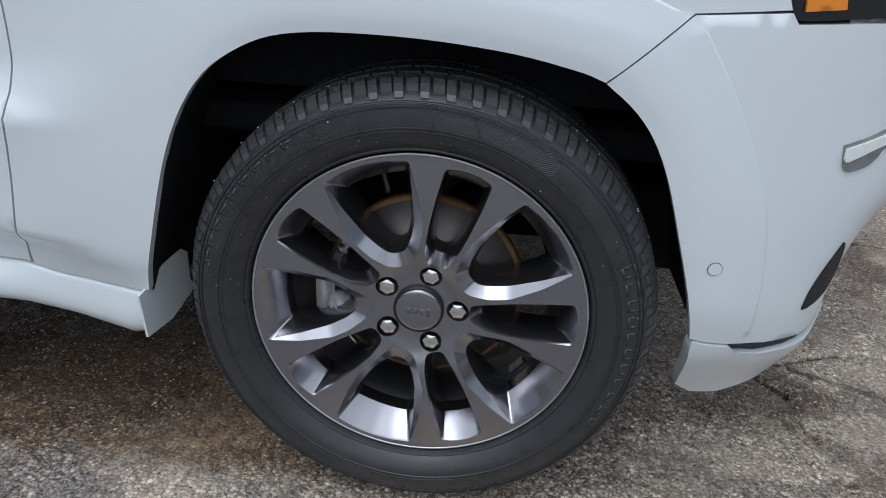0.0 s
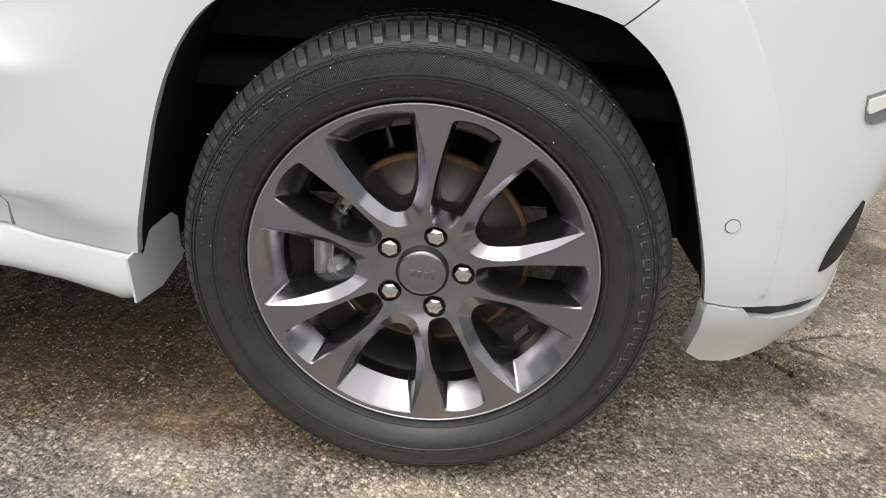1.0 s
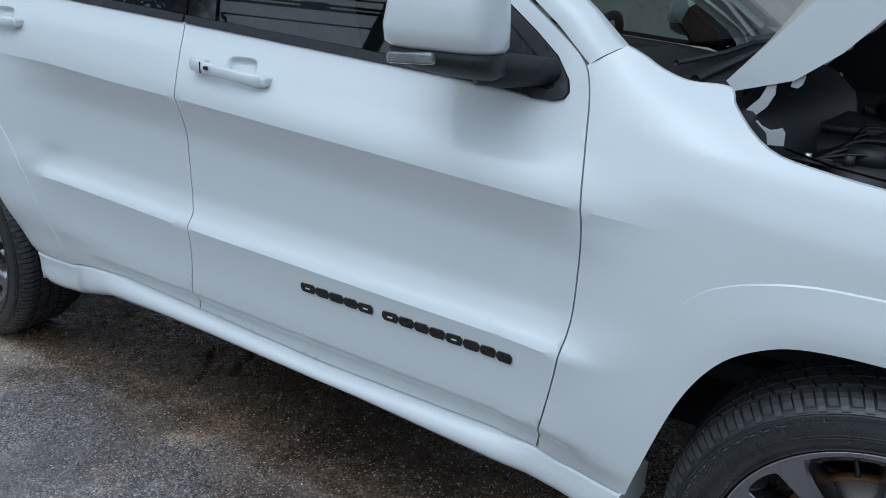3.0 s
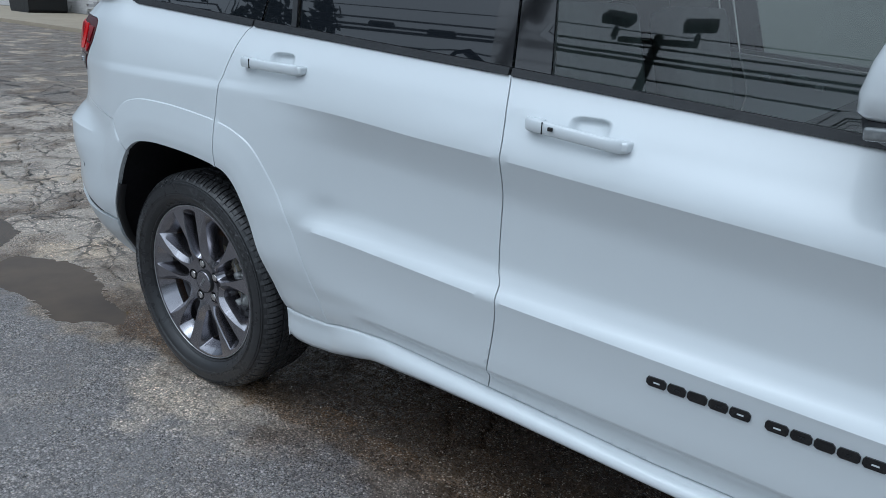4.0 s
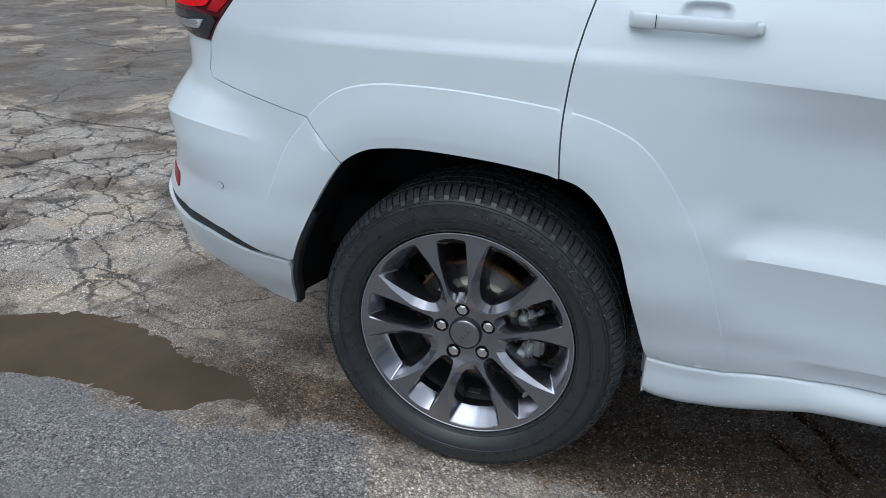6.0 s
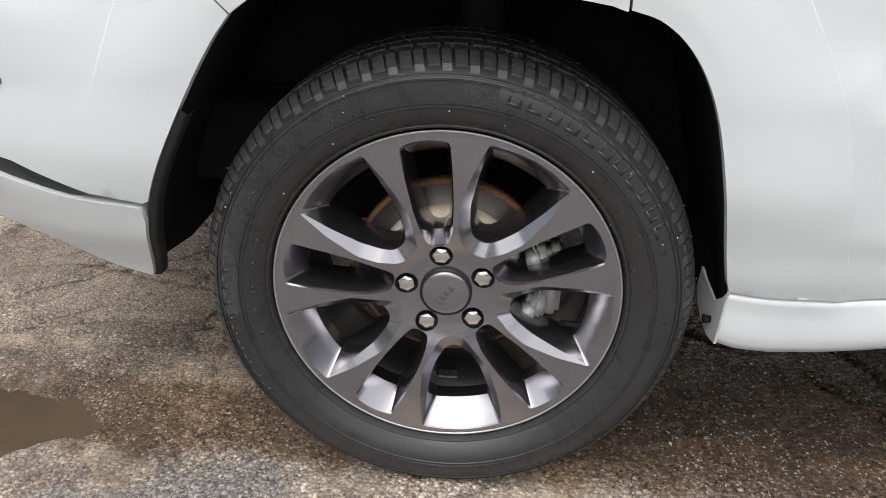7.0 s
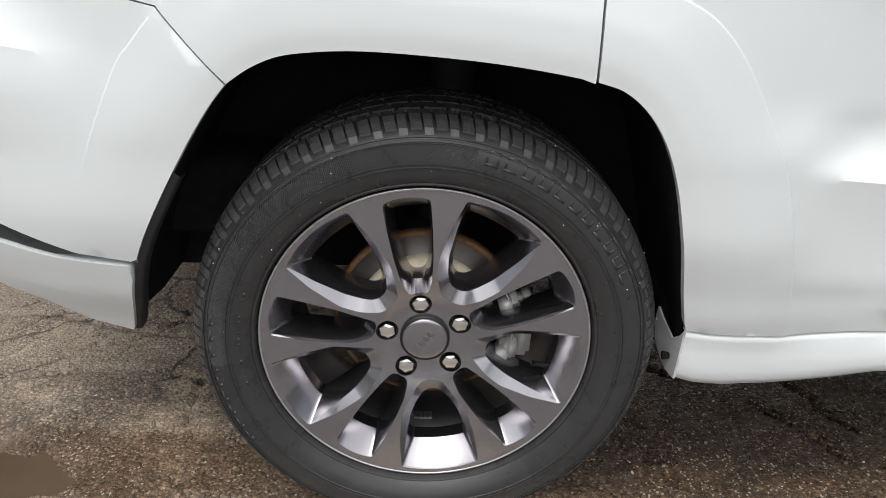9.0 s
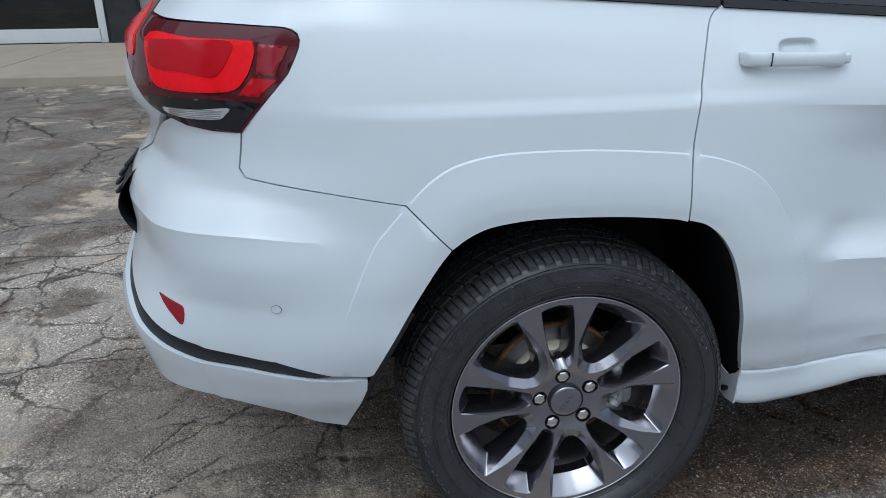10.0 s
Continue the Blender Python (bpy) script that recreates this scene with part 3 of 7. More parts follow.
# front bumper: fascia and lower lip
arch_fb = [(0.2352, 0.7620)] + [q for q in F_ARCH if q[0] > 0.243 and q[1] > 0.368]
F_LINE = [(0.422, 0.376), (0.479, 0.369), (0.541, 0.364), (0.609, 0.367), (0.655, 0.381), (0.675, 0.413), (0.75, 0.45), (0.95, 0.47), (S_FRONT, 0.48)]
fb = ([(0.3265, 0.8472), (0.332, 0.8515), (0.449, 0.8595), (0.459, 0.846), (0.56, 0.850), (0.66, 0.85), (0.86, 0.80), (S_FRONT, 0.80)] + shift(F_LINE[::-1], 0, G) + arch_fb[::-1])
front_bumper = part("front_bumper", skin_bm(fb, [F_FLARE, F_FLARE2], 0.016, 0.016, 0.0, (1, -1)), PAINT, suv)
F_LOW = [(0.495, 0.351), (0.536, 0.343), (0.595, 0.346), (0.645, 0.358), (0.680, 0.398), (0.76, 0.425), (0.95, 0.45), (S_FRONT, 0.455)]
lipf = (shift(F_LINE[:2], 0, -G) + F_LOW + [(S_FRONT, 0.36), (0.92, 0.36), (0.80, 0.355), (0.735, 0.345), (0.685, 0.305),
        (0.645, 0.262), (0.60, 0.232), (0.535, 0.216), (0.473, 0.223)] + [q for q in F_ARCH if q[0] > 0 and 0.235 < q[1] < 0.368][::-1])
part("bumper_lip", skin_bm(lipf, [], 0.016, 0.03, 0.004, (1, -1)), PAINT, front_bumper)
stripf = shift(F_LINE[1:], 0, -0.003) + shift(F_LOW[::-1], 0, 0.002)
part("lower_trim", skin_bm(stripf, [], 0.02, 0.02, -0.008, (1, -1)), PLASTIC, front_bumper, "black plastic trim strip")
intake = smooth_line([(0.588, 0.424), (0.606, 0.430), (0.634, 0.455), (0.640, 0.487), (0.628, 0.535), (0.618, 0.523), (0.600, 0.484), (0.590, 0.452), (0.588, 0.424)], 4)[:-1]
for ob in skin("air_intake", intake, PLASTIC, front_bumper, step=0.02, lift=0.003, label="dark intake insert"):
    pass
fog = smooth_line([(0.565, 0.691), (0.609, 0.704), (0.632, 0.713), (0.70, 0.73), (0.77, 0.74), (0.77, 0.70), (0.70, 0.69), (0.640, 0.686), (0.626, 0.671), (0.608, 0.658), (0.576, 0.655), (0.565, 0.691)], 4)[:-1]
fogs = skin("fog_lamp", fog, SMOKELENS, front_bumper, step=0.016, lift=0.003, label="fog lamp with chrome surround")
fog_c = smooth_line([(0.568, 0.687), (0.610, 0.699), (0.66, 0.714), (0.74, 0.727), (0.74, 0.708), (0.66, 0.699), (0.612, 0.684), (0.588, 0.674), (0.570, 0.669), (0.568, 0.687)], 3)[:-1]
for f_ob, side in zip(fogs, (1, -1)):
    part("chrome_bar", skin_bm(fog_c, [], 0.016, 0.004, 0.007, (side,)), PALELENS, f_ob)

# headlight
head = smooth_line([(0.449, 0.862), (0.459, 0.851), (0.50, 0.852), (0.56, 0.856), (0.66, 0.856), (0.80, 0.83), (0.95, 0.83), (0.95, 0.90), (0.80, 0.94), (0.62, 0.955),
                    (0.50, 0.955), (0.43, 0.95), (0.432, 0.905), (0.449, 0.862)], 3)[:-1]
heads = skin("headlight", head, GLOSSBLACK, suv, step=0.018, lift=-0.002, label="dark headlight with amber side marker")
for h_ob, side in zip(heads, (1, -1)):
    part("side_marker", skin_bm([(0.462, 0.862), (0.515, 0.866), (0.512, 0.882), (0.462, 0.882)], [], 0.012, 0.004, 0.002, (side,)), AMBER, h_ob)
    part("lamp_lens", skin_bm([(0.62, 0.87), (0.82, 0.86), (0.82, 0.90), (0.62, 0.93)], [], 0.02, 0.004, 0.002, (side,)), CLEARLENS, h_ob)
grille = [(0.99, 0.80), (S_FRONT, 0.81), (S_FRONT, 0.93), (0.99, 0.92)]
gr = part("grille", skin_bm(grille, [], 0.03, 0.02, -0.01, (1, -1)), GLOSSBLACK, suv)
nose = [(0.36, 1.012), (0.46, 0.96), (0.62, 0.962), (0.80, 0.945), (0.95, 0.925), (S_FRONT, 0.94), (S_FRONT, 0.97), (0.9, 0.99), (0.6, 1.0)]
part("front_crossmember", skin_bm(nose, [], 0.03, 0.02, -0.012, (1, -1)), PLASTIC, suv)

# rear bumper
arch_rb = [q for q in R_ARCH if q[0] < -3.215 and q[1] > 0.53][::-1]
R_LINE = [(-3.380, 0.525), (-3.457, 0.538), (-3.556, 0.582), (-3.686, 0.601), (-3.749, 0.620), (-3.813, 0.647), (-3.930, 0.680), (-4.06, 0.71), (-4.2, 0.74), (S_REAR, 0.74)]
rb = (shift(R_LINE, 0, G) + [(S_REAR, 0.90), (-4.1, 0.925), (-3.95, 0.99), (-3.85, 1.04), (-3.74, 1.075), (-3.681, 1.060), (-3.598, 1.054), (-3.609, 0.983), (-3.597, 0.9645),
                              (-3.421, 0.9355), (-3.2948, 0.9135), (-3.2064, 0.8183)] + arch_rb)
KNEE = [(s_, 0.865 - 0.022 * float(ss(-3.62, -3.42, s_))) for s_ in np.linspace(-3.46, -3.98, 27)]
rear_bumper = part("rear_bumper", skin_bm(rb, [R_FLARE, R_FLARE2, KNEE, shift(KNEE, 0, -0.005), shift(KNEE, 0, 0.006)], 0.015, 0.016, 0.0, (1, -1)), PAINT, suv)
R_LOW = [(-3.490, 0.532), (-3.552, 0.548), (-3.610, 0.558), (-3.714, 0.566), (-3.772, 0.586), (-3.823, 0.611), (-3.912, 0.645), (-4.06, 0.68), (-4.2, 0.705), (S_REAR, 0.705)]
lipr = ([(-3.384, 0.519), (-3.452, 0.526)] + R_LOW + [(S_REAR, 0.55), (-4.2, 0.54), (-4.06, 0.515), (-3.93, 0.485), (-3.806, 0.472), (-3.74, 0.470), (-3.671, 0.460), (-3.566, 0.424), (-3.500, 0.372), (-3.437, 0.344)]
        + [q for q in R_ARCH if q[0] < -3.38 and 0.345 < q[1] < 0.51])
part("bumper_lip", skin_bm(lipr, [], 0.015, 0.03, 0.006, (1, -1)), PAINT, rear_bumper)
stripr = shift(R_LINE[1:], 0, -0.002) + shift(R_LOW[::-1], 0, 0.002)
part("lower_trim", skin_bm(stripr, [], 0.018, 0.02, -0.004, (1, -1)), PLASTIC, rear_bumper, "black plastic trim strip")
refl = smooth_line([(-3.784, 0.704), (-3.740, 0.696), (-3.721, 0.687), (-3.723, 0.652), (-3.741, 0.667), (-3.766, 0.688), (-3.784, 0.704)], 3)[:-1]
skin("reflector", refl, REDMID, rear_bumper, step=0.012, hem=0.004, lift=0.003, label="red reflector")


def ring_sensor(s0, z0, k, parent):
    for side in (1, -1):
        for rad, lift, mat, nm in ((0.0112 * k, 0.0012, SEAMGREY, "sensor_ring"), (0.0100 * k, 0.0022, PAINT, "parking_sensor")):
            poly = [(s0 + rad * math.cos(2 * math.pi * i / 20), z0 + rad * math.sin(2 * math.pi * i / 20)) for i in range(20)]
            part(nm, skin_bm(poly, [], 0.02, 0.003, lift, (side,)), mat, parent)


ring_sensor(0.421, 0.510, 0.95, front_bumper)
ring_sensor(-3.544, 0.710, 0.85, rear_bumper)

# tail lamp
tail_out = [(-3.595, 1.053), (-3.652, 1.054), (-3.714, 1.061), (-3.768, 1.080), (-3.822, 1.106), (-3.90, 1.150), (-3.96, 1.178), (-4.03, 1.20), (-4.03, 1.285), (-3.96, 1.305), (-3.895, 1.262), (-3.808, 1.255),
            (-3.65, 1.2505), (-3.54, 1.2452), (-3.515, 1.2436), (-3.497, 1.2402), (-3.4835, 1.2327), (-3.4768, 1.222), (-3.479, 1.209), (-3.487, 1.1905), (-3.5012, 1.1635), (-3.5455, 1.1128)]
tails = skin("tail_lamp", tail_out, REDDARK, suv, step=0.013, lift=0.002, label="red tail lamp with dark lower edge")
TAIL_BITS = (
    ("side_lens", [(-3.593, 1.125), (-3.555, 1.122), (-3.520, 1.153), (-3.566, 1.157)], REDLENS, 0.0045),
    ("side_lens", [(-3.552, 1.217), (-3.496, 1.213), (-3.523, 1.160), (-3.558, 1.163)], REDMID, 0.0045),
    ("main_lens", [(-3.793, 1.173), (-3.773, 1.143), (-3.729, 1.130), (-3.614, 1.131), (-3.579, 1.155), (-3.562, 1.193), (-3.562, 1.217), (-3.578, 1.223), (-3.694, 1.227), (-3.808, 1.232)], REDBRIGHT, 0.006),
    ("inner_lens", [(-3.790, 1.222), (-3.788, 1.180), (-3.755, 1.168), (-3.70, 1.165), (-3.638, 1.158), (-3.612, 1.188), (-3.607, 1.221), (-3.694, 1.223)], REDLENS, 0.0075),
    ("rear_lens", [(-4.020, 1.205), (-3.93, 1.185), (-3.875, 1.188), (-3.90, 1.245), (-3.96, 1.275), (-4.02, 1.278)], REDBRIGHT, 0.0045),
    ("lower_mask", [(-3.600, 1.056), (-3.652, 1.057), (-3.712, 1.064), (-3.765, 1.083), (-3.815, 1.110), (-3.782, 1.117), (-3.651, 1.116), (-3.553, 1.112)], GLOSSBLACK, 0.0045),
    ("reversing_lens", [(-3.750, 1.097), (-3.677, 1.096), (-3.615, 1.101), (-3.620, 1.088), (-3.639, 1.078), (-3.708, 1.078), (-3.745, 1.086)], CLEARLENS, 0.007),
)
for ob, side in zip(tails, (1, -1)):
    for nm, poly, mat, lf in TAIL_BITS:
        if nm in ("main_lens", "inner_lens", "rear_lens", "reversing_lens"):
            poly = smooth_line(list(poly) + [poly[0]], 4)[:-1]
        part(nm, skin_bm(poly, [], 0.008, 0.004, lf, (side,)), mat, ob)
    for i in range(5):
        z0 = 1.081 + 0.0036 * i
        part("lens_rib", skin_bm([(-3.735, z0), (-3.632 + 0.002 * i, z0), (-3.632 + 0.002 * i, z0 + 0.0014), (-3.735, z0 + 0.0014)], [], 0.02, 0.002, 0.009, (side,)), CHROME, ob)

# tailgate with its glass, and a ribbed step pad
gate = [(-3.775, 1.079), (-3.86, 1.042), (-3.96, 0.992), (-4.11, 0.93), (S_REAR, 0.905), (S_REAR, 1.36), (-3.92, 1.36), (-3.965, 1.31), (-4.035, 1.29), (-4.035, 1.195), (-3.96, 1.172), (-3.90, 1.145), (-3.825, 1.102)]
part("tailgate", skin_bm(gate, [], 0.03, 0.016, 0.0, (1, -1)), PAINT, suv)
rg = [(-3.918, 1.365), (S_REAR, 1.365), (S_REAR, 1.64), (-3.908, 1.64)]
part("rear_window", skin_bm(rg, [], 0.05, 0.01, -0.004, (1, -1)), GLASS_DARK, suv)
pad = part("step_pad", loft([[(-3.868 - 0.055 * math.sin(v * math.pi) - 0.03 * float(ss(0.30, 0.55, min(y, 2 * YC - y))), y, 0.735 + 0.185 * v) for v in np.linspace(0, 1, 11)] for y in np.linspace(0.32, 2 * YC - 0.32, 32)]), PLASTIC, suv, "black ribbed pad")
for i in range(7):
    v = 0.14 + 0.12 * i
    bm = bmesh.new()
    box(bm, (-3.900 - 0.055 * math.sin(v * math.pi), YC, 0.735 + 0.185 * v), (0.010, 2 * YC - 0.90, 0.008), 0.003)
    part("pad_rib", bm, PLASTIC, pad)

# sills: a swept section with a flared foot at each wheel arch
def sill_mesh(side):
    xs = np.concatenate([np.linspace(-2.476, -2.05, 30), np.linspace(-2.0, -0.75, 34), np.linspace(-0.72, -0.450, 22)])
    top = np.interp(xs, [q[0] for q in SILL] + [q[0] for q in SILL_F], [q[1] for q in SILL] + [q[1] for q in SILL_F]) - 0.004
    bot = np.interp(xs, [-2.476, -2.44, -2.38, -2.30, -2.22, -2.12, -1.9, -1.69, -1.13, -0.667, -0.55, -0.485, -0.450],
                    [0.316, 0.307, 0.302, 0.302, 0.324, 0.345, 0.353, 0.352, 0.334, 0.300, 0.276, 0.268, 0.280])
    o_top = outward(xs, top + 0.006) - 0.002
    mid = np.interp(xs, [-2.476, -2.38, -2.28, -2.15, -2.0, -0.75, -0.6, -0.5, -0.450], [0.0, 0.0, 0.0, 0.0, 0.008, 0.008, 0.0, 0.0, 0.0])
    near_wheel = np.maximum(1 - ss(-2.32, -2.10, xs), ss(-0.75, -0.56, xs))
    mid = mid * (1 - near_wheel) + (o_top + 0.006 - 0.012 * (1 - ss(-2.36, -2.18, xs))) * near_wheel
    rows = []
    for a, f, g in ((0.0, 0.0, -0.02), (0.0, 0.0, 0.0), (0.10, 0.30, 0.0), (0.22, 0.72, 0.0), (0.38, 1.0, 0.0), (0.62, 1.0, 0.002), (0.82, 0.85, -0.004), (0.94, 0.45, -0.012), (1.0, 0.0, -0.03), (0.99, 0.0, -0.09), (0.9, 0.0, -0.16)):
        o = o_top + (mid - o_top) * f
        if f == 0.0 and a > 0.5:
            o = mid + 0 * o_top
        rows.append((o + g, top + (bot - top) * a))
    vs, fs = [], []
    for i, x in enumerate(xs):
        for o, z in rows:
            y = -o[i]
            vs.append((x, y if side == 1 else 2 * YC - y, z[i]))
    k = len(rows)
    for i in range(len(xs) - 1):
        for q in range(k - 1):
            f = (i * k + q, i * k + q + 1, (i + 1) * k + q + 1, (i + 1) * k + q)
            fs.append(f if side == 1 else f[::-1])
    bm = bm_from(vs, fs)
    bmesh.ops.recalc_face_normals(bm, faces=bm.faces)
    return bm


def end_plate(x, y0, y1, pts, side, tilt):
    """The upright end of a sill in a wheel arch, with a hole stud."""
    vs = []
    for dx in (0.0, 0.004):
        for u, z in pts:
            y = y0 + (y1 - y0) * u
            vs.append((x + dx + tilt * u, y if side == 1 else 2 * YC - y, z))
    n = len(pts)
    fs = [tuple(range(n)), tuple(range(2 * n - 1, n - 1, -1))] + [(i, (i + 1) % n, n + (i + 1) % n, n + i) for i in range(n)]
    bm = bm_from(vs, fs)
    bmesh.ops.recalc_face_normals(bm, faces=bm.faces)
    return bm


for side in (1, -1):
    sl = part("sill", sill_mesh(side), PAINT, suv)
    part("end_plate", end_plate(-0.453, -0.026, 0.115, [(0, 0.366), (0.16, 0.370), (0.22, 0.385), (0.9, 0.392), (1, 0.38), (1.0, 0.325), (1.07, 0.312), (1.0, 0.300), (0.55, 0.280), (0.06, 0.284)], side, 0.02), PAINT, sl, smooth=False)
    part("end_plate", end_plate(-2.478, 0.004, 0.115, [(0, 0.424), (0.12, 0.405), (0.35, 0.385), (0.8, 0.398), (1.0, 0.408), (1.03, 0.375), (0.9, 0.345), (0.66, 0.328), (0.35, 0.318), (0.05, 0.322)], side, -0.012), PAINT_DULL, sl, smooth=False)
    for x, y, z in ((-0.441, 0.098, 0.376), (-0.447, 0.048, 0.377), (-2.488, 0.040, 0.350)):
        bm = bmesh.new()
        bmesh.ops.create_cone(bm, segments=14, radius1=0.008, radius2=0.006, depth=0.012, cap_ends=True,
                              matrix=Matrix.Translation((x, y if side == 1 else 2 * YC - y, z)) @ pose(0, 0, 0, 0, 90, 0))
        part("clip", bm, LINER, sl)

# belt trim, sail corner and side windows
def strip(x0, x1, lo, hi, n=16):
    return belt(x0, x1, lo, n) + belt(x1, x0, hi, n)


skin("belt_trim", strip(-0.80, -1.731, 0.002, 0.019), PLASTIC, suv, step=0.02, lift=0.006)
skin("belt_trim", strip(-1.739, -2.624, 0.002, 0.019), PLASTIC, suv, step=0.02, lift=0.006)
skin("belt_trim", strip(-2.632, -3.235, 0.002, 0.019), PLASTIC, suv, step=0.02, lift=0.006)
skin("window_surround", [(-3.235, 1.309), (-3.265, 1.318), (-3.279, 1.336), (-3.262, 1.377), (-3.20, 1.47), (-3.12, 1.56), (-3.09, 1.60), (-3.03, 1.60), (-3.06, 1.55), (-3.14, 1.46), (-3.195, 1.38), (-3.20, 1.345), (-3.188, 1.327)],
     PLASTIC, suv, step=0.02, lift=0.006)
sail = [(-0.80, 1.147), (-0.756, 1.133), (-0.714, 1.1335), (-0.694, 1.139), (-0.687, 1.150), (-0.694, 1.173), (-0.728, 1.2145), (-0.784, 1.256), (-0.853, 1.302), (-0.872, 1.29), (-0.822, 1.255), (-0.765, 1.212), (-0.722, 1.172),
        (-0.715, 1.158), (-0.73, 1.152), (-0.80, 1.160)]
skin("sail_trim", sail, PLASTIC, suv, step=0.012, lift=0.008)
sail_in = [(-0.80, 1.161), (-0.73, 1.153), (-0.717, 1.159), (-0.724, 1.172), (-0.767, 1.211), (-0.823, 1.254), (-0.874, 1.29), (-0.90, 1.24), (-0.87, 1.165)]
skin("sail_panel", sail_in, PLASTIC, suv, step=0.016, lift=0.001)

TOPW = 1.60
win_f = belt(-0.84, -1.631, 0.02, 10) + [(-1.69, 1.46), (-1.725, TOPW), (-1.33, TOPW), (-1.12, 1.50), (-0.99, 1.42), (-0.90, 1.35), (-0.876, 1.29), (-0.86, 1.17)]
for ob in skin("front_window", win_f, GLASS, suv, step=0.05, hem=0.004, lift=-0.010, label="lightly tinted side window"):
    ob.visible_shadow = False
skin("b_pillar_trim", belt(-1.636, -1.731, 0.02, 4) + [(-1.77, 1.44), (-1.80, TOPW), (-1.73, TOPW), (-1.686, 1.44)], GLOSSBLACK, suv, step=0.03, hem=0.006, lift=-0.002)
skin("b_pillar_trim", belt(-1.739, -1.80, 0.02, 4) + [(-1.825, 1.44), (-1.85, TOPW), (-1.808, TOPW), (-1.778, 1.44)], GLOSSBLACK, suv, step=0.03, hem=0.006, lift=-0.002)
skin("rear_window_pane", belt(-1.805, -2.452, 0.02, 8) + [(-2.49, 1.40), (-2.52, TOPW), (-1.855, TOPW), (-1.83, 1.44)], GLASS_DARK, suv, step=0.05, hem=0.004, lift=-0.010, label="dark tinted rear door window")
skin("window_divider", belt(-2.455, -2.475, 0.02, 3) + [(-2.512, 1.40), (-2.545, TOPW), (-2.524, TOPW), (-2.493, 1.40)], PLASTIC, suv, step=0.03, hem=0.004, lift=0.001)
skin("rear_window_pane", belt(-2.478, -2.60, 0.02, 4) + [(-2.60, 1.40), (-2.62, TOPW), (-2.548, TOPW), (-2.515, 1.40)], GLASS_DARK, suv, step=0.05, hem=0.004, lift=-0.006)
skin("quarter_window", belt(-2.612, -3.19, 0.02, 8) + [(-3.196, 1.38), (-3.14, 1.46), (-3.06, 1.55), (-3.03, TOPW), (-2.635, TOPW), (-2.612, 1.40)], GLASS_DARK, suv, step=0.05, hem=0.004, lift=-0.008, label="dark tinted quarter window")
skin("window_frame", [(-0.985, 1.425), (-1.12, 1.51), (-1.33, 1.605), (-3.09, 1.605), (-3.08, 1.635), (-1.27, 1.635), (-1.07, 1.52), (-0.96, 1.44)], PLASTIC, suv, step=0.05, lift=0.0)

# A pillar, roof and windscreen
def side_pt(x, z, lift=0.0):
    p = place(x, z, lift)[0]
    return Vector(p)


def across(p, crown, k=15, bow=0.0):
    """Points from the right side over the centre line to the left."""
    out = []
    for j in range(k):
        u = -1 + 2 * j / (k - 1)
        y = YC + (YC - p.y) * u
        out.append((p.x + bow * (1 - u * u), y, p.z + crown * (1 - u * u)))
    return out


A_OUT = [(-0.664, 1.205), (-0.745, 1.272), (-0.845, 1.341), (-0.965, 1.427), (-1.08, 1.525), (-1.27, 1.64)]
A_IN = [(-0.598, 0.133, 1.243), (-0.68, 0.165, 1.305), (-0.79, 0.20, 1.38), (-0.92, 0.25, 1.47), (-1.05, 0.29, 1.56), (-1.23, 0.33, 1.665)]
for side in (1, -1):
    rows_ = []
    for (x, z), (xi, yi, zi) in zip(A_OUT, A_IN):
        p = side_pt(x + 0.004, z)
        q = Vector((xi, yi, zi))
        m_ = (p + q) / 2 + Vector((0.012, -0.012, 0.008))
        if z < 1.21:
            m_ = side_pt(-0.632, 1.2255)
        line = [p, p.lerp(m_, 0.5) + Vector((0.002, -0.004, 0.002)), m_, m_.lerp(q, 0.5) + Vector((0.003, -0.001, 0.003)), q, q + Vector((-0.01, 0.012, -0.012))]
        rows_.append([(v.x, v.y if side == 1 else 2 * YC - v.y, v.z) for v in line])
    part("a_pillar", loft(rows_), PAINT, suv)
ws = part("windshield", loft([across(Vector((x - 0.004, y + 0.006, z - 0.006)), 0.02, 17, 0.16) for x, y, z in A_IN]), WINDSHIELD, suv, "sloping windscreen")
ws.visible_shadow = False
bm = loft([across(side_pt(x, 1.636), 0.085, 17, 0.0) for x in (-1.27, -1.5, -2.0, -2.5, -3.0, -3.3, -3.6)])
part("roof", bm, PAINT, suv)
for side in (1, -1):
    bm = bmesh.new()
    tube(bm, [(x, (0.30 if side == 1 else 2 * YC - 0.30), 1.70 - 0.02 * ((x + 2.3) / 1.0) ** 2 - 0.02 * (abs(x + 2.3) > 0.95)) for x in np.linspace(-3.3, -1.3, 12)], 0.016)
    part("roof_rail", bm, GLOSSBLACK, suv)

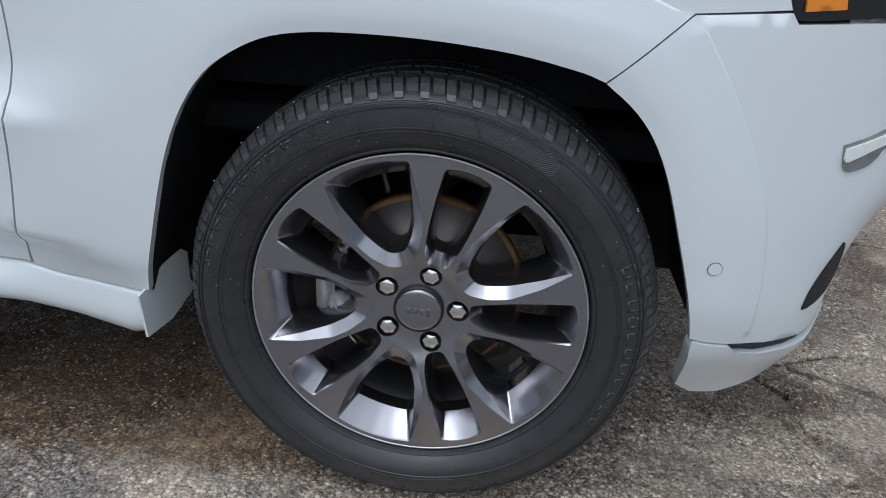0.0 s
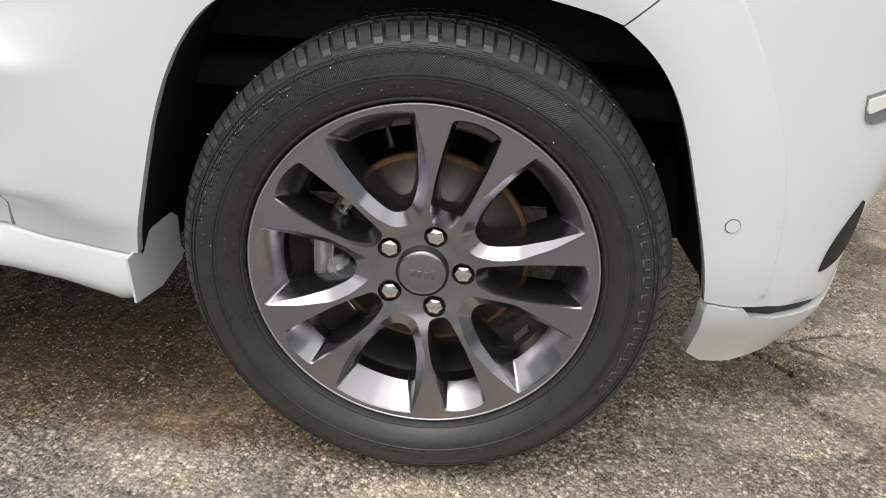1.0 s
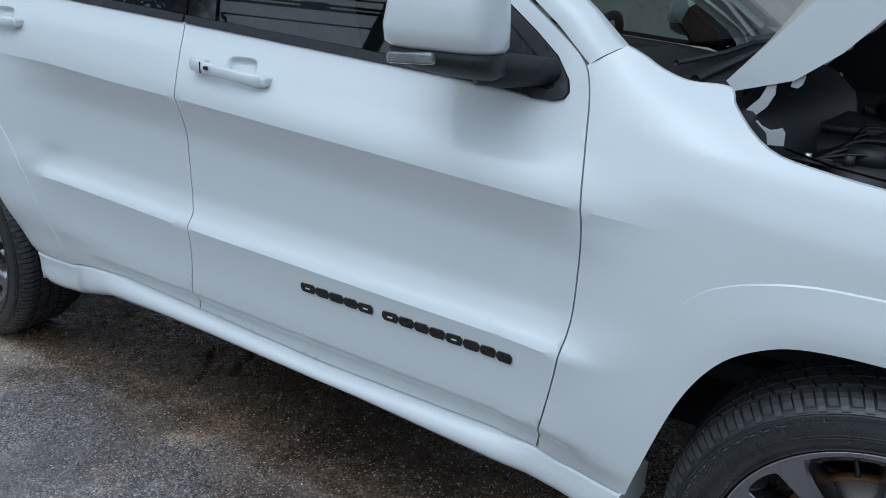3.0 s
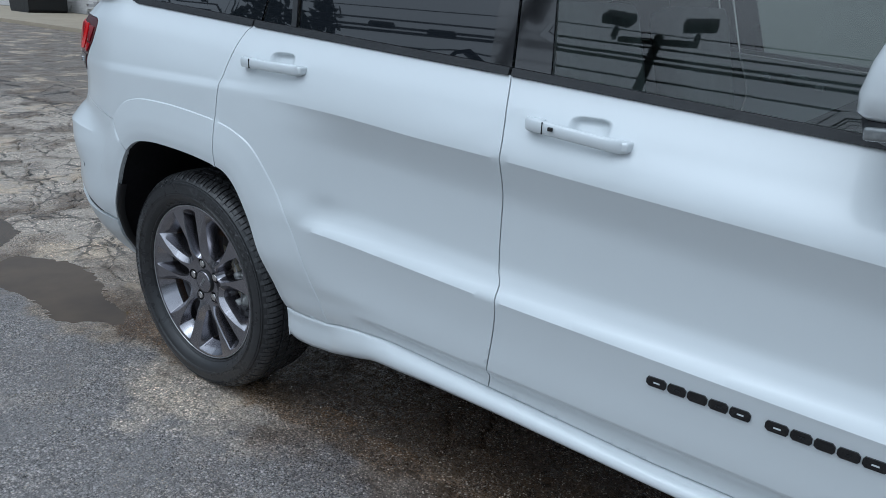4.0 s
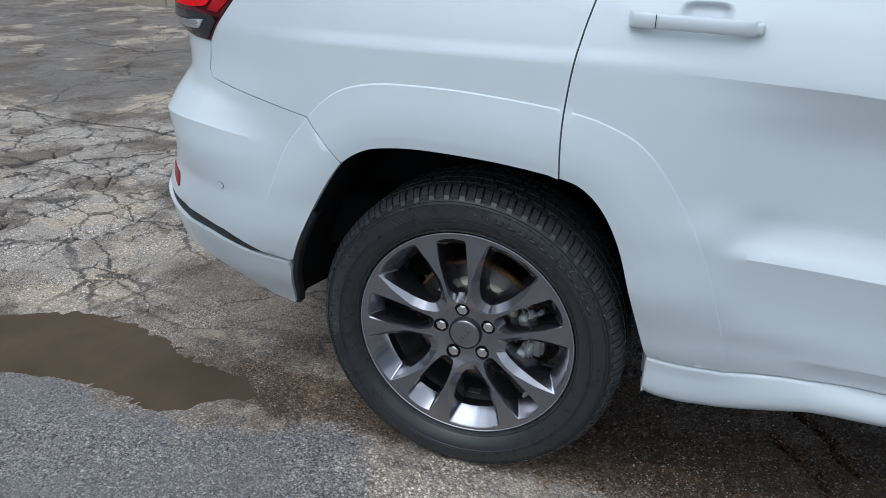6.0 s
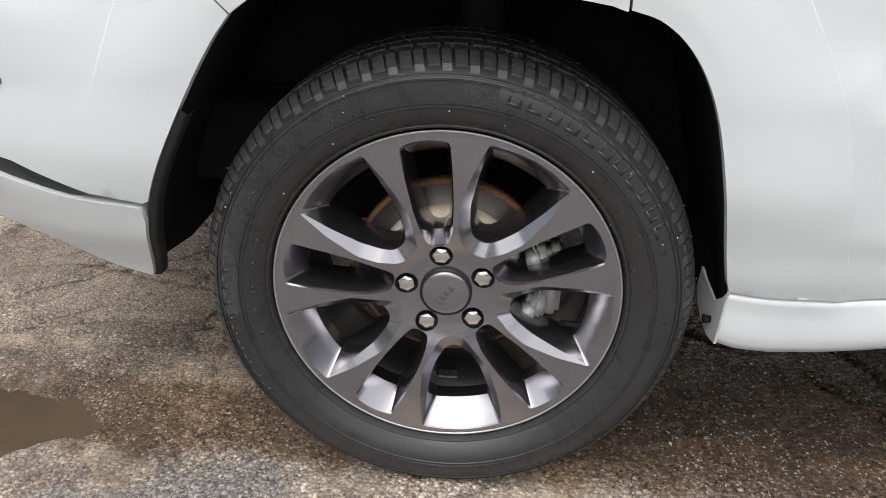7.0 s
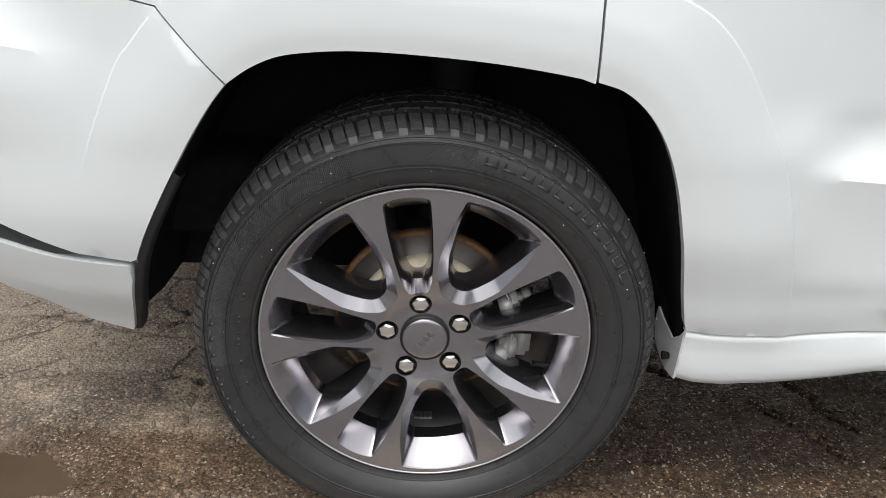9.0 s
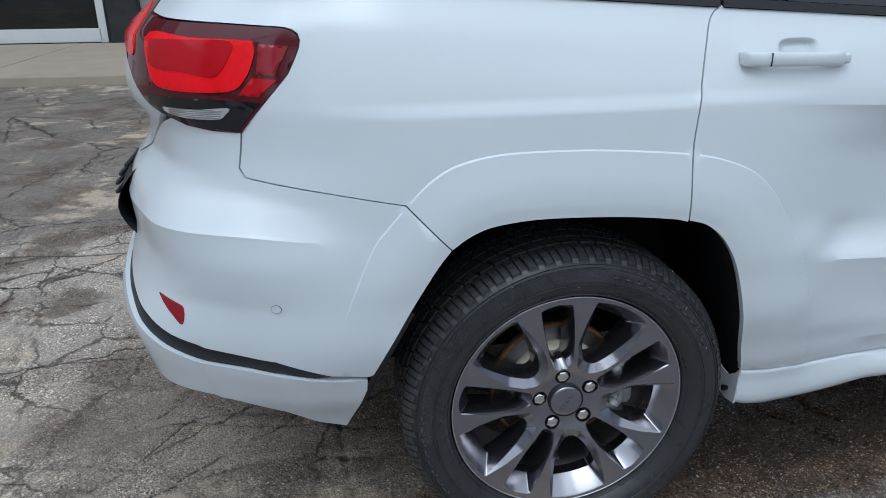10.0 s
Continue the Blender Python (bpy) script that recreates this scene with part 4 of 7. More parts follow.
# door handles
def handle(hx, hz, keyhole, parent, side):
    def at(s, z, lift):
        p = place(s, z, 0.0)[0]
        base = -0.006
        return Vector((p[0], -(outward(np.array([s]), np.array([hz + 0.06]))[0] * 0.5 + outward(np.array([s]), np.array([hz - 0.06]))[0] * 0.5) - lift - base, p[2]))
    slope = -0.10 if hx > -2 else -0.03
    prof = [(-0.120, 0.012, 0.72), (-0.1175, 0.024, 0.95), (-0.109, 0.032, 1.0), (-0.08, 0.036, 1.0), (-0.04, 0.038, 0.95), (0.0, 0.039, 0.92), (0.05, 0.038, 0.92), (0.085, 0.036, 0.95),
            (0.106, 0.031, 0.95), (0.115, 0.022, 0.85), (0.118, 0.012, 0.6)]
    rows_ = []
    for u, lift, w in prof:
        c = at(hx + u, hz + slope * u, lift)
        line = []
        for a in range(12):
            t = 2 * math.pi * a / 12
            dz = 0.0155 * w * math.copysign(abs(math.sin(t)) ** 0.7, math.sin(t))
            dy = 0.009 * w * math.copysign(abs(math.cos(t)) ** 0.8, math.cos(t))
            v = c + Vector((0, -dy, dz))
            line.append((v.x, v.y if side == 1 else 2 * YC - v.y, v.z))
        line.append(line[0])
        rows_.append(line)
    bm = loft(rows_)
    bmesh.ops.remove_doubles(bm, verts=bm.verts, dist=1e-5)
    bmesh.ops.holes_fill(bm, edges=[e for e in bm.edges if e.is_boundary])
    for u in (-0.10, 0.108):
        c = at(hx + u, hz + slope * u, 0.010)
        box(bm, (c.x, c.y if side == 1 else 2 * YC - c.y, c.z), (0.034, 0.05, 0.022), 0.006)
    bmesh.ops.recalc_face_normals(bm, faces=bm.faces)
    ob = part("door_handle", bm, PAINT, parent, "white pull handle")
    if keyhole:
        bm = bmesh.new()
        c = at(hx - 0.046, hz + slope * -0.046 + 0.003, 0.049)
        box(bm, (c.x, c.y if side == 1 else 2 * YC - c.y, c.z), (0.012, 0.006, 0.009), 0.002)
        part("lock_button", bm, GLOSSBLACK, ob)
    bm = bmesh.new()
    c = at(hx - 0.068, hz + slope * -0.068, 0.0455)
    box(bm, (c.x, c.y if side == 1 else 2 * YC - c.y, c.z), (0.0012, 0.004, 0.026), 0)
    part("handle_joint", bm, LINER, ob)


for i, side in enumerate((1, -1)):
    handle(-1.526, 1.108, True, front_doors[i], side)
    handle(-2.484, 1.166, False, rear_doors[i], side)

# raised badge on the front doors: a row of plain black blocks, one a letter
def badge(parent, side):
    u0, u1 = -1.290, -0.706
    widths = [1.05, 0.95, 1.0, 0.95, 1.0, 0.55, 1.05, 0.95, 0.9, 0.95, 1.0, 0.95, 0.9, 0.9]
    total = sum(widths)
    x = u0
    for i, w in enumerate(widths):
        L = (u1 - u0) * w / total
        if i != 5:
            z = np.interp(x + L / 2, [u0, u1], [0.619, 0.604])
            h = 0.0115
            a, b = x + 0.0015, x + L - 0.0015
            k = 0.006
            poly = [(a + k, z - h), (b - k * 0.6, z - h), (b, z - h + k), (b, z + h - k), (b - k, z + h), (a + k * 0.6, z + h), (a, z + h - k), (a, z - h + k)]
            ob = part("badge_block", skin_bm(poly, [], 0.02, 0.004, 0.0045, (side,)), GLOSSBLACK, parent)
            if i % 3 != 2:
                bar = [(a + L * 0.34, z - 0.002), (b - L * 0.3, z - 0.002), (b - L * 0.3, z + 0.0015), (a + L * 0.34, z + 0.0015)]
                part("badge_slot", skin_bm(bar, [], 0.02, 0.001, 0.0055, (side,)), PAINT if i in (0, 4, 6, 10) else PLASTIC, ob)
        x += L


badge(front_doors[0], 1)
badge(front_doors[1], -1)

# door mirrors
def mirror(side):
    def w(v):
        return (v[0], v[1] if side == 1 else 2 * YC - v[1], v[2])
    # shell: stacked rounded sections from bottom to top
    rows_ = []
    for z, x0, x1, y0, y1, r in ((1.222, -0.985, -0.772, -0.13, -0.01, 0.05), (1.232, -0.998, -0.766, -0.142, 0.0, 0.055), (1.262, -1.0, -0.768, -0.148, 0.005, 0.06),
                                 (1.31, -0.99, -0.772, -0.146, 0.005, 0.06), (1.35, -0.975, -0.782, -0.135, 0.0, 0.058), (1.385, -0.955, -0.80, -0.118, -0.008, 0.05),
                                 (1.402, -0.935, -0.825, -0.10, -0.02, 0.04), (1.407, -0.91, -0.85, -0.08, -0.035, 0.02)):
        cx, cy, a, b = (x0 + x1) / 2, (y0 + y1) / 2, (x1 - x0) / 2, (y1 - y0) / 2
        line = []
        for q in range(28):
            t = 2 * math.pi * q / 28
            c, s_ = math.cos(t), math.sin(t)
            e = 0.55
            line.append(w((cx + a * math.copysign(abs(c) ** e, c), cy + b * math.copysign(abs(s_) ** e, s_), z)))
        line.append(line[0])
        rows_.append(line)
    bm = loft(rows_)
    bmesh.ops.remove_doubles(bm, verts=bm.verts, dist=1e-5)
    bmesh.ops.holes_fill(bm, edges=[e for e in bm.edges if e.is_boundary])
    bmesh.ops.recalc_face_normals(bm, faces=bm.faces)
    shell = part("door_mirror", bm, PAINT, suv, "white mirror shell on a black foot")
    rows_ = []
    for z, x0, x1, y0, y1 in ((1.172, -0.89, -0.79, -0.07, -0.03), (1.182, -0.955, -0.768, -0.10, -0.02), (1.198, -0.985, -0.764, -0.125, -0.015), (1.221, -0.99, -0.766, -0.135, -0.012)):
        cx, cy, a, b = (x0 + x1) / 2, (y0 + y1) / 2, (x1 - x0) / 2, (y1 - y0) / 2
        line = []
        for q in range(28):
            t = 2 * math.pi * q / 28
            c, s_ = math.cos(t), math.sin(t)
            line.append(w((cx + a * math.copysign(abs(c) ** 0.6, c), cy + b * math.copysign(abs(s_) ** 0.6, s_), z)))
        line.append(line[0])
        rows_.append(line)
    bm = loft(rows_)
    bmesh.ops.remove_doubles(bm, verts=bm.verts, dist=1e-5)
    bmesh.ops.holes_fill(bm, edges=[e for e in bm.edges if e.is_boundary])
    tube(bm, [w((-0.84, -0.02, 1.190)), w((-0.80, 0.02, 1.185)), w((-0.76, 0.055, 1.185)), w((-0.73, 0.09, 1.185))], [0.035, 0.034, 0.03, 0.028], 12)
    bmesh.ops.recalc_face_normals(bm, faces=bm.faces)
    part("mirror_foot", bm, PLASTIC, shell, "black plastic foot")
    bm = bmesh.new()
    box(bm, w((-0.922, -0.128, 1.206)), (0.112, 0.018, 0.022), 0.006, Matrix.Rotation(radians(-4), 3, "Y") @ Matrix.Rotation(radians(-8 if side == 1 else 8), 3, "Z"))
    part("turn_signal", bm, SMOKELENS, shell, "clear turn signal lens")


mirror(1)
mirror(-1)


# ---------------------------------------------------------------- wheels
def face_y(r):
    return -0.012 + 0.018 * (1 - ss(0.055, 0.125, r)) + 0.004 * (1 - ss(0.10, 0.22, r))


POCKETS = {
    # flank points (along the pocket's axis, half width, depth behind the face) from the hub to the rim, then how far the outer end bulges
    "wide": (([(0.084, 0.019, 0.0), (0.112, 0.0395, 0.0), (0.140, 0.0550, 0.0), (0.195, 0.0655, 0.0), (0.250, 0.0685, 0.0)], 0.0115),
             ([(0.1055, 0.0135, 0.0145), (0.122, 0.0270, 0.0170), (0.148, 0.0410, 0.0160), (0.198, 0.0555, 0.0090), (0.2475, 0.0665, 0.0022)], 0.0112),
             ([(0.1120, 0.0115, 0.034), (0.128, 0.0225, 0.035), (0.152, 0.0345, 0.039), (0.198, 0.0450, 0.044), (0.2225, 0.0475, 0.046)], 0.0050),
             ([(0.1135, 0.0110, 0.066), (0.129, 0.0215, 0.066), (0.152, 0.0335, 0.066), (0.198, 0.0440, 0.066), (0.2215, 0.0465, 0.066)], 0.0050)),
    "narrow": (([(0.085, 0.0155, 0.0), (0.112, 0.0245, 0.0), (0.150, 0.0305, 0.0), (0.200, 0.0350, 0.0), (0.249, 0.0370, 0.0)], 0.0075),
               ([(0.087, 0.0135, 0.0045), (0.113, 0.0222, 0.0050), (0.150, 0.0280, 0.0055), (0.200, 0.0325, 0.0050), (0.2472, 0.0350, 0.0022)], 0.0072),
               ([(0.103, 0.0120, 0.030), (0.120, 0.0180, 0.032), (0.150, 0.0240, 0.037), (0.198, 0.0285, 0.043), (0.2235, 0.0295, 0.046)], 0.0035),
               ([(0.106, 0.0115, 0.066), (0.121, 0.0172, 0.066), (0.150, 0.0232, 0.066), (0.198, 0.0275, 0.066), (0.2225, 0.0285, 0.066)], 0.0035)),
}


def pocket(kind, level):
    """Loop of a wheel opening along its own radius, as (along, across, depth): level 0 at the face, 1 below the chamfer, 2 the mouth of the hole, 3 its back."""
    flank, bulge = POCKETS[kind][level]
    tip = flank[-1]
    end = [(tip[0] + bulge * q, tip[1] * w, tip[2]) for q, w in ((0.75, 0.5), (1.0, 0.0), (0.75, -0.5))]
    loop = [(flank[0][0] - 0.003, 0.0, flank[0][2])] + flank + end + [(u, -v, d) for u, v, d in flank[::-1]]
    # rounded corners with straight flanks
    out = []
    n = len(loop)
    for i in range(n):
        p, q, r = (np.array(loop[j % n]) for j in (i - 1, i, i + 1))
        rad = 0.009 if i in (1, n - 1) else (0.006 if i in (5, n - 5) else 0.008)
        d0, d1 = p - q, r - q
        l0, l1 = np.linalg.norm(d0), np.linalg.norm(d1)
        t0, t1 = min(rad, l0 * 0.45) / l0, min(rad, l1 * 0.45) / l1
        for t in (0.0, 0.33, 0.67, 1.0):
            out.append(tuple((1 - t) ** 2 * (q + d0 * t0) + 2 * t * (1 - t) * q + t * t * (q + d1 * t1)))
    return out


def rotate2(loop, a):
    c, s_ = math.cos(a), math.sin(a)
    return [(u * c - v * s_, u * s_ + v * c, d) for u, v, d in loop]


def rim_mesh():
    from mathutils.geometry import delaunay_2d_cdt
    R = 0.2655
    outer = [(R * math.cos(2 * math.pi * i / 120), R * math.sin(2 * math.pi * i / 120)) for i in range(120)]
    holes = []
    for k in range(5):
        holes.append(("narrow", 2 * math.pi * k / 5))
        holes.append(("wide", 2 * math.pi * (k + 0.5) / 5))
    pits = [(0.0635 * math.cos(2 * math.pi * k / 5), 0.0635 * math.sin(2 * math.pi * k / 5)) for k in range(5)]
    pts, edges, rings = [], [], []

    def add_ring(loop):
        i0 = len(pts)
        pts.extend(loop)
        edges.extend((i0 + i, i0 + (i + 1) % len(loop)) for i in range(len(loop)))
        return (i0, len(loop))

    add_ring(outer)
    loops0 = [[q[:2] for q in rotate2(pocket(kd, 0), a)] for kd, a in holes]
    for lp in loops0:
        add_ring(lp)
    pit_loops = [[(px + 0.0185 * math.cos(2 * math.pi * i / 22), pz + 0.0185 * math.sin(2 * math.pi * i / 22)) for i in range(22)] for px, pz in pits]
    for lp in pit_loops:
        add_ring(lp)
    cap_loop = [(0.0395 * math.cos(2 * math.pi * i / 40), 0.0395 * math.sin(2 * math.pi * i / 40)) for i in range(40)]
    add_ring(cap_loop)
    g = np.arange(-R, R, 0.009)
    gx, gz = [q.ravel() for q in np.meshgrid(g, g)]
    ok = np.hypot(gx, gz) < R - 0.004
    for lp in loops0 + pit_loops + [cap_loop]:
        ok &= ~inside(gx, gz, lp)
        ok &= dist_line(gx, gz, lp + [lp[0]]) > 0.004
    pts.extend(zip(gx[ok], gz[ok]))
    v, e, f, _, _, _ = delaunay_2d_cdt([Vector(p) for p in pts], edges, [], 0, 1e-7)
    V = np.array([(p.x, p.y) for p in v])
    T = np.array([list(t) for t in f if len(t) == 3])
    c = V[T].mean(1)
    keep = np.hypot(c[:, 0], c[:, 1]) < R
    for lp in loops0 + pit_loops + [cap_loop]:
        keep &= ~inside(c[:, 0], c[:, 1], lp)
    T = T[keep]
    Y = face_y(np.hypot(V[:, 0], V[:, 1]))
    bm = bmesh.new()
    vs = [bm.verts.new((x, y, z)) for (x, z), y in zip(V, Y)]
    for t in T:
        a, b, c = (V[i] for i in t)
        ccw = (b[0] - a[0]) * (c[1] - a[1]) - (b[1] - a[1]) * (c[0] - a[0]) > 0
        bm.faces.new([vs[i] for i in (t if ccw else t[::-1])])

    def wall(la, lb, ya, yb):
        n = len(la)
        A = [bm.verts.new((p[0], ya(p) if callable(ya) else ya, p[1])) for p in la]
        B = [bm.verts.new((p[0], yb(p) if callable(yb) else yb, p[1])) for p in lb]
        for i in range(n):
            bm.faces.new((A[i], A[(i + 1) % n], B[(i + 1) % n], B[i]))

    fy = lambda p: float(face_y(math.hypot(*p)))
    def down(p):
        return fy(p[:2]) + p[2]

    for kd, a in holes:
        levels = [rotate2(pocket(kd, q), a) for q in range(4)]
        for la, lb in zip(levels, levels[1:]):
            wall(la, lb, down, lambda p: 0.062 if p[2] > 0.06 else down(p))
    for lp, (px, pz) in zip(pit_loops, pits):
        wall(lp, [(px + (x - px) * 0.92, pz + (z - pz) * 0.92) for x, z in lp], fy, 0.034)
        cv = [bm.verts.new((px + (x - px) * 0.92, 0.034, pz + (z - pz) * 0.92)) for x, z in lp]
        bm.faces.new(cv)
    wall(cap_loop, [(x * 0.97, z * 0.97) for x, z in cap_loop], fy, 0.020)
    # outer lip
    prof = [(R, fy((R, 0))), (0.2685, -0.0125), (0.2708, -0.010), (0.2715, -0.005), (0.2700, 0.004), (0.262, 0.012)]
    n = 120
    for (r0, y0), (r1, y1) in zip(prof, prof[1:]):
        A = [bm.verts.new((r0 * math.cos(2 * math.pi * i / n), y0, r0 * math.sin(2 * math.pi * i / n))) for i in range(n)]
        B = [bm.verts.new((r1 * math.cos(2 * math.pi * i / n), y1, r1 * math.sin(2 * math.pi * i / n))) for i in range(n)]
        for i in range(n):
            bm.faces.new((A[i], B[i], B[(i + 1) % n], A[(i + 1) % n]))
    bmesh.ops.remove_doubles(bm, verts=bm.verts, dist=2e-5)
    bmesh.ops.recalc_face_normals(bm, faces=bm.faces)
    return bm


SWELL = 0.96


def shrink(r):
    """Side wall height of a worn, low tyre."""
    return 0.2715 + (r - 0.2715) * (SWELL if r > 0.2715 else 1)


def tyre_mesh():
    prof = [(0.2600, 0.010), (0.2705, 0.000), (0.2735, -0.012), (0.2770, -0.020), (0.2795, -0.0215), (0.2815, -0.0205), (0.2860, -0.026), (0.2950, -0.0335), (0.3040, -0.0385),
            (0.3120, -0.0400), (0.3130, -0.0416), (0.3142, -0.0416), (0.3152, -0.0402), (0.3178, -0.0404), (0.3186, -0.0420), (0.3196, -0.0420), (0.3204, -0.0405), (0.3280, -0.0405),
            (0.3450, -0.0375), (0.3492, -0.0357), (0.3500, -0.0374), (0.3512, -0.0370), (0.3520, -0.0347), (0.3556, -0.0330), (0.3562, -0.0346), (0.3572, -0.0340), (0.3580, -0.0300),
            (0.3640, -0.0245), (0.3700, -0.016), (0.3745, -0.004), (0.3775, 0.010),
            (0.3790, 0.04), (0.3795, 0.09), (0.3790, 0.15), (0.3775, 0.19), (0.3740, 0.205), (0.3640, 0.225), (0.345, 0.238), (0.32, 0.242), (0.295, 0.236), (0.272, 0.215), (0.258, 0.20)]
    return lathe([(shrink(r), y) for r, y in prof], 128)


def tread_mesh():
    """Blocks of the tread: stepped shoulder blocks and zigzag centre ribs."""
    bm = bmesh.new()
    n = 62
    rows_ = [(-0.014, 0.026, 0.374, 0.3855, 0.86), (0.034, 0.064, 0.378, 0.3868, 0.86), (0.071, 0.107, 0.378, 0.3872, 0.9), (0.114, 0.144, 0.378, 0.3868, 0.86), (0.152, 0.196, 0.374, 0.3855, 0.86)]
    for q, (y0, y1, r0, r1, fill) in enumerate(rows_):
        for i in range(n):
            a0 = 2 * math.pi * (i + 0.5 * (q % 2)) / n
            da = 2 * math.pi / n * fill
            sk = (0.012 if q in (1, 3) else 0.006) * (1 if q < 3 else -1) / 0.38
            if q in (0, 4):
                ye, yi = (y0, y1) if q == 0 else (y1, y0)
                out_ = -1 if q == 0 else 1
                prof = [(ye + 0.0150 * out_, r0 - 0.0142), (ye + 0.0075 * out_, r0 - 0.0045), (ye - 0.0050 * out_, r0 + 0.0045), (ye - 0.0180 * out_, r1 - 0.0012), (yi, r1)]
            else:
                prof = [(y0, r1), (y1, r1)]
            cuts = [(0.0, 0.40), (0.50, 1.0)] if q in (0, 4) else [(0.0, 1.0)]
            for c0, c1 in cuts:
                if q in (0, 4) and c0 > 0:
                    pr = prof[1:]
                else:
                    pr = prof
                top, low = [], []
                for k, (y, r) in enumerate(pr):
                    sh_ = sk * (y - y0) / max(y1 - y0, 1e-6)
                    for c in (c0, c1):
                        a = a0 + da * c + sh_
                        r2 = shrink(r)
                        top.append(bm.verts.new((r2 * math.cos(a), y, r2 * math.sin(a))))
                        rl = 0.356
                        low.append(bm.verts.new((rl * math.cos(a), y, rl * math.sin(a))))
                m = len(pr)
                for k in range(m - 1):
                    bm.faces.new((top[2 * k], top[2 * k + 1], top[2 * k + 3], top[2 * k + 2]))
                    bm.faces.new((top[2 * k], top[2 * k + 2], low[2 * k + 2], low[2 * k]))
                    bm.faces.new((top[2 * k + 1], low[2 * k + 1], low[2 * k + 3], top[2 * k + 3]))
                bm.faces.new((top[0], low[0], low[1], top[1]))
                bm.faces.new((top[-2], top[-1], low[-1], low[-2]))
    bmesh.ops.recalc_face_normals(bm, faces=bm.faces)
    return bm


def side_y(r):
    return float(np.interp(r, [0.286, 0.295, 0.304, 0.318, 0.328, 0.345, 0.354, 0.364], [-0.026, -0.0335, -0.0385, -0.0405, -0.0405, -0.0375, -0.0335, -0.0245]))


def sidewall_bar(r0, r1, a0, a1, lift, slant=0.0):
    """A raised bar on the side wall between two radii and two angles (degrees)."""
    bm = bmesh.new()
    n = max(1, int(abs(a1 - a0) / 3))
    top, low = [], []
    for i in range(n + 1):
        a = a0 + (a1 - a0) * i / n
        for r in (r0, r1):
            b = radians(a + slant * (r - r0) / (r1 - r0))
            y = side_y(r)
            r = shrink(r)
            top.append(bm.verts.new((r * math.cos(b), y - lift, r * math.sin(b))))
            low.append(bm.verts.new((r * math.cos(b), y + 0.002, r * math.sin(b))))
    for i in range(n):
        k = 2 * i
        bm.faces.new((top[k], top[k + 1], top[k + 3], top[k + 2]))
        bm.faces.new((top[k], top[k + 2], low[k + 2], low[k]))
        bm.faces.new((top[k + 1], low[k + 1], low[k + 3], top[k + 3]))
    bm.faces.new((top[0], low[0], low[1], top[1]))
    bm.faces.new((top[-2], top[-1], low[-1], low[-2]))
    bmesh.ops.recalc_face_normals(bm, faces=bm.faces)
    return bm


def lug_mesh():
    bm = bmesh.new()
    n = 6
    rings = []
    for r, y, hexa in ((0.0172, 0.020, 0), (0.0172, 0.012, 0), (0.0140, 0.010, 1), (0.0140, -0.0065, 1), (0.0126, -0.0105, 1), (0.0092, -0.0125, 0), (0.0030, -0.0132, 0)):
        ring = []
        for i in range(24):
            a = 2 * math.pi * i / 24
            k = 1.0
            if hexa:
                b = (a % (math.pi / 3)) - math.pi / 6
                k = math.cos(math.pi / 6) / math.cos(b) * 1.07
            ring.append(bm.verts.new((r * k * math.cos(a), y, r * k * math.sin(a))))
        rings.append(ring)
    for p, q in zip(rings, rings[1:]):
        for i in range(24):
            bm.faces.new((p[i], p[(i + 1) % 24], q[(i + 1) % 24], q[i]))
    bm.faces.new(rings[-1])
    bmesh.ops.recalc_face_normals(bm, faces=bm.faces)
    return bm


LUG = None


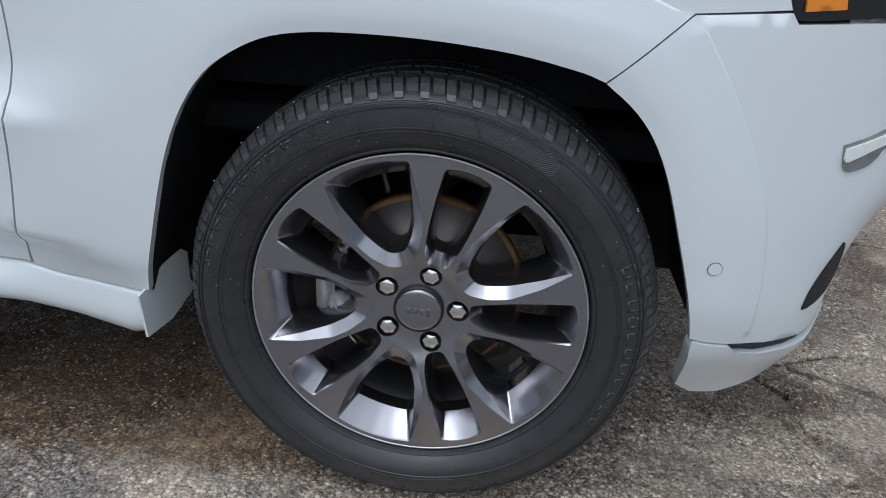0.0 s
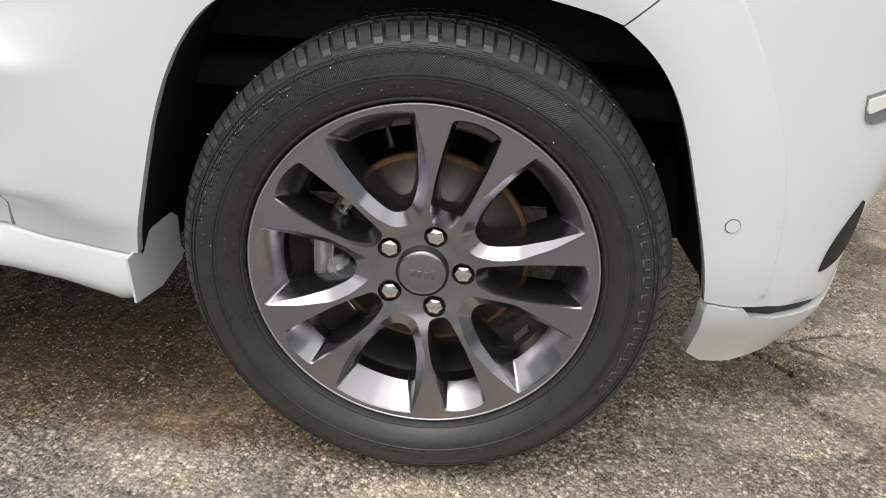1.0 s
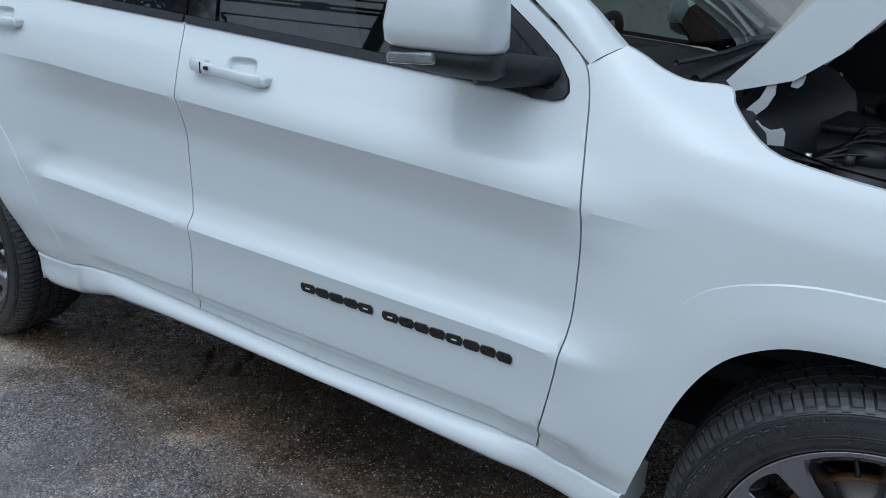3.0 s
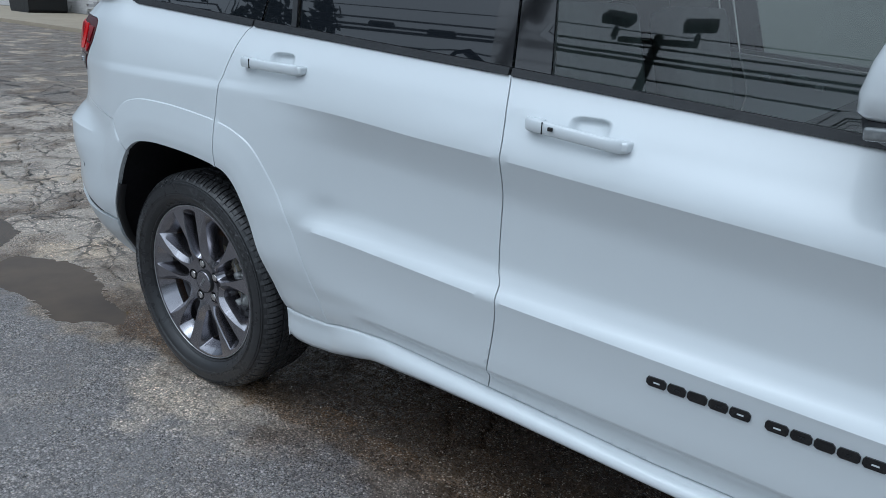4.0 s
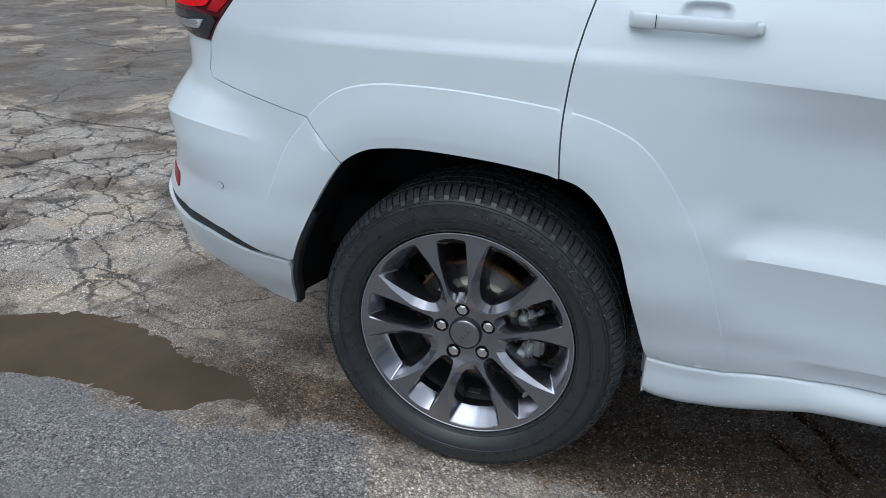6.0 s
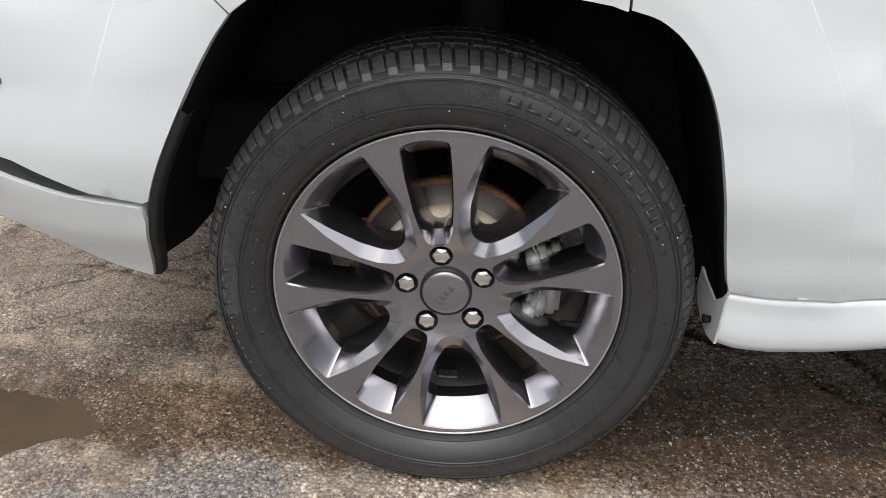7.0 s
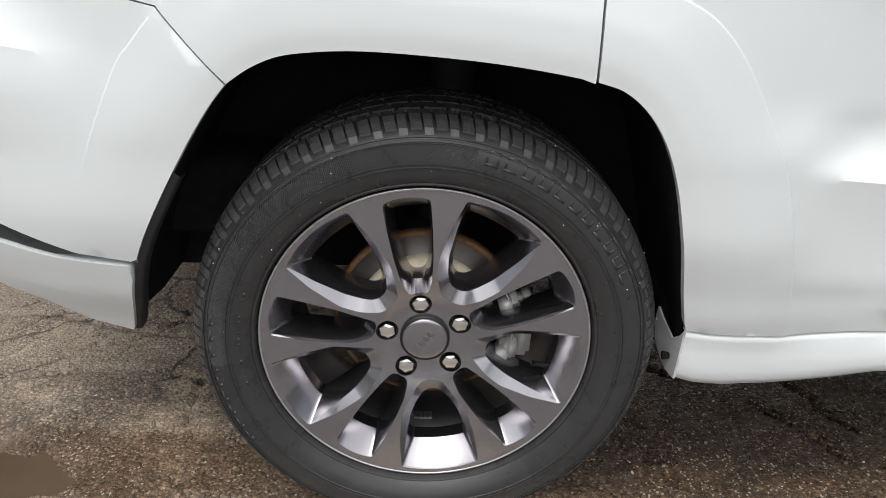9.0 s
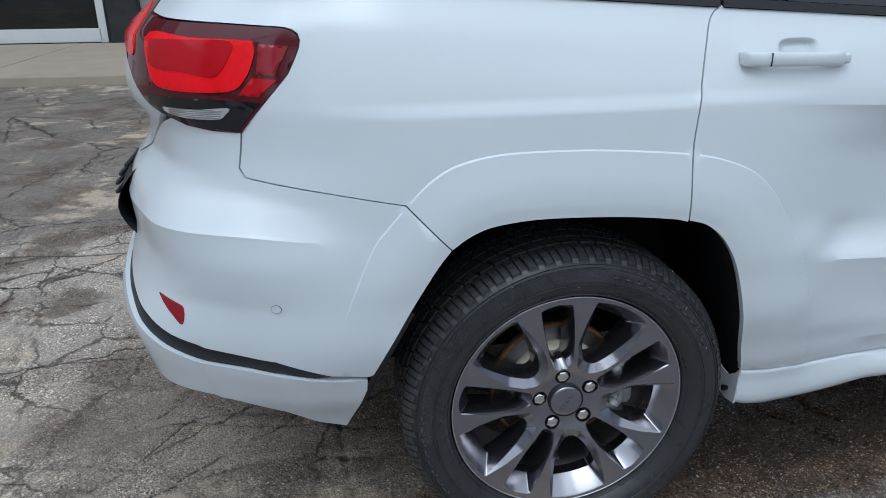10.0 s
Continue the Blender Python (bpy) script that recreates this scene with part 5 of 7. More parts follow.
def wheel(x, y, z, k, phi, letters, caliper_a, front, weight_a):
    """A wheel with its brake. phi turns the spokes (degrees); letters: arcs of raised bars on the tyre."""
    global LUG, SWELL
    SWELL = 0.93 if front else 0.95
    rot = Matrix.Rotation(radians(-phi), 4, "Y")
    rim = part("wheel", rim_mesh(), RIMM, suv, "satin graphite ten-spoke alloy wheel with black tyre", smooth=True)
    for p in rim.data.polygons:
        p.use_smooth = True
    rim.data.set_sharp_from_angle(angle=radians(23))
    rim.matrix_local = Matrix.Translation((x, y, z)) @ rot @ Matrix.Scale(k, 4)
    barrel = part("barrel", lathe([(0.262, 0.008), (0.2500, 0.016), (0.2440, 0.040), (0.2405, 0.055), (0.234, 0.058), (0.228, 0.090), (0.225, 0.15), (0.235, 0.20), (0.262, 0.212)], 96), BARRELM, rim)
    # ring of lighter metal, added to draw the highlight along the rim lip
    part("rim_glint", lathe([(0.2692 + 0.0019 * math.cos(q), -0.0122 + 0.0019 * math.sin(q)) for q in np.linspace(0, 2 * math.pi, 9)[:-1]], 120, closed=True), BRIGHT, rim, "thin bright ring added as the highlight of the rim lip")
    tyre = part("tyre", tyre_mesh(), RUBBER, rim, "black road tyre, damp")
    tyre.data.set_sharp_from_angle(angle=radians(30))
    tr = part("tread", tread_mesh(), TREADM, rim, "blocky tread with water beads", smooth=False)
    tr["kind"] = "stuff"
    cap = part("centre_cap", lathe([(0.0, -0.0005), (0.030, -0.0005), (0.0355, 0.0003), (0.0375, 0.002), (0.0385, 0.006), (0.0385, 0.013)], 48), RIMM, rim, "round cap with a raised plain mark")
    part("cap_groove", lathe([(0.0380, 0.0035), (0.0412, 0.0035), (0.0412, 0.016)], 48), HOSE, rim)
    bm = bmesh.new()
    for i, (dx, w_) in enumerate(((-0.017, 0.007), (-0.007, 0.009), (0.004, 0.009), (0.015, 0.009))):
        box(bm, (dx, -0.001, 0), (w_ * 0.8, 0.0022, 0.010 if i else 0.014), 0.0008)
        box(bm, (dx, -0.0018, 0), (w_ * 0.35, 0.002, 0.004), 0.0004)
    capmark = part("cap_mark", bm, BARRELM, rim)
    capmark.matrix_local = Matrix.Rotation(radians(letters[2]), 4, "Y")
    if LUG is None:
        LUG = part("lug_nut", lug_mesh(), CHROME, rim, "chrome lug nut")
        LUG.data.set_sharp_from_angle(angle=radians(32))
        first = LUG
    else:
        first = new("lug_nut", LUG.data)
        first.parent = rim
        first["label"] = "chrome lug nut"
    for k in range(5):
        ob = first if k == 0 else new("lug_nut", LUG.data)
        ob.parent = rim
        a = 2 * math.pi * k / 5
        ob.matrix_local = Matrix.Translation((0.0635 * math.cos(a), 0.017, 0.0635 * math.sin(a))) @ Matrix.Rotation(0.3 * k + x, 4, "Y")
    # balance weight and valve inside the barrel
    bm = bmesh.new()
    for i in range(4):
        a = radians(weight_a - phi + i * 2.2)
        m = Matrix.Rotation(-a, 4, "Y")
        r = bmesh.ops.create_cube(bm, size=1, matrix=m @ Matrix.Translation((0.224, 0.095, 0)) @ Matrix.Diagonal((0.004, 0.018, 0.0075, 1)))
    part("balance_weight", bm, BRIGHT, rim, smooth=False)
    va = radians(letters[3] - phi)
    bm = bmesh.new()
    d = Vector((math.cos(va), 0, math.sin(va)))
    tube(bm, [d * 0.236 + Vector((0, 0.05, 0)), d * 0.222 + Vector((0, 0.042, 0)), d * 0.205 + Vector((0, 0.036, 0)), d * 0.196 + Vector((0, 0.033, 0))], [0.006, 0.005, 0.0045, 0.0055], 10)
    part("valve", bm, HOSE, rim)
    # raised marks on the tyre, plain bars
    a0, a1 = letters[0]
    cnt = 11
    for i in range(cnt):
        p = a0 + (a1 - a0) * (i + 0.12) / cnt - phi
        q = a0 + (a1 - a0) * (i + 0.82) / cnt - phi
        for k, (ra, rb) in enumerate(((0.3305, 0.3345), (0.3495, 0.3535))):
            part("raised_mark", sidewall_bar(ra, rb, p, q, 0.0012), LETTERM, rim)
        part("raised_mark", sidewall_bar(0.3305, 0.3535, p, p + (q - p) * 0.2, 0.0012), LETTERM, rim)
        if i % 3 != 1:
            part("raised_mark", sidewall_bar(0.3305, 0.3535, p + (q - p) * 0.8, q, 0.0012), LETTERM, rim)
    b0, b1 = letters[1]
    for i in range(9):
        p = b0 + (b1 - b0) * (i + 0.1) / 9 - phi
        q = b0 + (b1 - b0) * (i + 0.75) / 9 - phi
        part("raised_mark", sidewall_bar(0.338, 0.351, p, p + (q - p) * 0.3, 0.001, 0.6), LETTERM, rim)
        part("raised_mark", sidewall_bar(0.343, 0.346, p, q, 0.001), LETTERM, rim)
    for i in range(34):
        p = (a0 + 50 + i * 2.0) - phi
        if i % 7 in (2, 6):
            continue
        part("fine_mark", sidewall_bar(0.2965, 0.2995, p, p + (0.5, 1.3, 0.8, 0.4)[i % 4], 0.0005), LETTERM, rim)
    for s0 in (a1 + (4 if a1 > a0 else -4), a0 - (4 if a1 > a0 else -4), b0 + (5 if b1 < b0 else -5), b1 - (5 if b1 < b0 else -5)):
        part("raised_mark", sidewall_bar(0.334, 0.357, s0 - phi, s0 + 0.5 - phi, 0.0012, 4.0), LETTERM, rim)
    # rain beads on the upper tyre
    rnd = random.Random(5 + int(x))
    bm = bmesh.new()
    for i in range(80):
        a = radians(rnd.uniform(5, 178) - phi)
        if i % 4 == 0:
            r, y = shrink(0.3862), rnd.uniform(0.0, 0.03)
        elif i % 4 == 1:
            r, y = 0.2765 + rnd.uniform(0, 0.002), -0.0185
        else:
            q = rnd.uniform(0.288, 0.362)
            r, y = shrink(q), side_y(q)
        s_ = rnd.choice((0.0008, 0.0010, 0.0014))
        bmesh.ops.create_icosphere(bm, subdivisions=1, radius=s_, matrix=Matrix.Translation((r * math.cos(a), y, r * math.sin(a))))
    bd = part("rain_bead", bm, BEAD, rim)
    bd["kind"] = "stuff"
    # brake
    rd = 0.168 if front else 0.160
    disc = part("brake_disc", lathe([(0.088, 0.070), (0.092, 0.082), (rd - 0.006, 0.082), (rd - 0.006, 0.0835), (rd - 0.006, 0.104), (0.10, 0.104)], 96), DISCM, rim, "worn steel brake disc")
    part("disc_edge", lathe([(rd - 0.0075, 0.0815), (rd - 0.002, 0.0815), (rd, 0.084), (rd, 0.102), (rd - 0.004, 0.104)], 96), RUSTM, rim, "rusty disc edge")
    hr = 0.0 if front else 0.029
    part("disc_hat", lathe([(0.02, 0.062), (0.078 + hr, 0.062), (0.086 + hr, 0.066), (0.090 + hr, 0.074), (0.090 + hr, 0.084)], 64), HATM, rim, "pale rusty disc hub")
    bm = bmesh.new()
    for rr, da, dy, sz in ((0.150, 15, 0.070, (0.042, 0.04, 0.044)), (0.153, -17, 0.068, (0.036, 0.036, 0.046)), (0.170, 0, 0.084, (0.03, 0.06, 0.12)), (0.152, 31, 0.070, (0.018, 0.03, 0.036)), (0.152, -33, 0.070, (0.018, 0.03, 0.036))):
        a = radians(caliper_a + da)
        box(bm, (0, 0, 0), (1, 1, 1), 0)
        vs_ = bm.verts[-8:] if False else list(bm.verts)[-8:]
        m = Matrix.Rotation(-a, 4, "Y") @ Matrix.Translation((rr, dy, 0)) @ Matrix.Diagonal((*sz, 1))
        bmesh.ops.transform(bm, matrix=m, verts=vs_)
    bmesh.ops.bevel(bm, geom=list(bm.edges), offset=0.008, segments=2, affect="EDGES")
    cal = part("caliper", bm, CALIPERM, rim, "grey brake caliper")
    bosses = []
    for da in (-20, 20):
        a = radians(caliper_a + da)
        bm = bmesh.new()
        bmesh.ops.create_cone(bm, segments=14, radius1=0.013, radius2=0.011, depth=0.03, cap_ends=True,
                              matrix=Matrix.Translation((0.142 * math.cos(a), 0.052, 0.142 * math.sin(a))) @ pose(0, 0, 0, 90, 0, 0))
        bosses.append(part("caliper_boss", bm, CALIPERM, rim))
    bm = bmesh.new()
    pts_ = [(0.15 * math.cos(radians(caliper_a + q)), 0.044 + 0.002 * math.sin(q), 0.15 * math.sin(radians(caliper_a + q))) for q in range(-42, 43, 6)]
    tube(bm, pts_, 0.0018, 6)
    clip = part("spring_clip", bm, BRIGHT, rim)
    for ob in (disc, cal, *bosses, clip):
        ob.matrix_local = rot.inverted()
    # hub carrier behind
    bm = bmesh.new()
    box(bm, (0.0, 0.17, 0.0), (0.10, 0.10, 0.30), 0.02)
    tube(bm, [(0, 0.18, 0.1), (0.02, 0.22, 0.22), (0.03, 0.26, 0.5)], [0.03, 0.04, 0.045], 12)
    tube(bm, [(0, 0.18, -0.1), (-0.2, 0.35, -0.12), (-0.35, 0.5, -0.1)], [0.025, 0.02, 0.02], 10)
    kn = part("hub_carrier", bm, DARKMETAL, rim)
    kn.matrix_local = rot.inverted()
    return rim


w_front = wheel(0.0, -0.010, 0.381, 0.970, 2.0, ((24, -30), (168, 122), 184, 107), 180, True, 316)
w_rear = wheel(WB - 0.003, 0.0, 0.384, 1.030, 26.8, ((78, 24), (214, 170), -28, -17), 0, False, 268)
for src, x in ((w_front, 0.0), (w_rear, WB)):
    cp = copy_thing(src, Matrix.Translation((x, 2 * YC, src.location.z)) @ Matrix.Rotation(math.pi, 4, "Z") @ Matrix.Rotation(1.1, 4, "Y"))

# wheel-arch liners
def liner(arch, parent_x):
    rows_ = []
    pts_ = [q for q in arch if q[1] > 0.335][::2]
    cx, cz = parent_x, HUB
    for a, b in pts_:
        k = 1.0
        line = []
        y_lip = -float(outward(np.array([a]), np.array([max(b, 0.3)]))[0]) + 0.012
        for d, y in ((0.0, y_lip), (0.004, y_lip + 0.03), (0.012, y_lip + 0.08), (0.03, 0.30), (0.03, 0.42)):
            dx, dz = a - cx, b - cz
            L = math.hypot(dx, dz)
            line.append((a + dx / L * d, y, b + max(dz, 0) / L * d - (0.04 if b < 0.42 and y > 0.25 else 0)))
        rows_.append(line)
    return rows_


for arch, x in ((F_ARCH, 0.0), (R_ARCH, WB)):
    for side in (1, -1):
        rows_ = liner(arch, x)
        if side == -1:
            rows_ = [[(p[0], 2 * YC - p[1], p[2]) for p in r] for r in rows_]
        ob = part("wheel_arch_liner", loft(rows_), LINER, suv, "black felt arch liner")
        # folded black lip along the edge of the arch
        lip = []
        for a, b in [q for q in arch if q[1] > 0.30 and q[0] < -3.28]:
            y_lip = -float(outward(np.array([a]), np.array([max(b, 0.3)]))[0])
            ux, uz = x - a, HUB - b
            L = math.hypot(ux, uz)
            row = [(a + ux / L * d, y_lip + q, b + uz / L * d) for d, q in ((0.0005, 0.004), (0.009, 0.004), (0.013, 0.008), (0.013, 0.03))]
            lip.append(row if side == 1 else [(p[0], 2 * YC - p[1], p[2]) for p in row])
        if lip:
            part("liner_lip", loft(lip), PLASTIC, ob)
        end = [r[-1] for r in rows_]
        bm = bm_from(end, [tuple(range(len(end)))])
        part("inner_wall", bm, LINER, suv)

# underbody, cabin and engine bay
for nm, c_, s_ in (("floor_pan", (-1.46, YC, 0.36), (2.0, 1.55, 0.12)), ("driveline_tunnel", (-1.46, YC, 0.40), (4.3, 0.86, 0.14)), ("spare_wheel_tub", (-3.45, YC, 0.52), (0.55, 1.3, 0.16)), ("engine_undertray", (0.45, YC, 0.42), (0.5, 1.2, 0.18))):
    bm = bmesh.new()
    box(bm, c_, s_, 0.03)
    part(nm, bm, LINER, suv)
bm = bmesh.new()
tube(bm, [(-3.62, 0.62, 0.40), (-3.4, 0.62, 0.36), (-3.1, 0.6, 0.34), (-2.6, 0.7, 0.30), (-1.0, 0.8, 0.3)], 0.035, 12)
part("exhaust_pipe", bm, DARKMETAL, suv)
bm = bmesh.new()
box(bm, (-1.55, YC, 0.62), (1.75, 1.66, 0.05), 0.01)
box(bm, (-0.95, YC, 1.02), (0.5, 1.50, 0.26), 0.08)
part("dashboard", bm, PLASTIC, suv)
bm = bmesh.new()
box(bm, (-0.58, YC, 0.88), (0.06, 1.5, 0.6), 0.02)
part("firewall", bm, LINER, suv)


def seat(x, y):
    bm = bmesh.new()
    box(bm, (x, y, 0.80), (0.52, 0.50, 0.16), 0.05)
    box(bm, (x - 0.28, y, 1.08), (0.14, 0.48, 0.60), 0.05, Matrix.Rotation(radians(-14), 3, "Y"))
    box(bm, (x - 0.36, y, 1.45), (0.09, 0.26, 0.17), 0.04, Matrix.Rotation(radians(-10), 3, "Y"))
    return bm


for y in (0.50, 1.32):
    part("front_seat", seat(-1.45, y), INTERIOR, suv)
for y in (0.58, YC, 1.24):
    part("rear_seat", seat(-2.18, y), INTERIOR, suv)
bm = bmesh.new()
pts_ = [(-1.10 + 0.06 * math.sin(t), 1.32 + 0.185 * math.cos(t), 1.08 + 0.175 * math.sin(t)) for t in np.linspace(0, 2 * math.pi, 28)]
tube(bm, pts_, 0.016, 8, False)
tube(bm, [(-0.95, 1.32, 1.02), (-1.10, 1.32, 1.08)], 0.03, 8)
part("steering_wheel", bm, PLASTIC, suv)

# raised bonnet, hinged at its rear edge
def hood_mesh(inner):
    rows_ = []
    L, up = 1.24, radians(50)
    for i in range(15):
        u = i / 14 * L
        half = 0.665 + 0.03 * math.sin(u / L * math.pi) - 0.10 * ss(0.8, 1.24, u)
        line = []
        crown = 0.055 * ss(0.0, 0.3, u) + 0.02
        drop = 0.026 + 0.076 * float(ss(0.0, 0.13, u)) - 0.018 * float(ss(0.25, 0.7, u))
        for j in range(21):
            v = -1 + 2 * j / 20
            y = YC + half * v
            h = crown * (1 - abs(v) ** 2.4) - 0.10 * float(ss(0.95, 1.24, u))
            if inner:
                h -= 0.035 - 0.012 * math.cos(v * 9) * math.cos(u * 7)
            line.append((u, y, h))
        if not inner:
            line = [(u, YC - half - 0.004, -drop)] + line + [(u, YC + half + 0.004, -drop)]
        rows_.append([(-0.433 + a * math.cos(up) - c * math.sin(up), b, 1.186 + a * math.sin(up) + c * math.cos(up)) for a, b, c in line])
    return loft(rows_)


hood = part("bonnet", hood_mesh(False), PAINT, suv, "raised white bonnet")
hood.data.set_sharp_from_angle(angle=radians(40))
part("bonnet_lining", hood_mesh(True), LINER, hood, "black insulation lining")
bm = bmesh.new()
tube(bm, [(0.55, 0.42, 1.0), (0.42, 0.45, 1.5), (0.30, 0.5, 1.95)], 0.006, 8)
part("prop_rod", bm, DARKMETAL, hood)
for y in (0.245, 2 * YC - 0.245):
    # a hooked plate rising from the wing, and its bracket
    hook = [(-0.392, 1.128), (-0.379, 1.146), (-0.366, 1.160), (-0.357, 1.184), (-0.345, 1.212), (-0.335, 1.230), (-0.300, 1.247), (-0.294, 1.206), (-0.297, 1.193), (-0.304, 1.186),
            (-0.316, 1.188), (-0.3155, 1.197), (-0.321, 1.204), (-0.333, 1.208), (-0.342, 1.197), (-0.340, 1.171), (-0.350, 1.146), (-0.369, 1.126)]
    bracket = [(-0.369, 1.118), (-0.360, 1.121), (-0.350, 1.112), (-0.334, 1.106), (-0.322, 1.109), (-0.314, 1.113), (-0.307, 1.104), (-0.305, 1.080), (-0.340, 1.078), (-0.372, 1.095)]
    for nm, line, yo in (("bonnet_hinge", hook, 0.0), ("hinge_foot", bracket, -0.02 if y < YC else 0.02)):
        k = len(line)
        vs = [(q[0], y + yo + e, q[1]) for e in (-0.0035, 0.0035) for q in line]
        fs = [tuple(range(k))[::-1], tuple(range(k, 2 * k))] + [(i, (i + 1) % k, k + (i + 1) % k, k + i) for i in range(k)]
        bm = bm_from(vs, fs)
        bmesh.ops.recalc_face_normals(bm, faces=bm.faces)
        part(nm, bm, PAINT_DULL, suv, "white painted hinge arm" if nm == "bonnet_hinge" else "", smooth=False)

# engine bay
bay = new("engine_bay")
bay.parent = suv
# made-up dark panel that keeps the far side of the bay black
bm = bmesh.new()
box(bm, (-0.24, 2 * YC - 0.20, 1.20), (0.34, 0.04, 0.36), 0.015)
part("hinge_shield", bm, LINER, bay)
bm = bmesh.new()
box(bm, (0.1, YC, 0.62), (1.3, 1.5, 0.05), 0.01)
part("bay_floor", bm, LINER, bay)
for y in (0.16, 2 * YC - 0.16):
    bm = bmesh.new()
    box(bm, (0.06, y, 0.86), (1.05, 0.03, 0.36), 0.01)
    part("inner_wing", bm, LINER, bay)
rows_ = [[(x, y, z_fender(x) - 0.008 - (y - 0.135) * 0.25) for y in (0.132, 0.155, 0.19, 0.215)] for x in np.linspace(-0.30, 0.36, 16)]
part("wing_seal", loft([[(p[0], p[1], float(p[2])) for p in r] for r in rows_]), PLASTIC, bay, "dark grey rubber seal")
bm = bmesh.new()
rows_ = []
for x, z in ((-0.60, 1.20), (-0.52, 1.165), (-0.46, 1.14), (-0.40, 1.135), (-0.36, 1.10), (-0.34, 1.03)):
    rows_.append([(x + 0.13 * (1 - ((y - YC) / 0.75) ** 2), y, z) for y in np.linspace(0.17, 2 * YC - 0.17, 25)])
part("cowl_panel", loft(rows_), PLASTIC, bay, "black plastic cowl")
for y0, y1 in ((0.28, 0.82), (0.95, 1.55)):
    bm = bmesh.new()
    tube(bm, [(-0.50, y0, 1.178), (-0.47, (y0 + y1) / 2, 1.205), (-0.47, y1, 1.215)], [0.010, 0.008, 0.006], 8)
    tube(bm, [(-0.535, y0 - 0.03, 1.21), (-0.50, (y0 + y1) / 2, 1.218), (-0.49, y1 + 0.05, 1.228)], 0.006, 6)
    part("wiper", bm, PLASTIC, bay)
bm = bmesh.new()
box(bm, (0.06, YC, 0.98), (0.55, 0.62, 0.12), 0.04)
for i in range(5):
    box(bm, (0.06, YC - 0.2 + 0.1 * i, 1.045), (0.42, 0.035, 0.02), 0.008)
part("engine_cover", bm, PLASTIC, bay, "ribbed black engine cover")
bm = bmesh.new()
box(bm, (0.30, 0.42, 0.96), (0.30, 0.34, 0.16), 0.04, Matrix.Rotation(0.15, 3, "Z"))
box(bm, (0.30, 0.42, 1.045), (0.24, 0.28, 0.02), 0.008, Matrix.Rotation(0.15, 3, "Z"))
for i in range(4):
    box(bm, (0.22 + 0.05 * i, 0.42, 1.058), (0.022, 0.20, 0.012), 0.004, Matrix.Rotation(0.15, 3, "Z"))
part("air_box", bm, PLASTIC, bay, "black air filter box")
bm = bmesh.new()
bmesh.ops.create_cone(bm, segments=28, radius1=0.11, radius2=0.085, depth=0.10, cap_ends=True, matrix=Matrix.Translation((-0.16, 0.34, 1.0)))
bmesh.ops.create_cone(bm, segments=20, radius1=0.045, radius2=0.04, depth=0.03, cap_ends=True, matrix=Matrix.Translation((-0.16, 0.34, 1.065)))
for k in range(3):
    a = 2.1 * k
    bmesh.ops.create_cone(bm, segments=6, radius1=0.012, radius2=0.011, depth=0.02, cap_ends=True, matrix=Matrix.Translation((-0.16 + 0.068 * math.cos(a), 0.34 + 0.068 * math.sin(a), 1.06)))
part("strut_tower", bm, DARKMETAL, bay)
bm = bmesh.new()
box(bm, (-0.21, 0.62, 1.02), (0.20, 0.34, 0.11), 0.03)
box(bm, (-0.21, 0.62, 1.085), (0.14, 0.26, 0.02), 0.008)
part("fuse_box", bm, PLASTIC, bay, "black fuse box")
bm = bmesh.new()
bmesh.ops.create_cone(bm, segments=20, radius1=0.055, radius2=0.05, depth=0.12, cap_ends=True, matrix=Matrix.Translation((0.10, 0.27, 0.99)))
bmesh.ops.create_cone(bm, segments=20, radius1=0.03, radius2=0.028, depth=0.03, cap_ends=True, matrix=Matrix.Translation((0.10, 0.27, 1.06)))
part("reservoir", bm, HOSE, bay)
for pts_, r in (([(-0.26, 0.36, 1.02), (-0.12, 0.48, 1.075), (0.0, 0.50, 1.07), (0.06, 0.40, 1.0), (0.08, 0.30, 0.9)], 0.026), ([(0.16, 0.56, 1.02), (0.02, 0.58, 1.09), (-0.14, 0.54, 1.06), (-0.22, 0.46, 0.98)], 0.018),
                ([(-0.3, 0.22, 1.04), (-0.15, 0.21, 1.02), (0.05, 0.22, 1.0), (0.25, 0.24, 0.98)], 0.010), ([(0.38, 0.30, 1.0), (0.30, 0.24, 1.01), (0.18, 0.21, 0.98), (0.12, 0.25, 0.93)], 0.014),
                ([(-0.2, 0.7, 1.1), (0.0, 0.75, 1.09), (0.2, 0.66, 1.08)], 0.012), ([(0.42, 0.7, 1.0), (0.35, 0.85, 1.05), (0.38, 1.1, 1.04), (0.42, 1.3, 1.0)], 0.022)):
    bm = bmesh.new()
    tube(bm, smooth_line(pts_, 6), r, 10)
    part("hose", bm, HOSE, bay)
bm = bmesh.new()
tube(bm, smooth_line([(-0.03, 0.30, 0.98), (-0.045, 0.36, 1.035), (-0.06, 0.46, 1.05), (-0.12, 0.60, 1.075), (-0.15, 0.72, 1.11), (-0.10, 0.82, 1.14), (-0.02, 0.86, 1.13)], 6), 0.024, 12)
part("intake_hose", bm, HOSE, bay, "thick black hose")
for i in range(9):
    bm = bmesh.new()
    t_ = i / 8
    bmesh.ops.create_cone(bm, segments=16, radius1=0.029, radius2=0.029, depth=0.007, cap_ends=True,
                          matrix=look((-0.06 - 0.09 * t_, 0.46 + 0.26 * t_, 1.05 + 0.06 * t_), (-0.15 - 0.09 * t_, 0.72 + 0.26 * t_, 1.11 + 0.06 * t_)))
    part("hose_ring", bm, HOSE, bay)
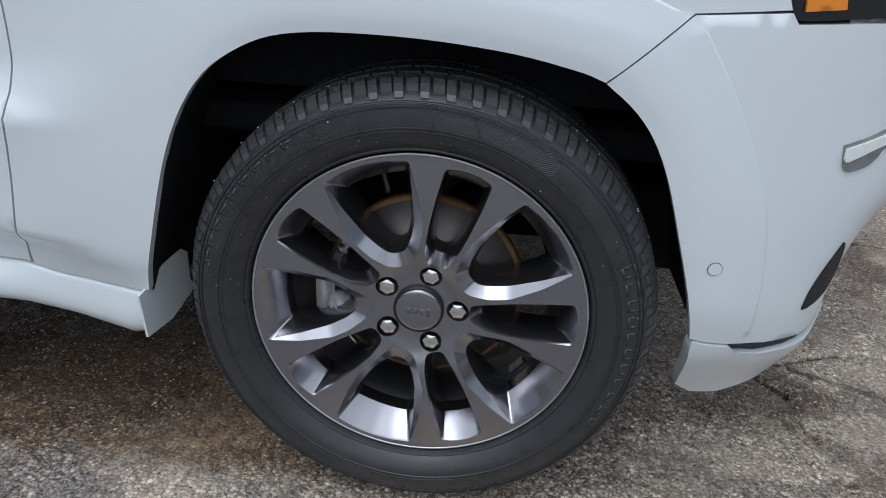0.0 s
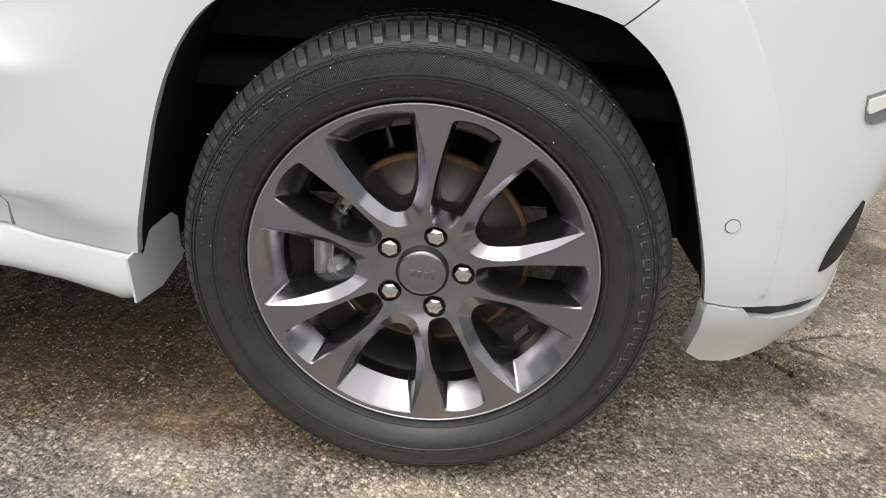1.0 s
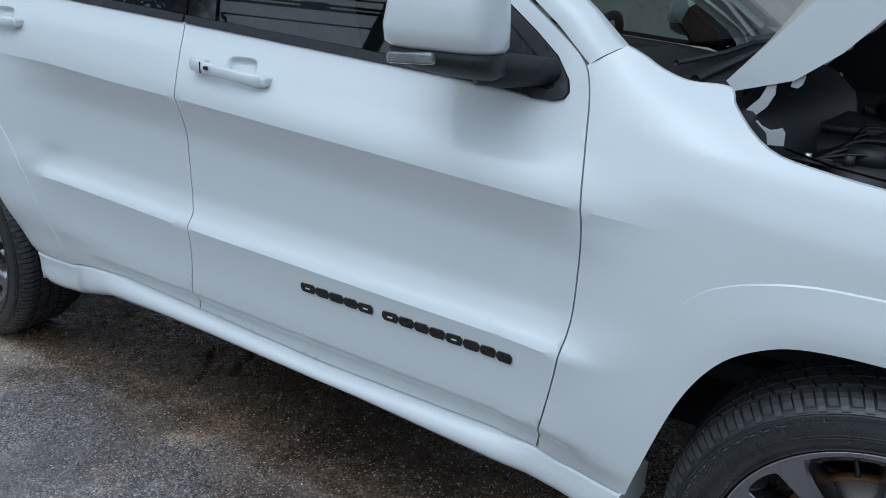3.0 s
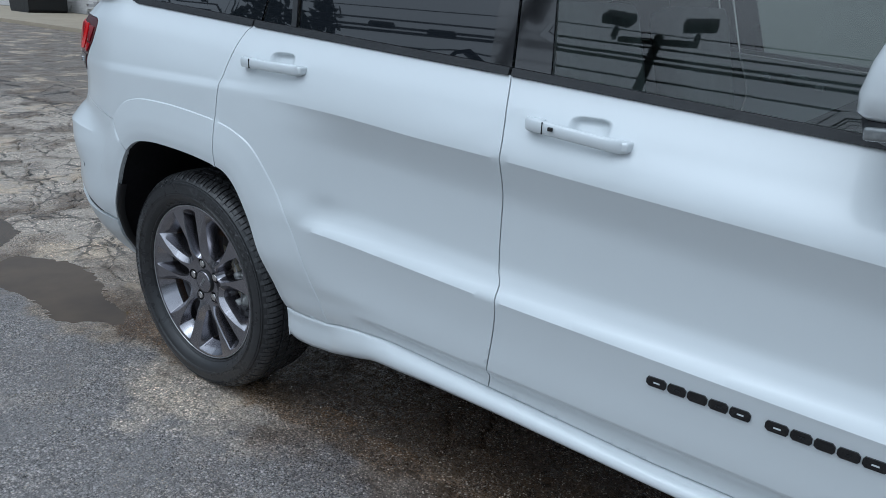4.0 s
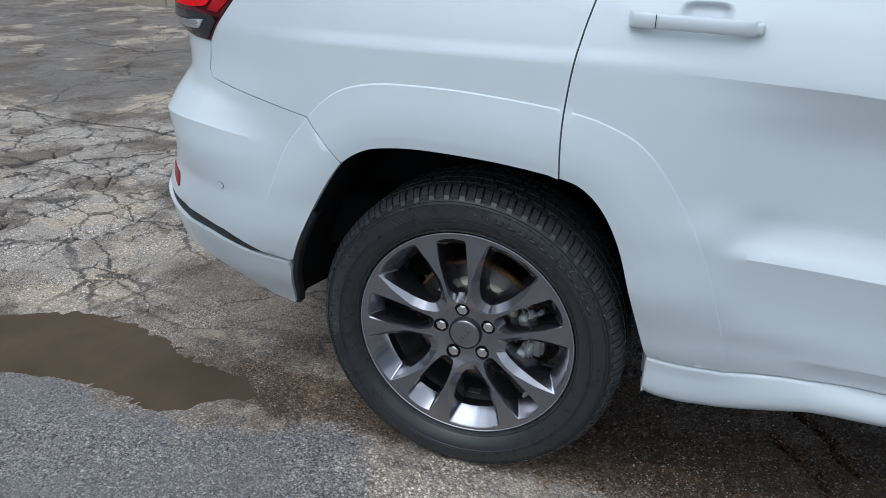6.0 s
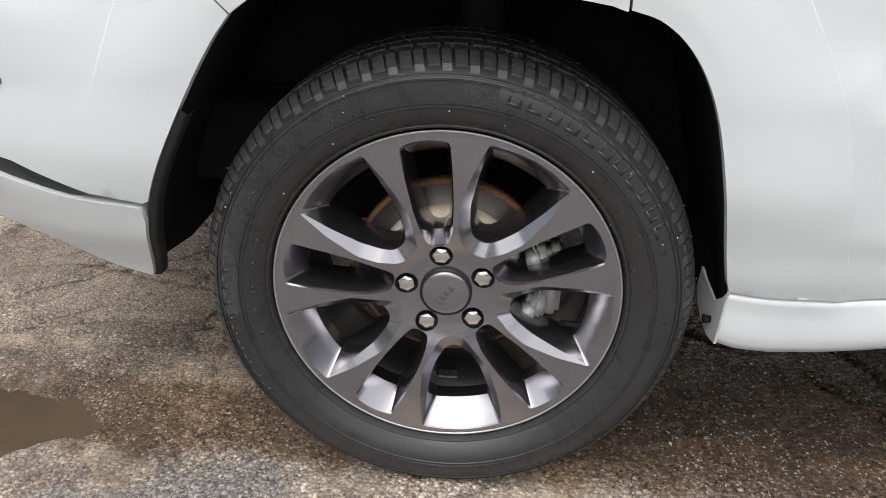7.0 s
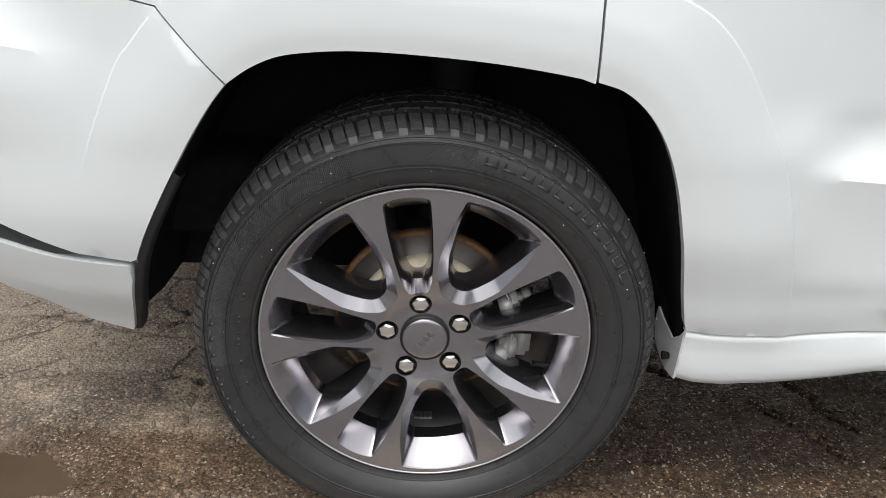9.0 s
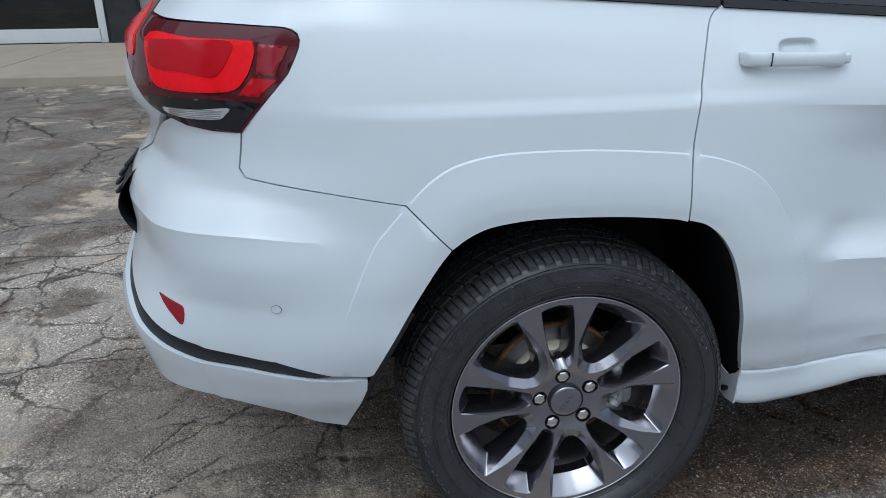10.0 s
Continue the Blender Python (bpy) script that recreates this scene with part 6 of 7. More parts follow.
part("control_box", box(bmesh.new(), (0.13, 0.70, 1.02), (0.24, 0.26, 0.12), 0.02, Matrix.Rotation(0.12, 3, "Z")), PLASTIC, bay, "ribbed black control box")
for i in range(5):
    part("rib", box(bmesh.new(), (0.05 + 0.04 * i, 0.70, 1.084), (0.014, 0.18, 0.016), 0.004, Matrix.Rotation(0.12, 3, "Z")), PLASTIC, bay)
for i, (x0, y0, z0) in enumerate(((-0.25, 0.25, 1.055), (-0.08, 0.24, 1.035), (0.14, 0.25, 1.02), (0.30, 0.26, 1.0))):
    bm = bmesh.new()
    box(bm, (x0, y0, z0), (0.07, 0.035, 0.006), 0.002, Matrix.Rotation(0.3 * i - 0.4, 3, "Z"))
    box(bm, (x0 + 0.02, y0 + 0.02, z0 - 0.02), (0.02, 0.006, 0.05), 0.002)
    part("bracket", bm, DARKMETAL, bay)
    bm = bmesh.new()
    bmesh.ops.create_cone(bm, segments=6, radius1=0.008, radius2=0.007, depth=0.012, cap_ends=True, matrix=Matrix.Translation((x0 - 0.012, y0, z0 + 0.008)))
    part("bolt", bm, BRIGHT, bay)
for k in range(5):
    bm = bmesh.new()
    tube(bm, smooth_line([(-0.30 + 0.03 * k, 0.30 + 0.02 * k, 1.03), (-0.18, 0.30 + 0.05 * k, 1.07 + 0.006 * k), (0.0, 0.34 + 0.05 * k, 1.06), (0.12 + 0.03 * k, 0.30 + 0.04 * k, 1.03), (0.22, 0.28 + 0.03 * k, 0.97)], 5), 0.0045 + 0.001 * (k % 3), 6)
    part("wiring_loom", bm, HOSE, bay)
for i in range(4):
    part("cover_rib", box(bmesh.new(), (0.06 + 0.015 * i, 1.10 + 0.12 * i, 1.062), (0.34, 0.05, 0.018), 0.006), DARKMETAL, bay)
bm = bmesh.new()
box(bm, (-0.10, 1.38, 0.98), (0.5, 0.5, 0.16), 0.05)
box(bm, (0.42, YC, 0.90), (0.08, 1.3, 0.16), 0.03)
part("radiator_shroud", bm, PLASTIC, bay)

# ---------------------------------------------------------------- ground
def vnoise(x, y, seed):
    """Smooth value noise for arrays."""
    xi, yi = np.floor(x), np.floor(y)
    xf, yf = x - xi, y - yi
    u, v = xf * xf * (3 - 2 * xf), yf * yf * (3 - 2 * yf)

    def h(a, b):
        q = np.sin(a * 127.1 + b * 311.7 + seed * 74.7) * 43758.5453
        return q - np.floor(q)
    return (h(xi, yi) * (1 - u) + h(xi + 1, yi) * u) * (1 - v) + (h(xi, yi + 1) * (1 - u) + h(xi + 1, yi + 1) * u) * v


def cells(x, y, seed):
    """Distance to the nearest cell border of a jittered grid."""
    xi, yi = np.floor(x), np.floor(y)
    f1, f2 = np.full(x.shape, 9.0), np.full(x.shape, 9.0)
    for i in (-1, 0, 1):
        for j in (-1, 0, 1):
            a, b = xi + i, yi + j
            q = np.sin(a * 12.9898 + b * 78.233 + seed) * 43758.5453
            w = np.sin(a * 39.346 + b * 11.135 + seed * 2) * 24634.6345
            px, py = a + 0.1 + 0.8 * (q - np.floor(q)), b + 0.1 + 0.8 * (w - np.floor(w))
            d = np.hypot(x - px, y - py)
            f2 = np.where(d < f1, f1, np.minimum(f2, d))
            f1 = np.minimum(f1, d)
    return f2 - f1


PUDDLE = smooth_line([(-4.55, -0.105), (-4.71, 0.09), (-4.64, 0.18), (-4.49, 0.252), (-4.21, 0.245), (-3.92, 0.155), (-3.74, 0.135), (-3.62, 0.11), (-3.53, 0.07), (-3.54, 0.035),
                      (-3.60, 0.0), (-3.69, -0.045), (-3.775, -0.112), (-3.96, -0.115), (-4.25, -0.108), (-4.37, -0.137), (-4.55, -0.105)], 4)
PUDDLE2 = smooth_line([(-5.10, -0.04), (-5.37, 0.13), (-5.47, 0.33), (-5.13, 0.31), (-4.97, 0.15), (-4.87, -0.03), (-5.10, -0.04)], 4)
CRACK_A = [(-12.8, 3.3), (-10.2, 2.68), (-8.4, 2.46), (-7.4, 2.42), (-6.0, 2.40), (-4.4, 2.31), (-2.5, 2.2)]


def crack_near(x, y, line, seed):
    wx = x + 0.09 * (vnoise(x * 4, y * 4, seed) - 0.5)
    wy = y + 0.16 * (vnoise(x * 3, y * 3, seed + 5) - 0.5)
    return dist_line(wx, wy, line)


RUN_CRACKS = [[(-4.75, 0.35), (-4.457, 0.609), (-4.309, 0.825), (-4.048, 0.907), (-3.7, 1.0)], [(-4.35, 0.25), (-4.217, 0.435), (-4.097, 0.659), (-3.957, 0.865), (-3.9, 1.1)], [(-4.15, 0.42), (-4.056, 0.536), (-3.919, 0.72), (-3.778, 0.744), (-3.5, 0.7)],
              [(-3.47, 0.75), (-3.453, 0.541), (-3.441, 0.424), (-3.39, 0.22)], [(-4.6, 1.1), (-4.642, 1.361), (-4.683, 1.621), (-4.732, 1.927), (-4.7, 2.3)],
              [(0.62, 0.62), (0.71, 0.48), (0.76, 0.44)], [(0.83, 0.62), (0.81, 0.49), (0.80, 0.40), (0.80, 0.33), (0.84, 0.22)], [(-2.12, 0.62), (-2.07, 0.54), (-2.02, 0.46), (-1.98, 0.40), (-1.98, 0.34), (-1.90, 0.25)],
              [(-2.36, 0.52), (-2.29, 0.47), (-2.22, 0.42), (-2.16, 0.41), (-2.12, 0.36), (-2.06, 0.29), (-1.95, 0.17)], [(-3.95, 0.33), (-3.86, 0.45), (-3.78, 0.56), (-3.70, 0.63), (-3.61, 0.70), (-3.5, 0.85)], [(1.0, 0.89), (1.05, 0.879), (1.171, 0.856), (1.5, 0.9)],
              [(-4.6, 0.5), (-4.2, 0.62), (-3.95, 0.66), (-3.6, 0.60), (-3.1, 0.62)], [(-4.6, 0.42), (-4.25, 0.34), (-3.95, 0.42), (-3.6, 0.45), (-3.2, 0.42)],
              [(0.75, 0.55), (1.0, 0.58), (1.4, 0.5), (1.9, 0.56)], [(-5.5, 0.30), (-5.45, 0.55), (-5.6, 0.8), (-5.3, 1.2)]]


def ground_height(x, y):
    z = 0.006 * (vnoise(x * 1.3, y * 1.3, 3) - 0.5) + 0.004 * (vnoise(x * 7, y * 7, 9) - 0.5) + 0.0035 * (vnoise(x * 31, y * 31, 4) - 0.5) + 0.003 * (vnoise(x * 70, y * 70, 6) - 0.5)
    near = (np.abs(x) < 14) & (np.abs(y) < 9)
    wx = x + 0.10 * (vnoise(x * 5, y * 5, 21) - 0.5) + 0.05 * (vnoise(x * 14, y * 14, 23) - 0.5)
    wy = y + 0.10 * (vnoise(x * 5, y * 5, 22) - 0.5) + 0.05 * (vnoise(x * 14, y * 14, 24) - 0.5)
    alligator = ss(-4.4, -4.9, x + 0.5 * (y - 0.6)) * ss(0.25, 0.6, y + 0.25 * (vnoise(x * 1.5, y * 1.5, 40) - 0.5)) * ss(2.9, 2.2, y)
    sparse = ss(0.2, 0.5, y) * 0.5
    c1 = cells(wx * 2.6, wy * 3.6, 3.0)
    c2 = cells(wx * 1.0, wy * 1.3, 8.0)
    gate = ss(0.25, 0.45, vnoise(x * 2.1, y * 2.1, 60))
    z = z - near * (0.022 * alligator * gate * ss(0.06, 0.012, c1) + 0.012 * np.maximum(alligator, 0.4 * sparse * ss(0.5, 0.7, vnoise(x * 0.7, y * 0.7, 33))) * ss(0.035, 0.008, c2))
    z = z - 0.020 * ss(0.034, 0.008, crack_near(x, y, CRACK_A, 2)) * (np.abs(x) < 16)
    for i, ln in enumerate(RUN_CRACKS):
        z = z - 0.013 * ss(0.012, 0.004, crack_near(x, y, ln, 11 + i)) * near * ss(0.15, 0.4, vnoise(x * 6, y * 6, 80 + i))
    for poly in (PUDDLE, PUDDLE2):
        d = dist_line(x, y, poly)
        ins = inside(x, y, poly)
        sd = np.where(ins, d, -d) + 0.05 * (vnoise(x * 9, y * 9, 50) - 0.5) * ss(0.3, 0.1, d)
        z = z - 0.014 * ss(-0.06, 0.08, sd)
    for wx_ in (0.0, WB):
        z = z + 0.007 * np.exp(-(((x - wx_) / 0.12) ** 2 + ((y - 0.1) / 0.16) ** 2))
    return z


def axis(fine0, fine1, step, far0, far1):
    mid = np.arange(fine0, fine1, step)
    lo, hi, d = [], [], step
    p = fine0
    while p > far0:
        d *= 1.22
        p -= d
        lo.append(p)
    p, d = mid[-1], step
    while p < far1:
        d *= 1.22
        p += d
        hi.append(p)
    return np.concatenate([lo[::-1], mid, hi])


gx = axis(-9.0, 1.4, 0.0125, -600, 600)
gy = axis(-0.7, 2.6, 0.0125, -600, 600)
X, Y = np.meshgrid(gx, gy, indexing="ij")
Z = ground_height(X.ravel(), Y.ravel()).reshape(X.shape)
flat = ss(20, 12, np.hypot(X + 2, Y))
Z = Z * flat
me = bpy.data.meshes.new("ground")
nv = X.size
nxg, nyg = X.shape
co = np.stack([X, Y, Z], -1).reshape(-1, 3).astype(np.float32)
idx = np.arange(nv).reshape(nxg, nyg)
quads = np.stack([idx[:-1, :-1], idx[1:, :-1], idx[1:, 1:], idx[:-1, 1:]], -1).reshape(-1, 4)
me.vertices.add(nv)
me.vertices.foreach_set("co", co.ravel())
me.loops.add(quads.size)
me.loops.foreach_set("vertex_index", quads.ravel().astype(np.int32))
me.polygons.add(len(quads))
me.polygons.foreach_set("loop_start", np.arange(0, quads.size, 4, dtype=np.int32))
me.polygons.foreach_set("loop_total", np.full(len(quads), 4, dtype=np.int32))
me.update(calc_edges=True)
me.validate()
me.shade_smooth()


def asphalt():
    m = bpy.data.materials.new("worn_asphalt")
    m.use_nodes = True
    n, l = m.node_tree.nodes, m.node_tree.links
    p = n["Principled BSDF"]
    geo = n.new("ShaderNodeNewGeometry")

    def tex(scale, detail=6, rough=0.55, kind="ShaderNodeTexNoise", shift=0.0):
        t = n.new(kind)
        t.inputs["Scale"].default_value = scale
        if kind == "ShaderNodeTexNoise":
            t.inputs["Detail"].default_value = detail
            t.inputs["Roughness"].default_value = rough
        if shift:
            mv = n.new("ShaderNodeVectorMath")
            mv.inputs[1].default_value = (shift, shift * 1.7, 0.0)
            l.new(geo.outputs["Position"], mv.inputs[0])
            l.new(mv.outputs[0], t.inputs["Vector"])
        else:
            l.new(geo.outputs["Position"], t.inputs["Vector"])
        return t

    def ramp(src, a, b, ca, cb):
        r = n.new("ShaderNodeValToRGB")
        r.color_ramp.elements[0].position, r.color_ramp.elements[1].position = a, b
        r.color_ramp.elements[0].color, r.color_ramp.elements[1].color = (*ca, 1), (*cb, 1)
        l.new(src, r.inputs[0])
        return r.outputs["Color"]

    def mix(fac, a, b, mode="MIX"):
        x = n.new("ShaderNodeMix")
        x.data_type, x.blend_type = "RGBA", mode
        if isinstance(fac, float):
            x.inputs[0].default_value = fac
        else:
            l.new(fac, x.inputs[0])
        for sock, val in ((x.inputs[6], a), (x.inputs[7], b)):
            if isinstance(val, tuple):
                sock.default_value = (*val, 1)
            else:
                l.new(val, sock)
        return x.outputs[2]

    stones = tex(118, kind="ShaderNodeTexVoronoi")
    stones2 = tex(250, kind="ShaderNodeTexVoronoi")
    fine = tex(480, 3)
    speck = tex(70, 5, 0.7)
    big = tex(0.5, 4)
    mid = tex(2.4, 7, 0.62)
    patch = tex(1.35, 7, 0.66)
    blot = tex(6.5, 5, 0.6)
    warpn = tex(7.0, 4, 0.6)
    wear = tex(3.1, 5, 0.6, shift=3.1)
    mud_n = tex(1.9, 6, 0.6, shift=7.3)
    sep = n.new("ShaderNodeSeparateXYZ")
    l.new(geo.outputs["Position"], sep.inputs[0])
    def band(src, a, b, lo=0.0, hi=1.0):
        q = n.new("ShaderNodeMapRange")
        q.interpolation_type = "SMOOTHSTEP"
        q.inputs[1].default_value, q.inputs[2].default_value = a, b
        q.inputs[3].default_value, q.inputs[4].default_value = lo, hi
        l.new(src, q.inputs[0])
        return q.outputs[0]

    def calc(op, a, b):
        q = n.new("ShaderNodeMath")
        q.operation = op
        for sock, val in ((q.inputs[0], a), (q.inputs[1], b)):
            if isinstance(val, float):
                sock.default_value = val
            else:
                l.new(val, sock)
        return q.outputs[0]

    # grey aggregate, a paler worn field behind the car, a darker wet strip along the walkway
    wob = calc("MULTIPLY", calc("SUBTRACT", mid.outputs["Fac"], 0.5), 1.3)
    xx, yy = calc("ADD", sep.outputs["X"], wob), calc("ADD", sep.outputs["Y"], wob)
    base = ramp(big.outputs["Fac"], 0.38, 0.62, (0.27, 0.238, 0.200), (0.37, 0.322, 0.268))
    base = mix(band(yy, -0.02, -0.2), base, (0.235, 0.229, 0.230))
    worn = calc("MULTIPLY", calc("MULTIPLY", band(yy, 0.18, 0.42), band(yy, 2.75, 2.45)), band(calc("ADD", xx, calc("MULTIPLY", sep.outputs["Y"], -0.2)), -3.9, -4.7))
    base = mix(calc("MULTIPLY", worn, band(mid.outputs["Fac"], 0.36, 0.52, 0.25, 1.0)), base, (0.49, 0.45, 0.395))
    base = mix(calc("MULTIPLY", band(yy, 2.4, 2.7), 0.6), base, (0.15, 0.14, 0.13))
    # tan silt in shallow blots, ragged at the edges
    near_car = band(yy, -0.26, -0.06)
    silt = calc("MULTIPLY", calc("MULTIPLY", band(patch.outputs["Fac"], 0.53, 0.585), band(blot.outputs["Fac"], 0.34, 0.5)), calc("ADD", 0.12, calc("MULTIPLY", near_car, 0.88)))
    base = mix(calc("MULTIPLY", silt, 0.85), base, (0.62, 0.53, 0.41))
    mud = calc("MULTIPLY", band(mud_n.outputs["Fac"], 0.50, 0.60), calc("ADD", 0.1, calc("MULTIPLY", near_car, 0.9)))
    base = mix(calc("MULTIPLY", mud, 0.8), base, (0.135, 0.104, 0.078))
    # silt washed out beside the wheels
    dust = calc("MULTIPLY", calc("MULTIPLY", band(yy, -0.40, -0.22), band(yy, 0.12, -0.02)), band(blot.outputs["Fac"], 0.40, 0.54))
    dust = calc("MULTIPLY", dust, calc("MULTIPLY", band(sep.outputs["X"], -3.5, -2.9), band(sep.outputs["X"], 2.2, 1.4)))
    dust = calc("MULTIPLY", dust, calc("SUBTRACT", 1.0, calc("MULTIPLY", band(sep.outputs["X"], -2.5, -2.2), band(sep.outputs["X"], -0.7, -0.95))))
    base = mix(calc("MULTIPLY", dust, 0.5), base, (0.56, 0.50, 0.42))
    # dried silt where water stood
    for cx, cy, rx, ry in ((0.66, 0.22, 0.22, 0.10), (0.92, 0.32, 0.16, 0.08), (-0.40, -0.07, 0.11, 0.05), (-2.95, -0.17, 0.26, 0.07), (-2.12, 0.30, 0.16, 0.07), (-3.75, 0.52, 0.30, 0.12), (-4.45, 0.85, 0.25, 0.14), (1.1, 0.6, 0.3, 0.14)):
        mv = n.new("ShaderNodeVectorMath")
        mv.operation = "MULTIPLY_ADD"
        mv.inputs[1].default_value = (1 / rx, 1 / ry, 0.0)
        mv.inputs[2].default_value = (-cx / rx, -cy / ry, 0.0)
        l.new(geo.outputs["Position"], mv.inputs[0])
        ln = n.new("ShaderNodeVectorMath")
        ln.operation = "LENGTH"
        l.new(mv.outputs[0], ln.inputs[0])
        dd = calc("ADD", ln.outputs["Value"], calc("MULTIPLY", calc("SUBTRACT", blot.outputs["Fac"], 0.5), 2.6))
        base = mix(calc("MULTIPLY", band(dd, 1.1, 0.7), 0.6), base, (0.58, 0.515, 0.425))
    # a darker stretch beside the doors
    darkish = calc("MULTIPLY", calc("MULTIPLY", band(yy, -0.46, -0.14), band(xx, -2.75, -2.35)), band(xx, -0.45, -0.85))
    base = mix(calc("MULTIPLY", darkish, 0.85), base, mix(1.0, base, (0.56, 0.54, 0.55), "MULTIPLY"))
    # wet muddy run-off along the car
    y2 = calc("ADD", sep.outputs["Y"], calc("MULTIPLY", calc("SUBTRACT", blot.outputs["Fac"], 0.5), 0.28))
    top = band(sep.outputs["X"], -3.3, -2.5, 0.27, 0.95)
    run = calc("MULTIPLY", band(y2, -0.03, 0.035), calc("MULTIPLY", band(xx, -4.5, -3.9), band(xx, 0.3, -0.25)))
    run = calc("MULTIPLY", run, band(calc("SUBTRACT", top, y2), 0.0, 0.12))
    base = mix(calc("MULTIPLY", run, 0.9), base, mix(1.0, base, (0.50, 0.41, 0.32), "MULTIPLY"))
    # wet ground under the car, its shade and dark mirroring painted near-black
    under_dark = calc("MULTIPLY", calc("MULTIPLY", band(y2, 0.02, 0.20), band(xx, -3.0, -2.7)), band(xx, -0.30, -0.6))
    under_dark = calc("MULTIPLY", under_dark, band(y2, 1.6, 1.2))
    base = mix(calc("MULTIPLY", under_dark, 0.70), base, (0.032, 0.023, 0.017))
    # a film of brown mud behind the rear wheel
    film = calc("MULTIPLY", calc("MULTIPLY", band(yy, 0.22, 0.40), band(yy, 1.5, 1.0)), calc("MULTIPLY", band(xx, -4.6, -3.9), band(xx, -2.6, -3.0)))
    base = mix(calc("MULTIPLY", film, band(mud_n.outputs["Fac"], 0.36, 0.56, 0.35, 0.85)), base, (0.150, 0.118, 0.090))
    # brown mud left at the puddle's end and in small hollows along the wheels
    hollow = None
    for cx, cy, rx, ry in ((-3.48, 0.10, 0.25, 0.11), (-2.38, 0.13, 0.10, 0.035), (-2.12, 0.11, 0.14, 0.025), (-0.66, 0.26, 0.28, 0.08)):
        mv = n.new("ShaderNodeVectorMath")
        mv.operation = "MULTIPLY_ADD"
        mv.inputs[1].default_value = (1 / rx, 1 / ry, 0.0)
        mv.inputs[2].default_value = (-cx / rx, -cy / ry, 0.0)
        l.new(geo.outputs["Position"], mv.inputs[0])
        ln = n.new("ShaderNodeVectorMath")
        ln.operation = "LENGTH"
        l.new(mv.outputs[0], ln.inputs[0])
        f_ = band(calc("ADD", ln.outputs["Value"], calc("MULTIPLY", calc("SUBTRACT", blot.outputs["Fac"], 0.5), 1.6)), 1.15, 0.75)
        hollow = f_ if hollow is None else calc("MAXIMUM", hollow, f_)
    base = mix(calc("MULTIPLY", hollow, 0.55), base, (0.135, 0.088, 0.052))
    st = n.new("ShaderNodeSeparateColor")
    l.new(stones.outputs["Color"], st.inputs[0])
    st2 = n.new("ShaderNodeSeparateColor")
    l.new(stones2.outputs["Color"], st2.inputs[0])

    def scaled(col, fac):
        q = n.new("ShaderNodeVectorMath")
        q.operation = "SCALE"
        l.new(col, q.inputs[0])
        l.new(fac, q.inputs["Scale"])
        return q.outputs[0]

    # aggregate shows through where the binder has worn away: each stone has its own tone, with dark binder between
    bare = band(wear.outputs["Fac"], 0.36, 0.56, 0.35, 1.0)
    bare = calc("MULTIPLY", bare, calc("SUBTRACT", 1.0, calc("ADD", calc("MULTIPLY", silt, 0.45), calc("MULTIPLY", film, 0.4))))

    def tones(src, knots):
        r = n.new("ShaderNodeValToRGB")
        els = r.color_ramp.elements
        for i, (pos, v) in enumerate(knots):
            e = els[0] if i == 0 else (els[1] if i == len(knots) - 1 else els.new(pos))
            e.position, e.color = pos, (v / 3, v / 3, v / 3, 1)
        l.new(src, r.inputs[0])
        return calc("MULTIPLY", r.outputs["Color"], 3.0)

    stone_f = calc("MULTIPLY", tones(st.outputs[0], ((0.0, 0.48), (0.45, 0.88), (0.8, 1.35), (1.0, 2.3))), band(stones.outputs["Distance"], 0.34, 0.70, 1.14, 0.42))
    stone_g = calc("MULTIPLY", tones(st2.outputs[0], ((0.0, 0.55), (0.5, 0.92), (0.85, 1.3), (1.0, 2.2))), band(stones2.outputs["Distance"], 0.34, 0.70, 1.12, 0.5))
    pick = band(speck.outputs["Fac"], 0.44, 0.54)
    stone_f = calc("ADD", calc("MULTIPLY", stone_f, pick), calc("MULTIPLY", stone_g, calc("SUBTRACT", 1.0, pick)))
    base = scaled(base, calc("ADD", 1.0, calc("MULTIPLY", calc("SUBTRACT", stone_f, 1.0), bare)))
    base = scaled(base, band(speck.outputs["Fac"], 0.3, 0.7, 0.78, 1.22))
    base = mix(ramp(st2.outputs[1], 0.945, 0.965, (0, 0, 0), (0.8, 0.8, 0.8)), base, (0.52, 0.47, 0.40))
    # hairline cracks of the worn field, filled with dirt
    wv = n.new("ShaderNodeVectorMath")
    wv.operation = "MULTIPLY_ADD"
    wv.inputs[1].default_value = (0.16, 0.16, 0.0)
    l.new(warpn.outputs["Color"], wv.inputs[0])
    l.new(geo.outputs["Position"], wv.inputs[2])
    for sc_, wd_, amt in ((3.6, 0.035, 0.75), (1.3, 0.012, 0.8)):
        hair = n.new("ShaderNodeTexVoronoi")
        hair.feature = "DISTANCE_TO_EDGE"
        hair.inputs["Scale"].default_value = sc_
        l.new(wv.outputs[0], hair.inputs["Vector"])
        zone = calc("MULTIPLY", worn, band(wear.outputs["Fac"], 0.38, 0.5)) if sc_ > 2 else band(yy, 0.25, 0.6)
        line = calc("MULTIPLY", band(hair.outputs["Distance"], wd_, wd_ * 0.25), zone)
        base = scaled(base, calc("SUBTRACT", 1.0, calc("MULTIPLY", line, amt)))
    # darker in the cracks and low spots
    base = scaled(base, band(sep.outputs["Z"], -0.0145, -0.0085, 0.24, 1.0))
    base = mix(1.0, base, (0.90, 0.85, 0.81), "MULTIPLY")
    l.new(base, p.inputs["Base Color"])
    dry = calc("ADD", band(mid.outputs["Fac"], 0.38, 0.64, 0.30, 0.72), calc("MULTIPLY", calc("SUBTRACT", st2.outputs[0], 0.5), 0.35))
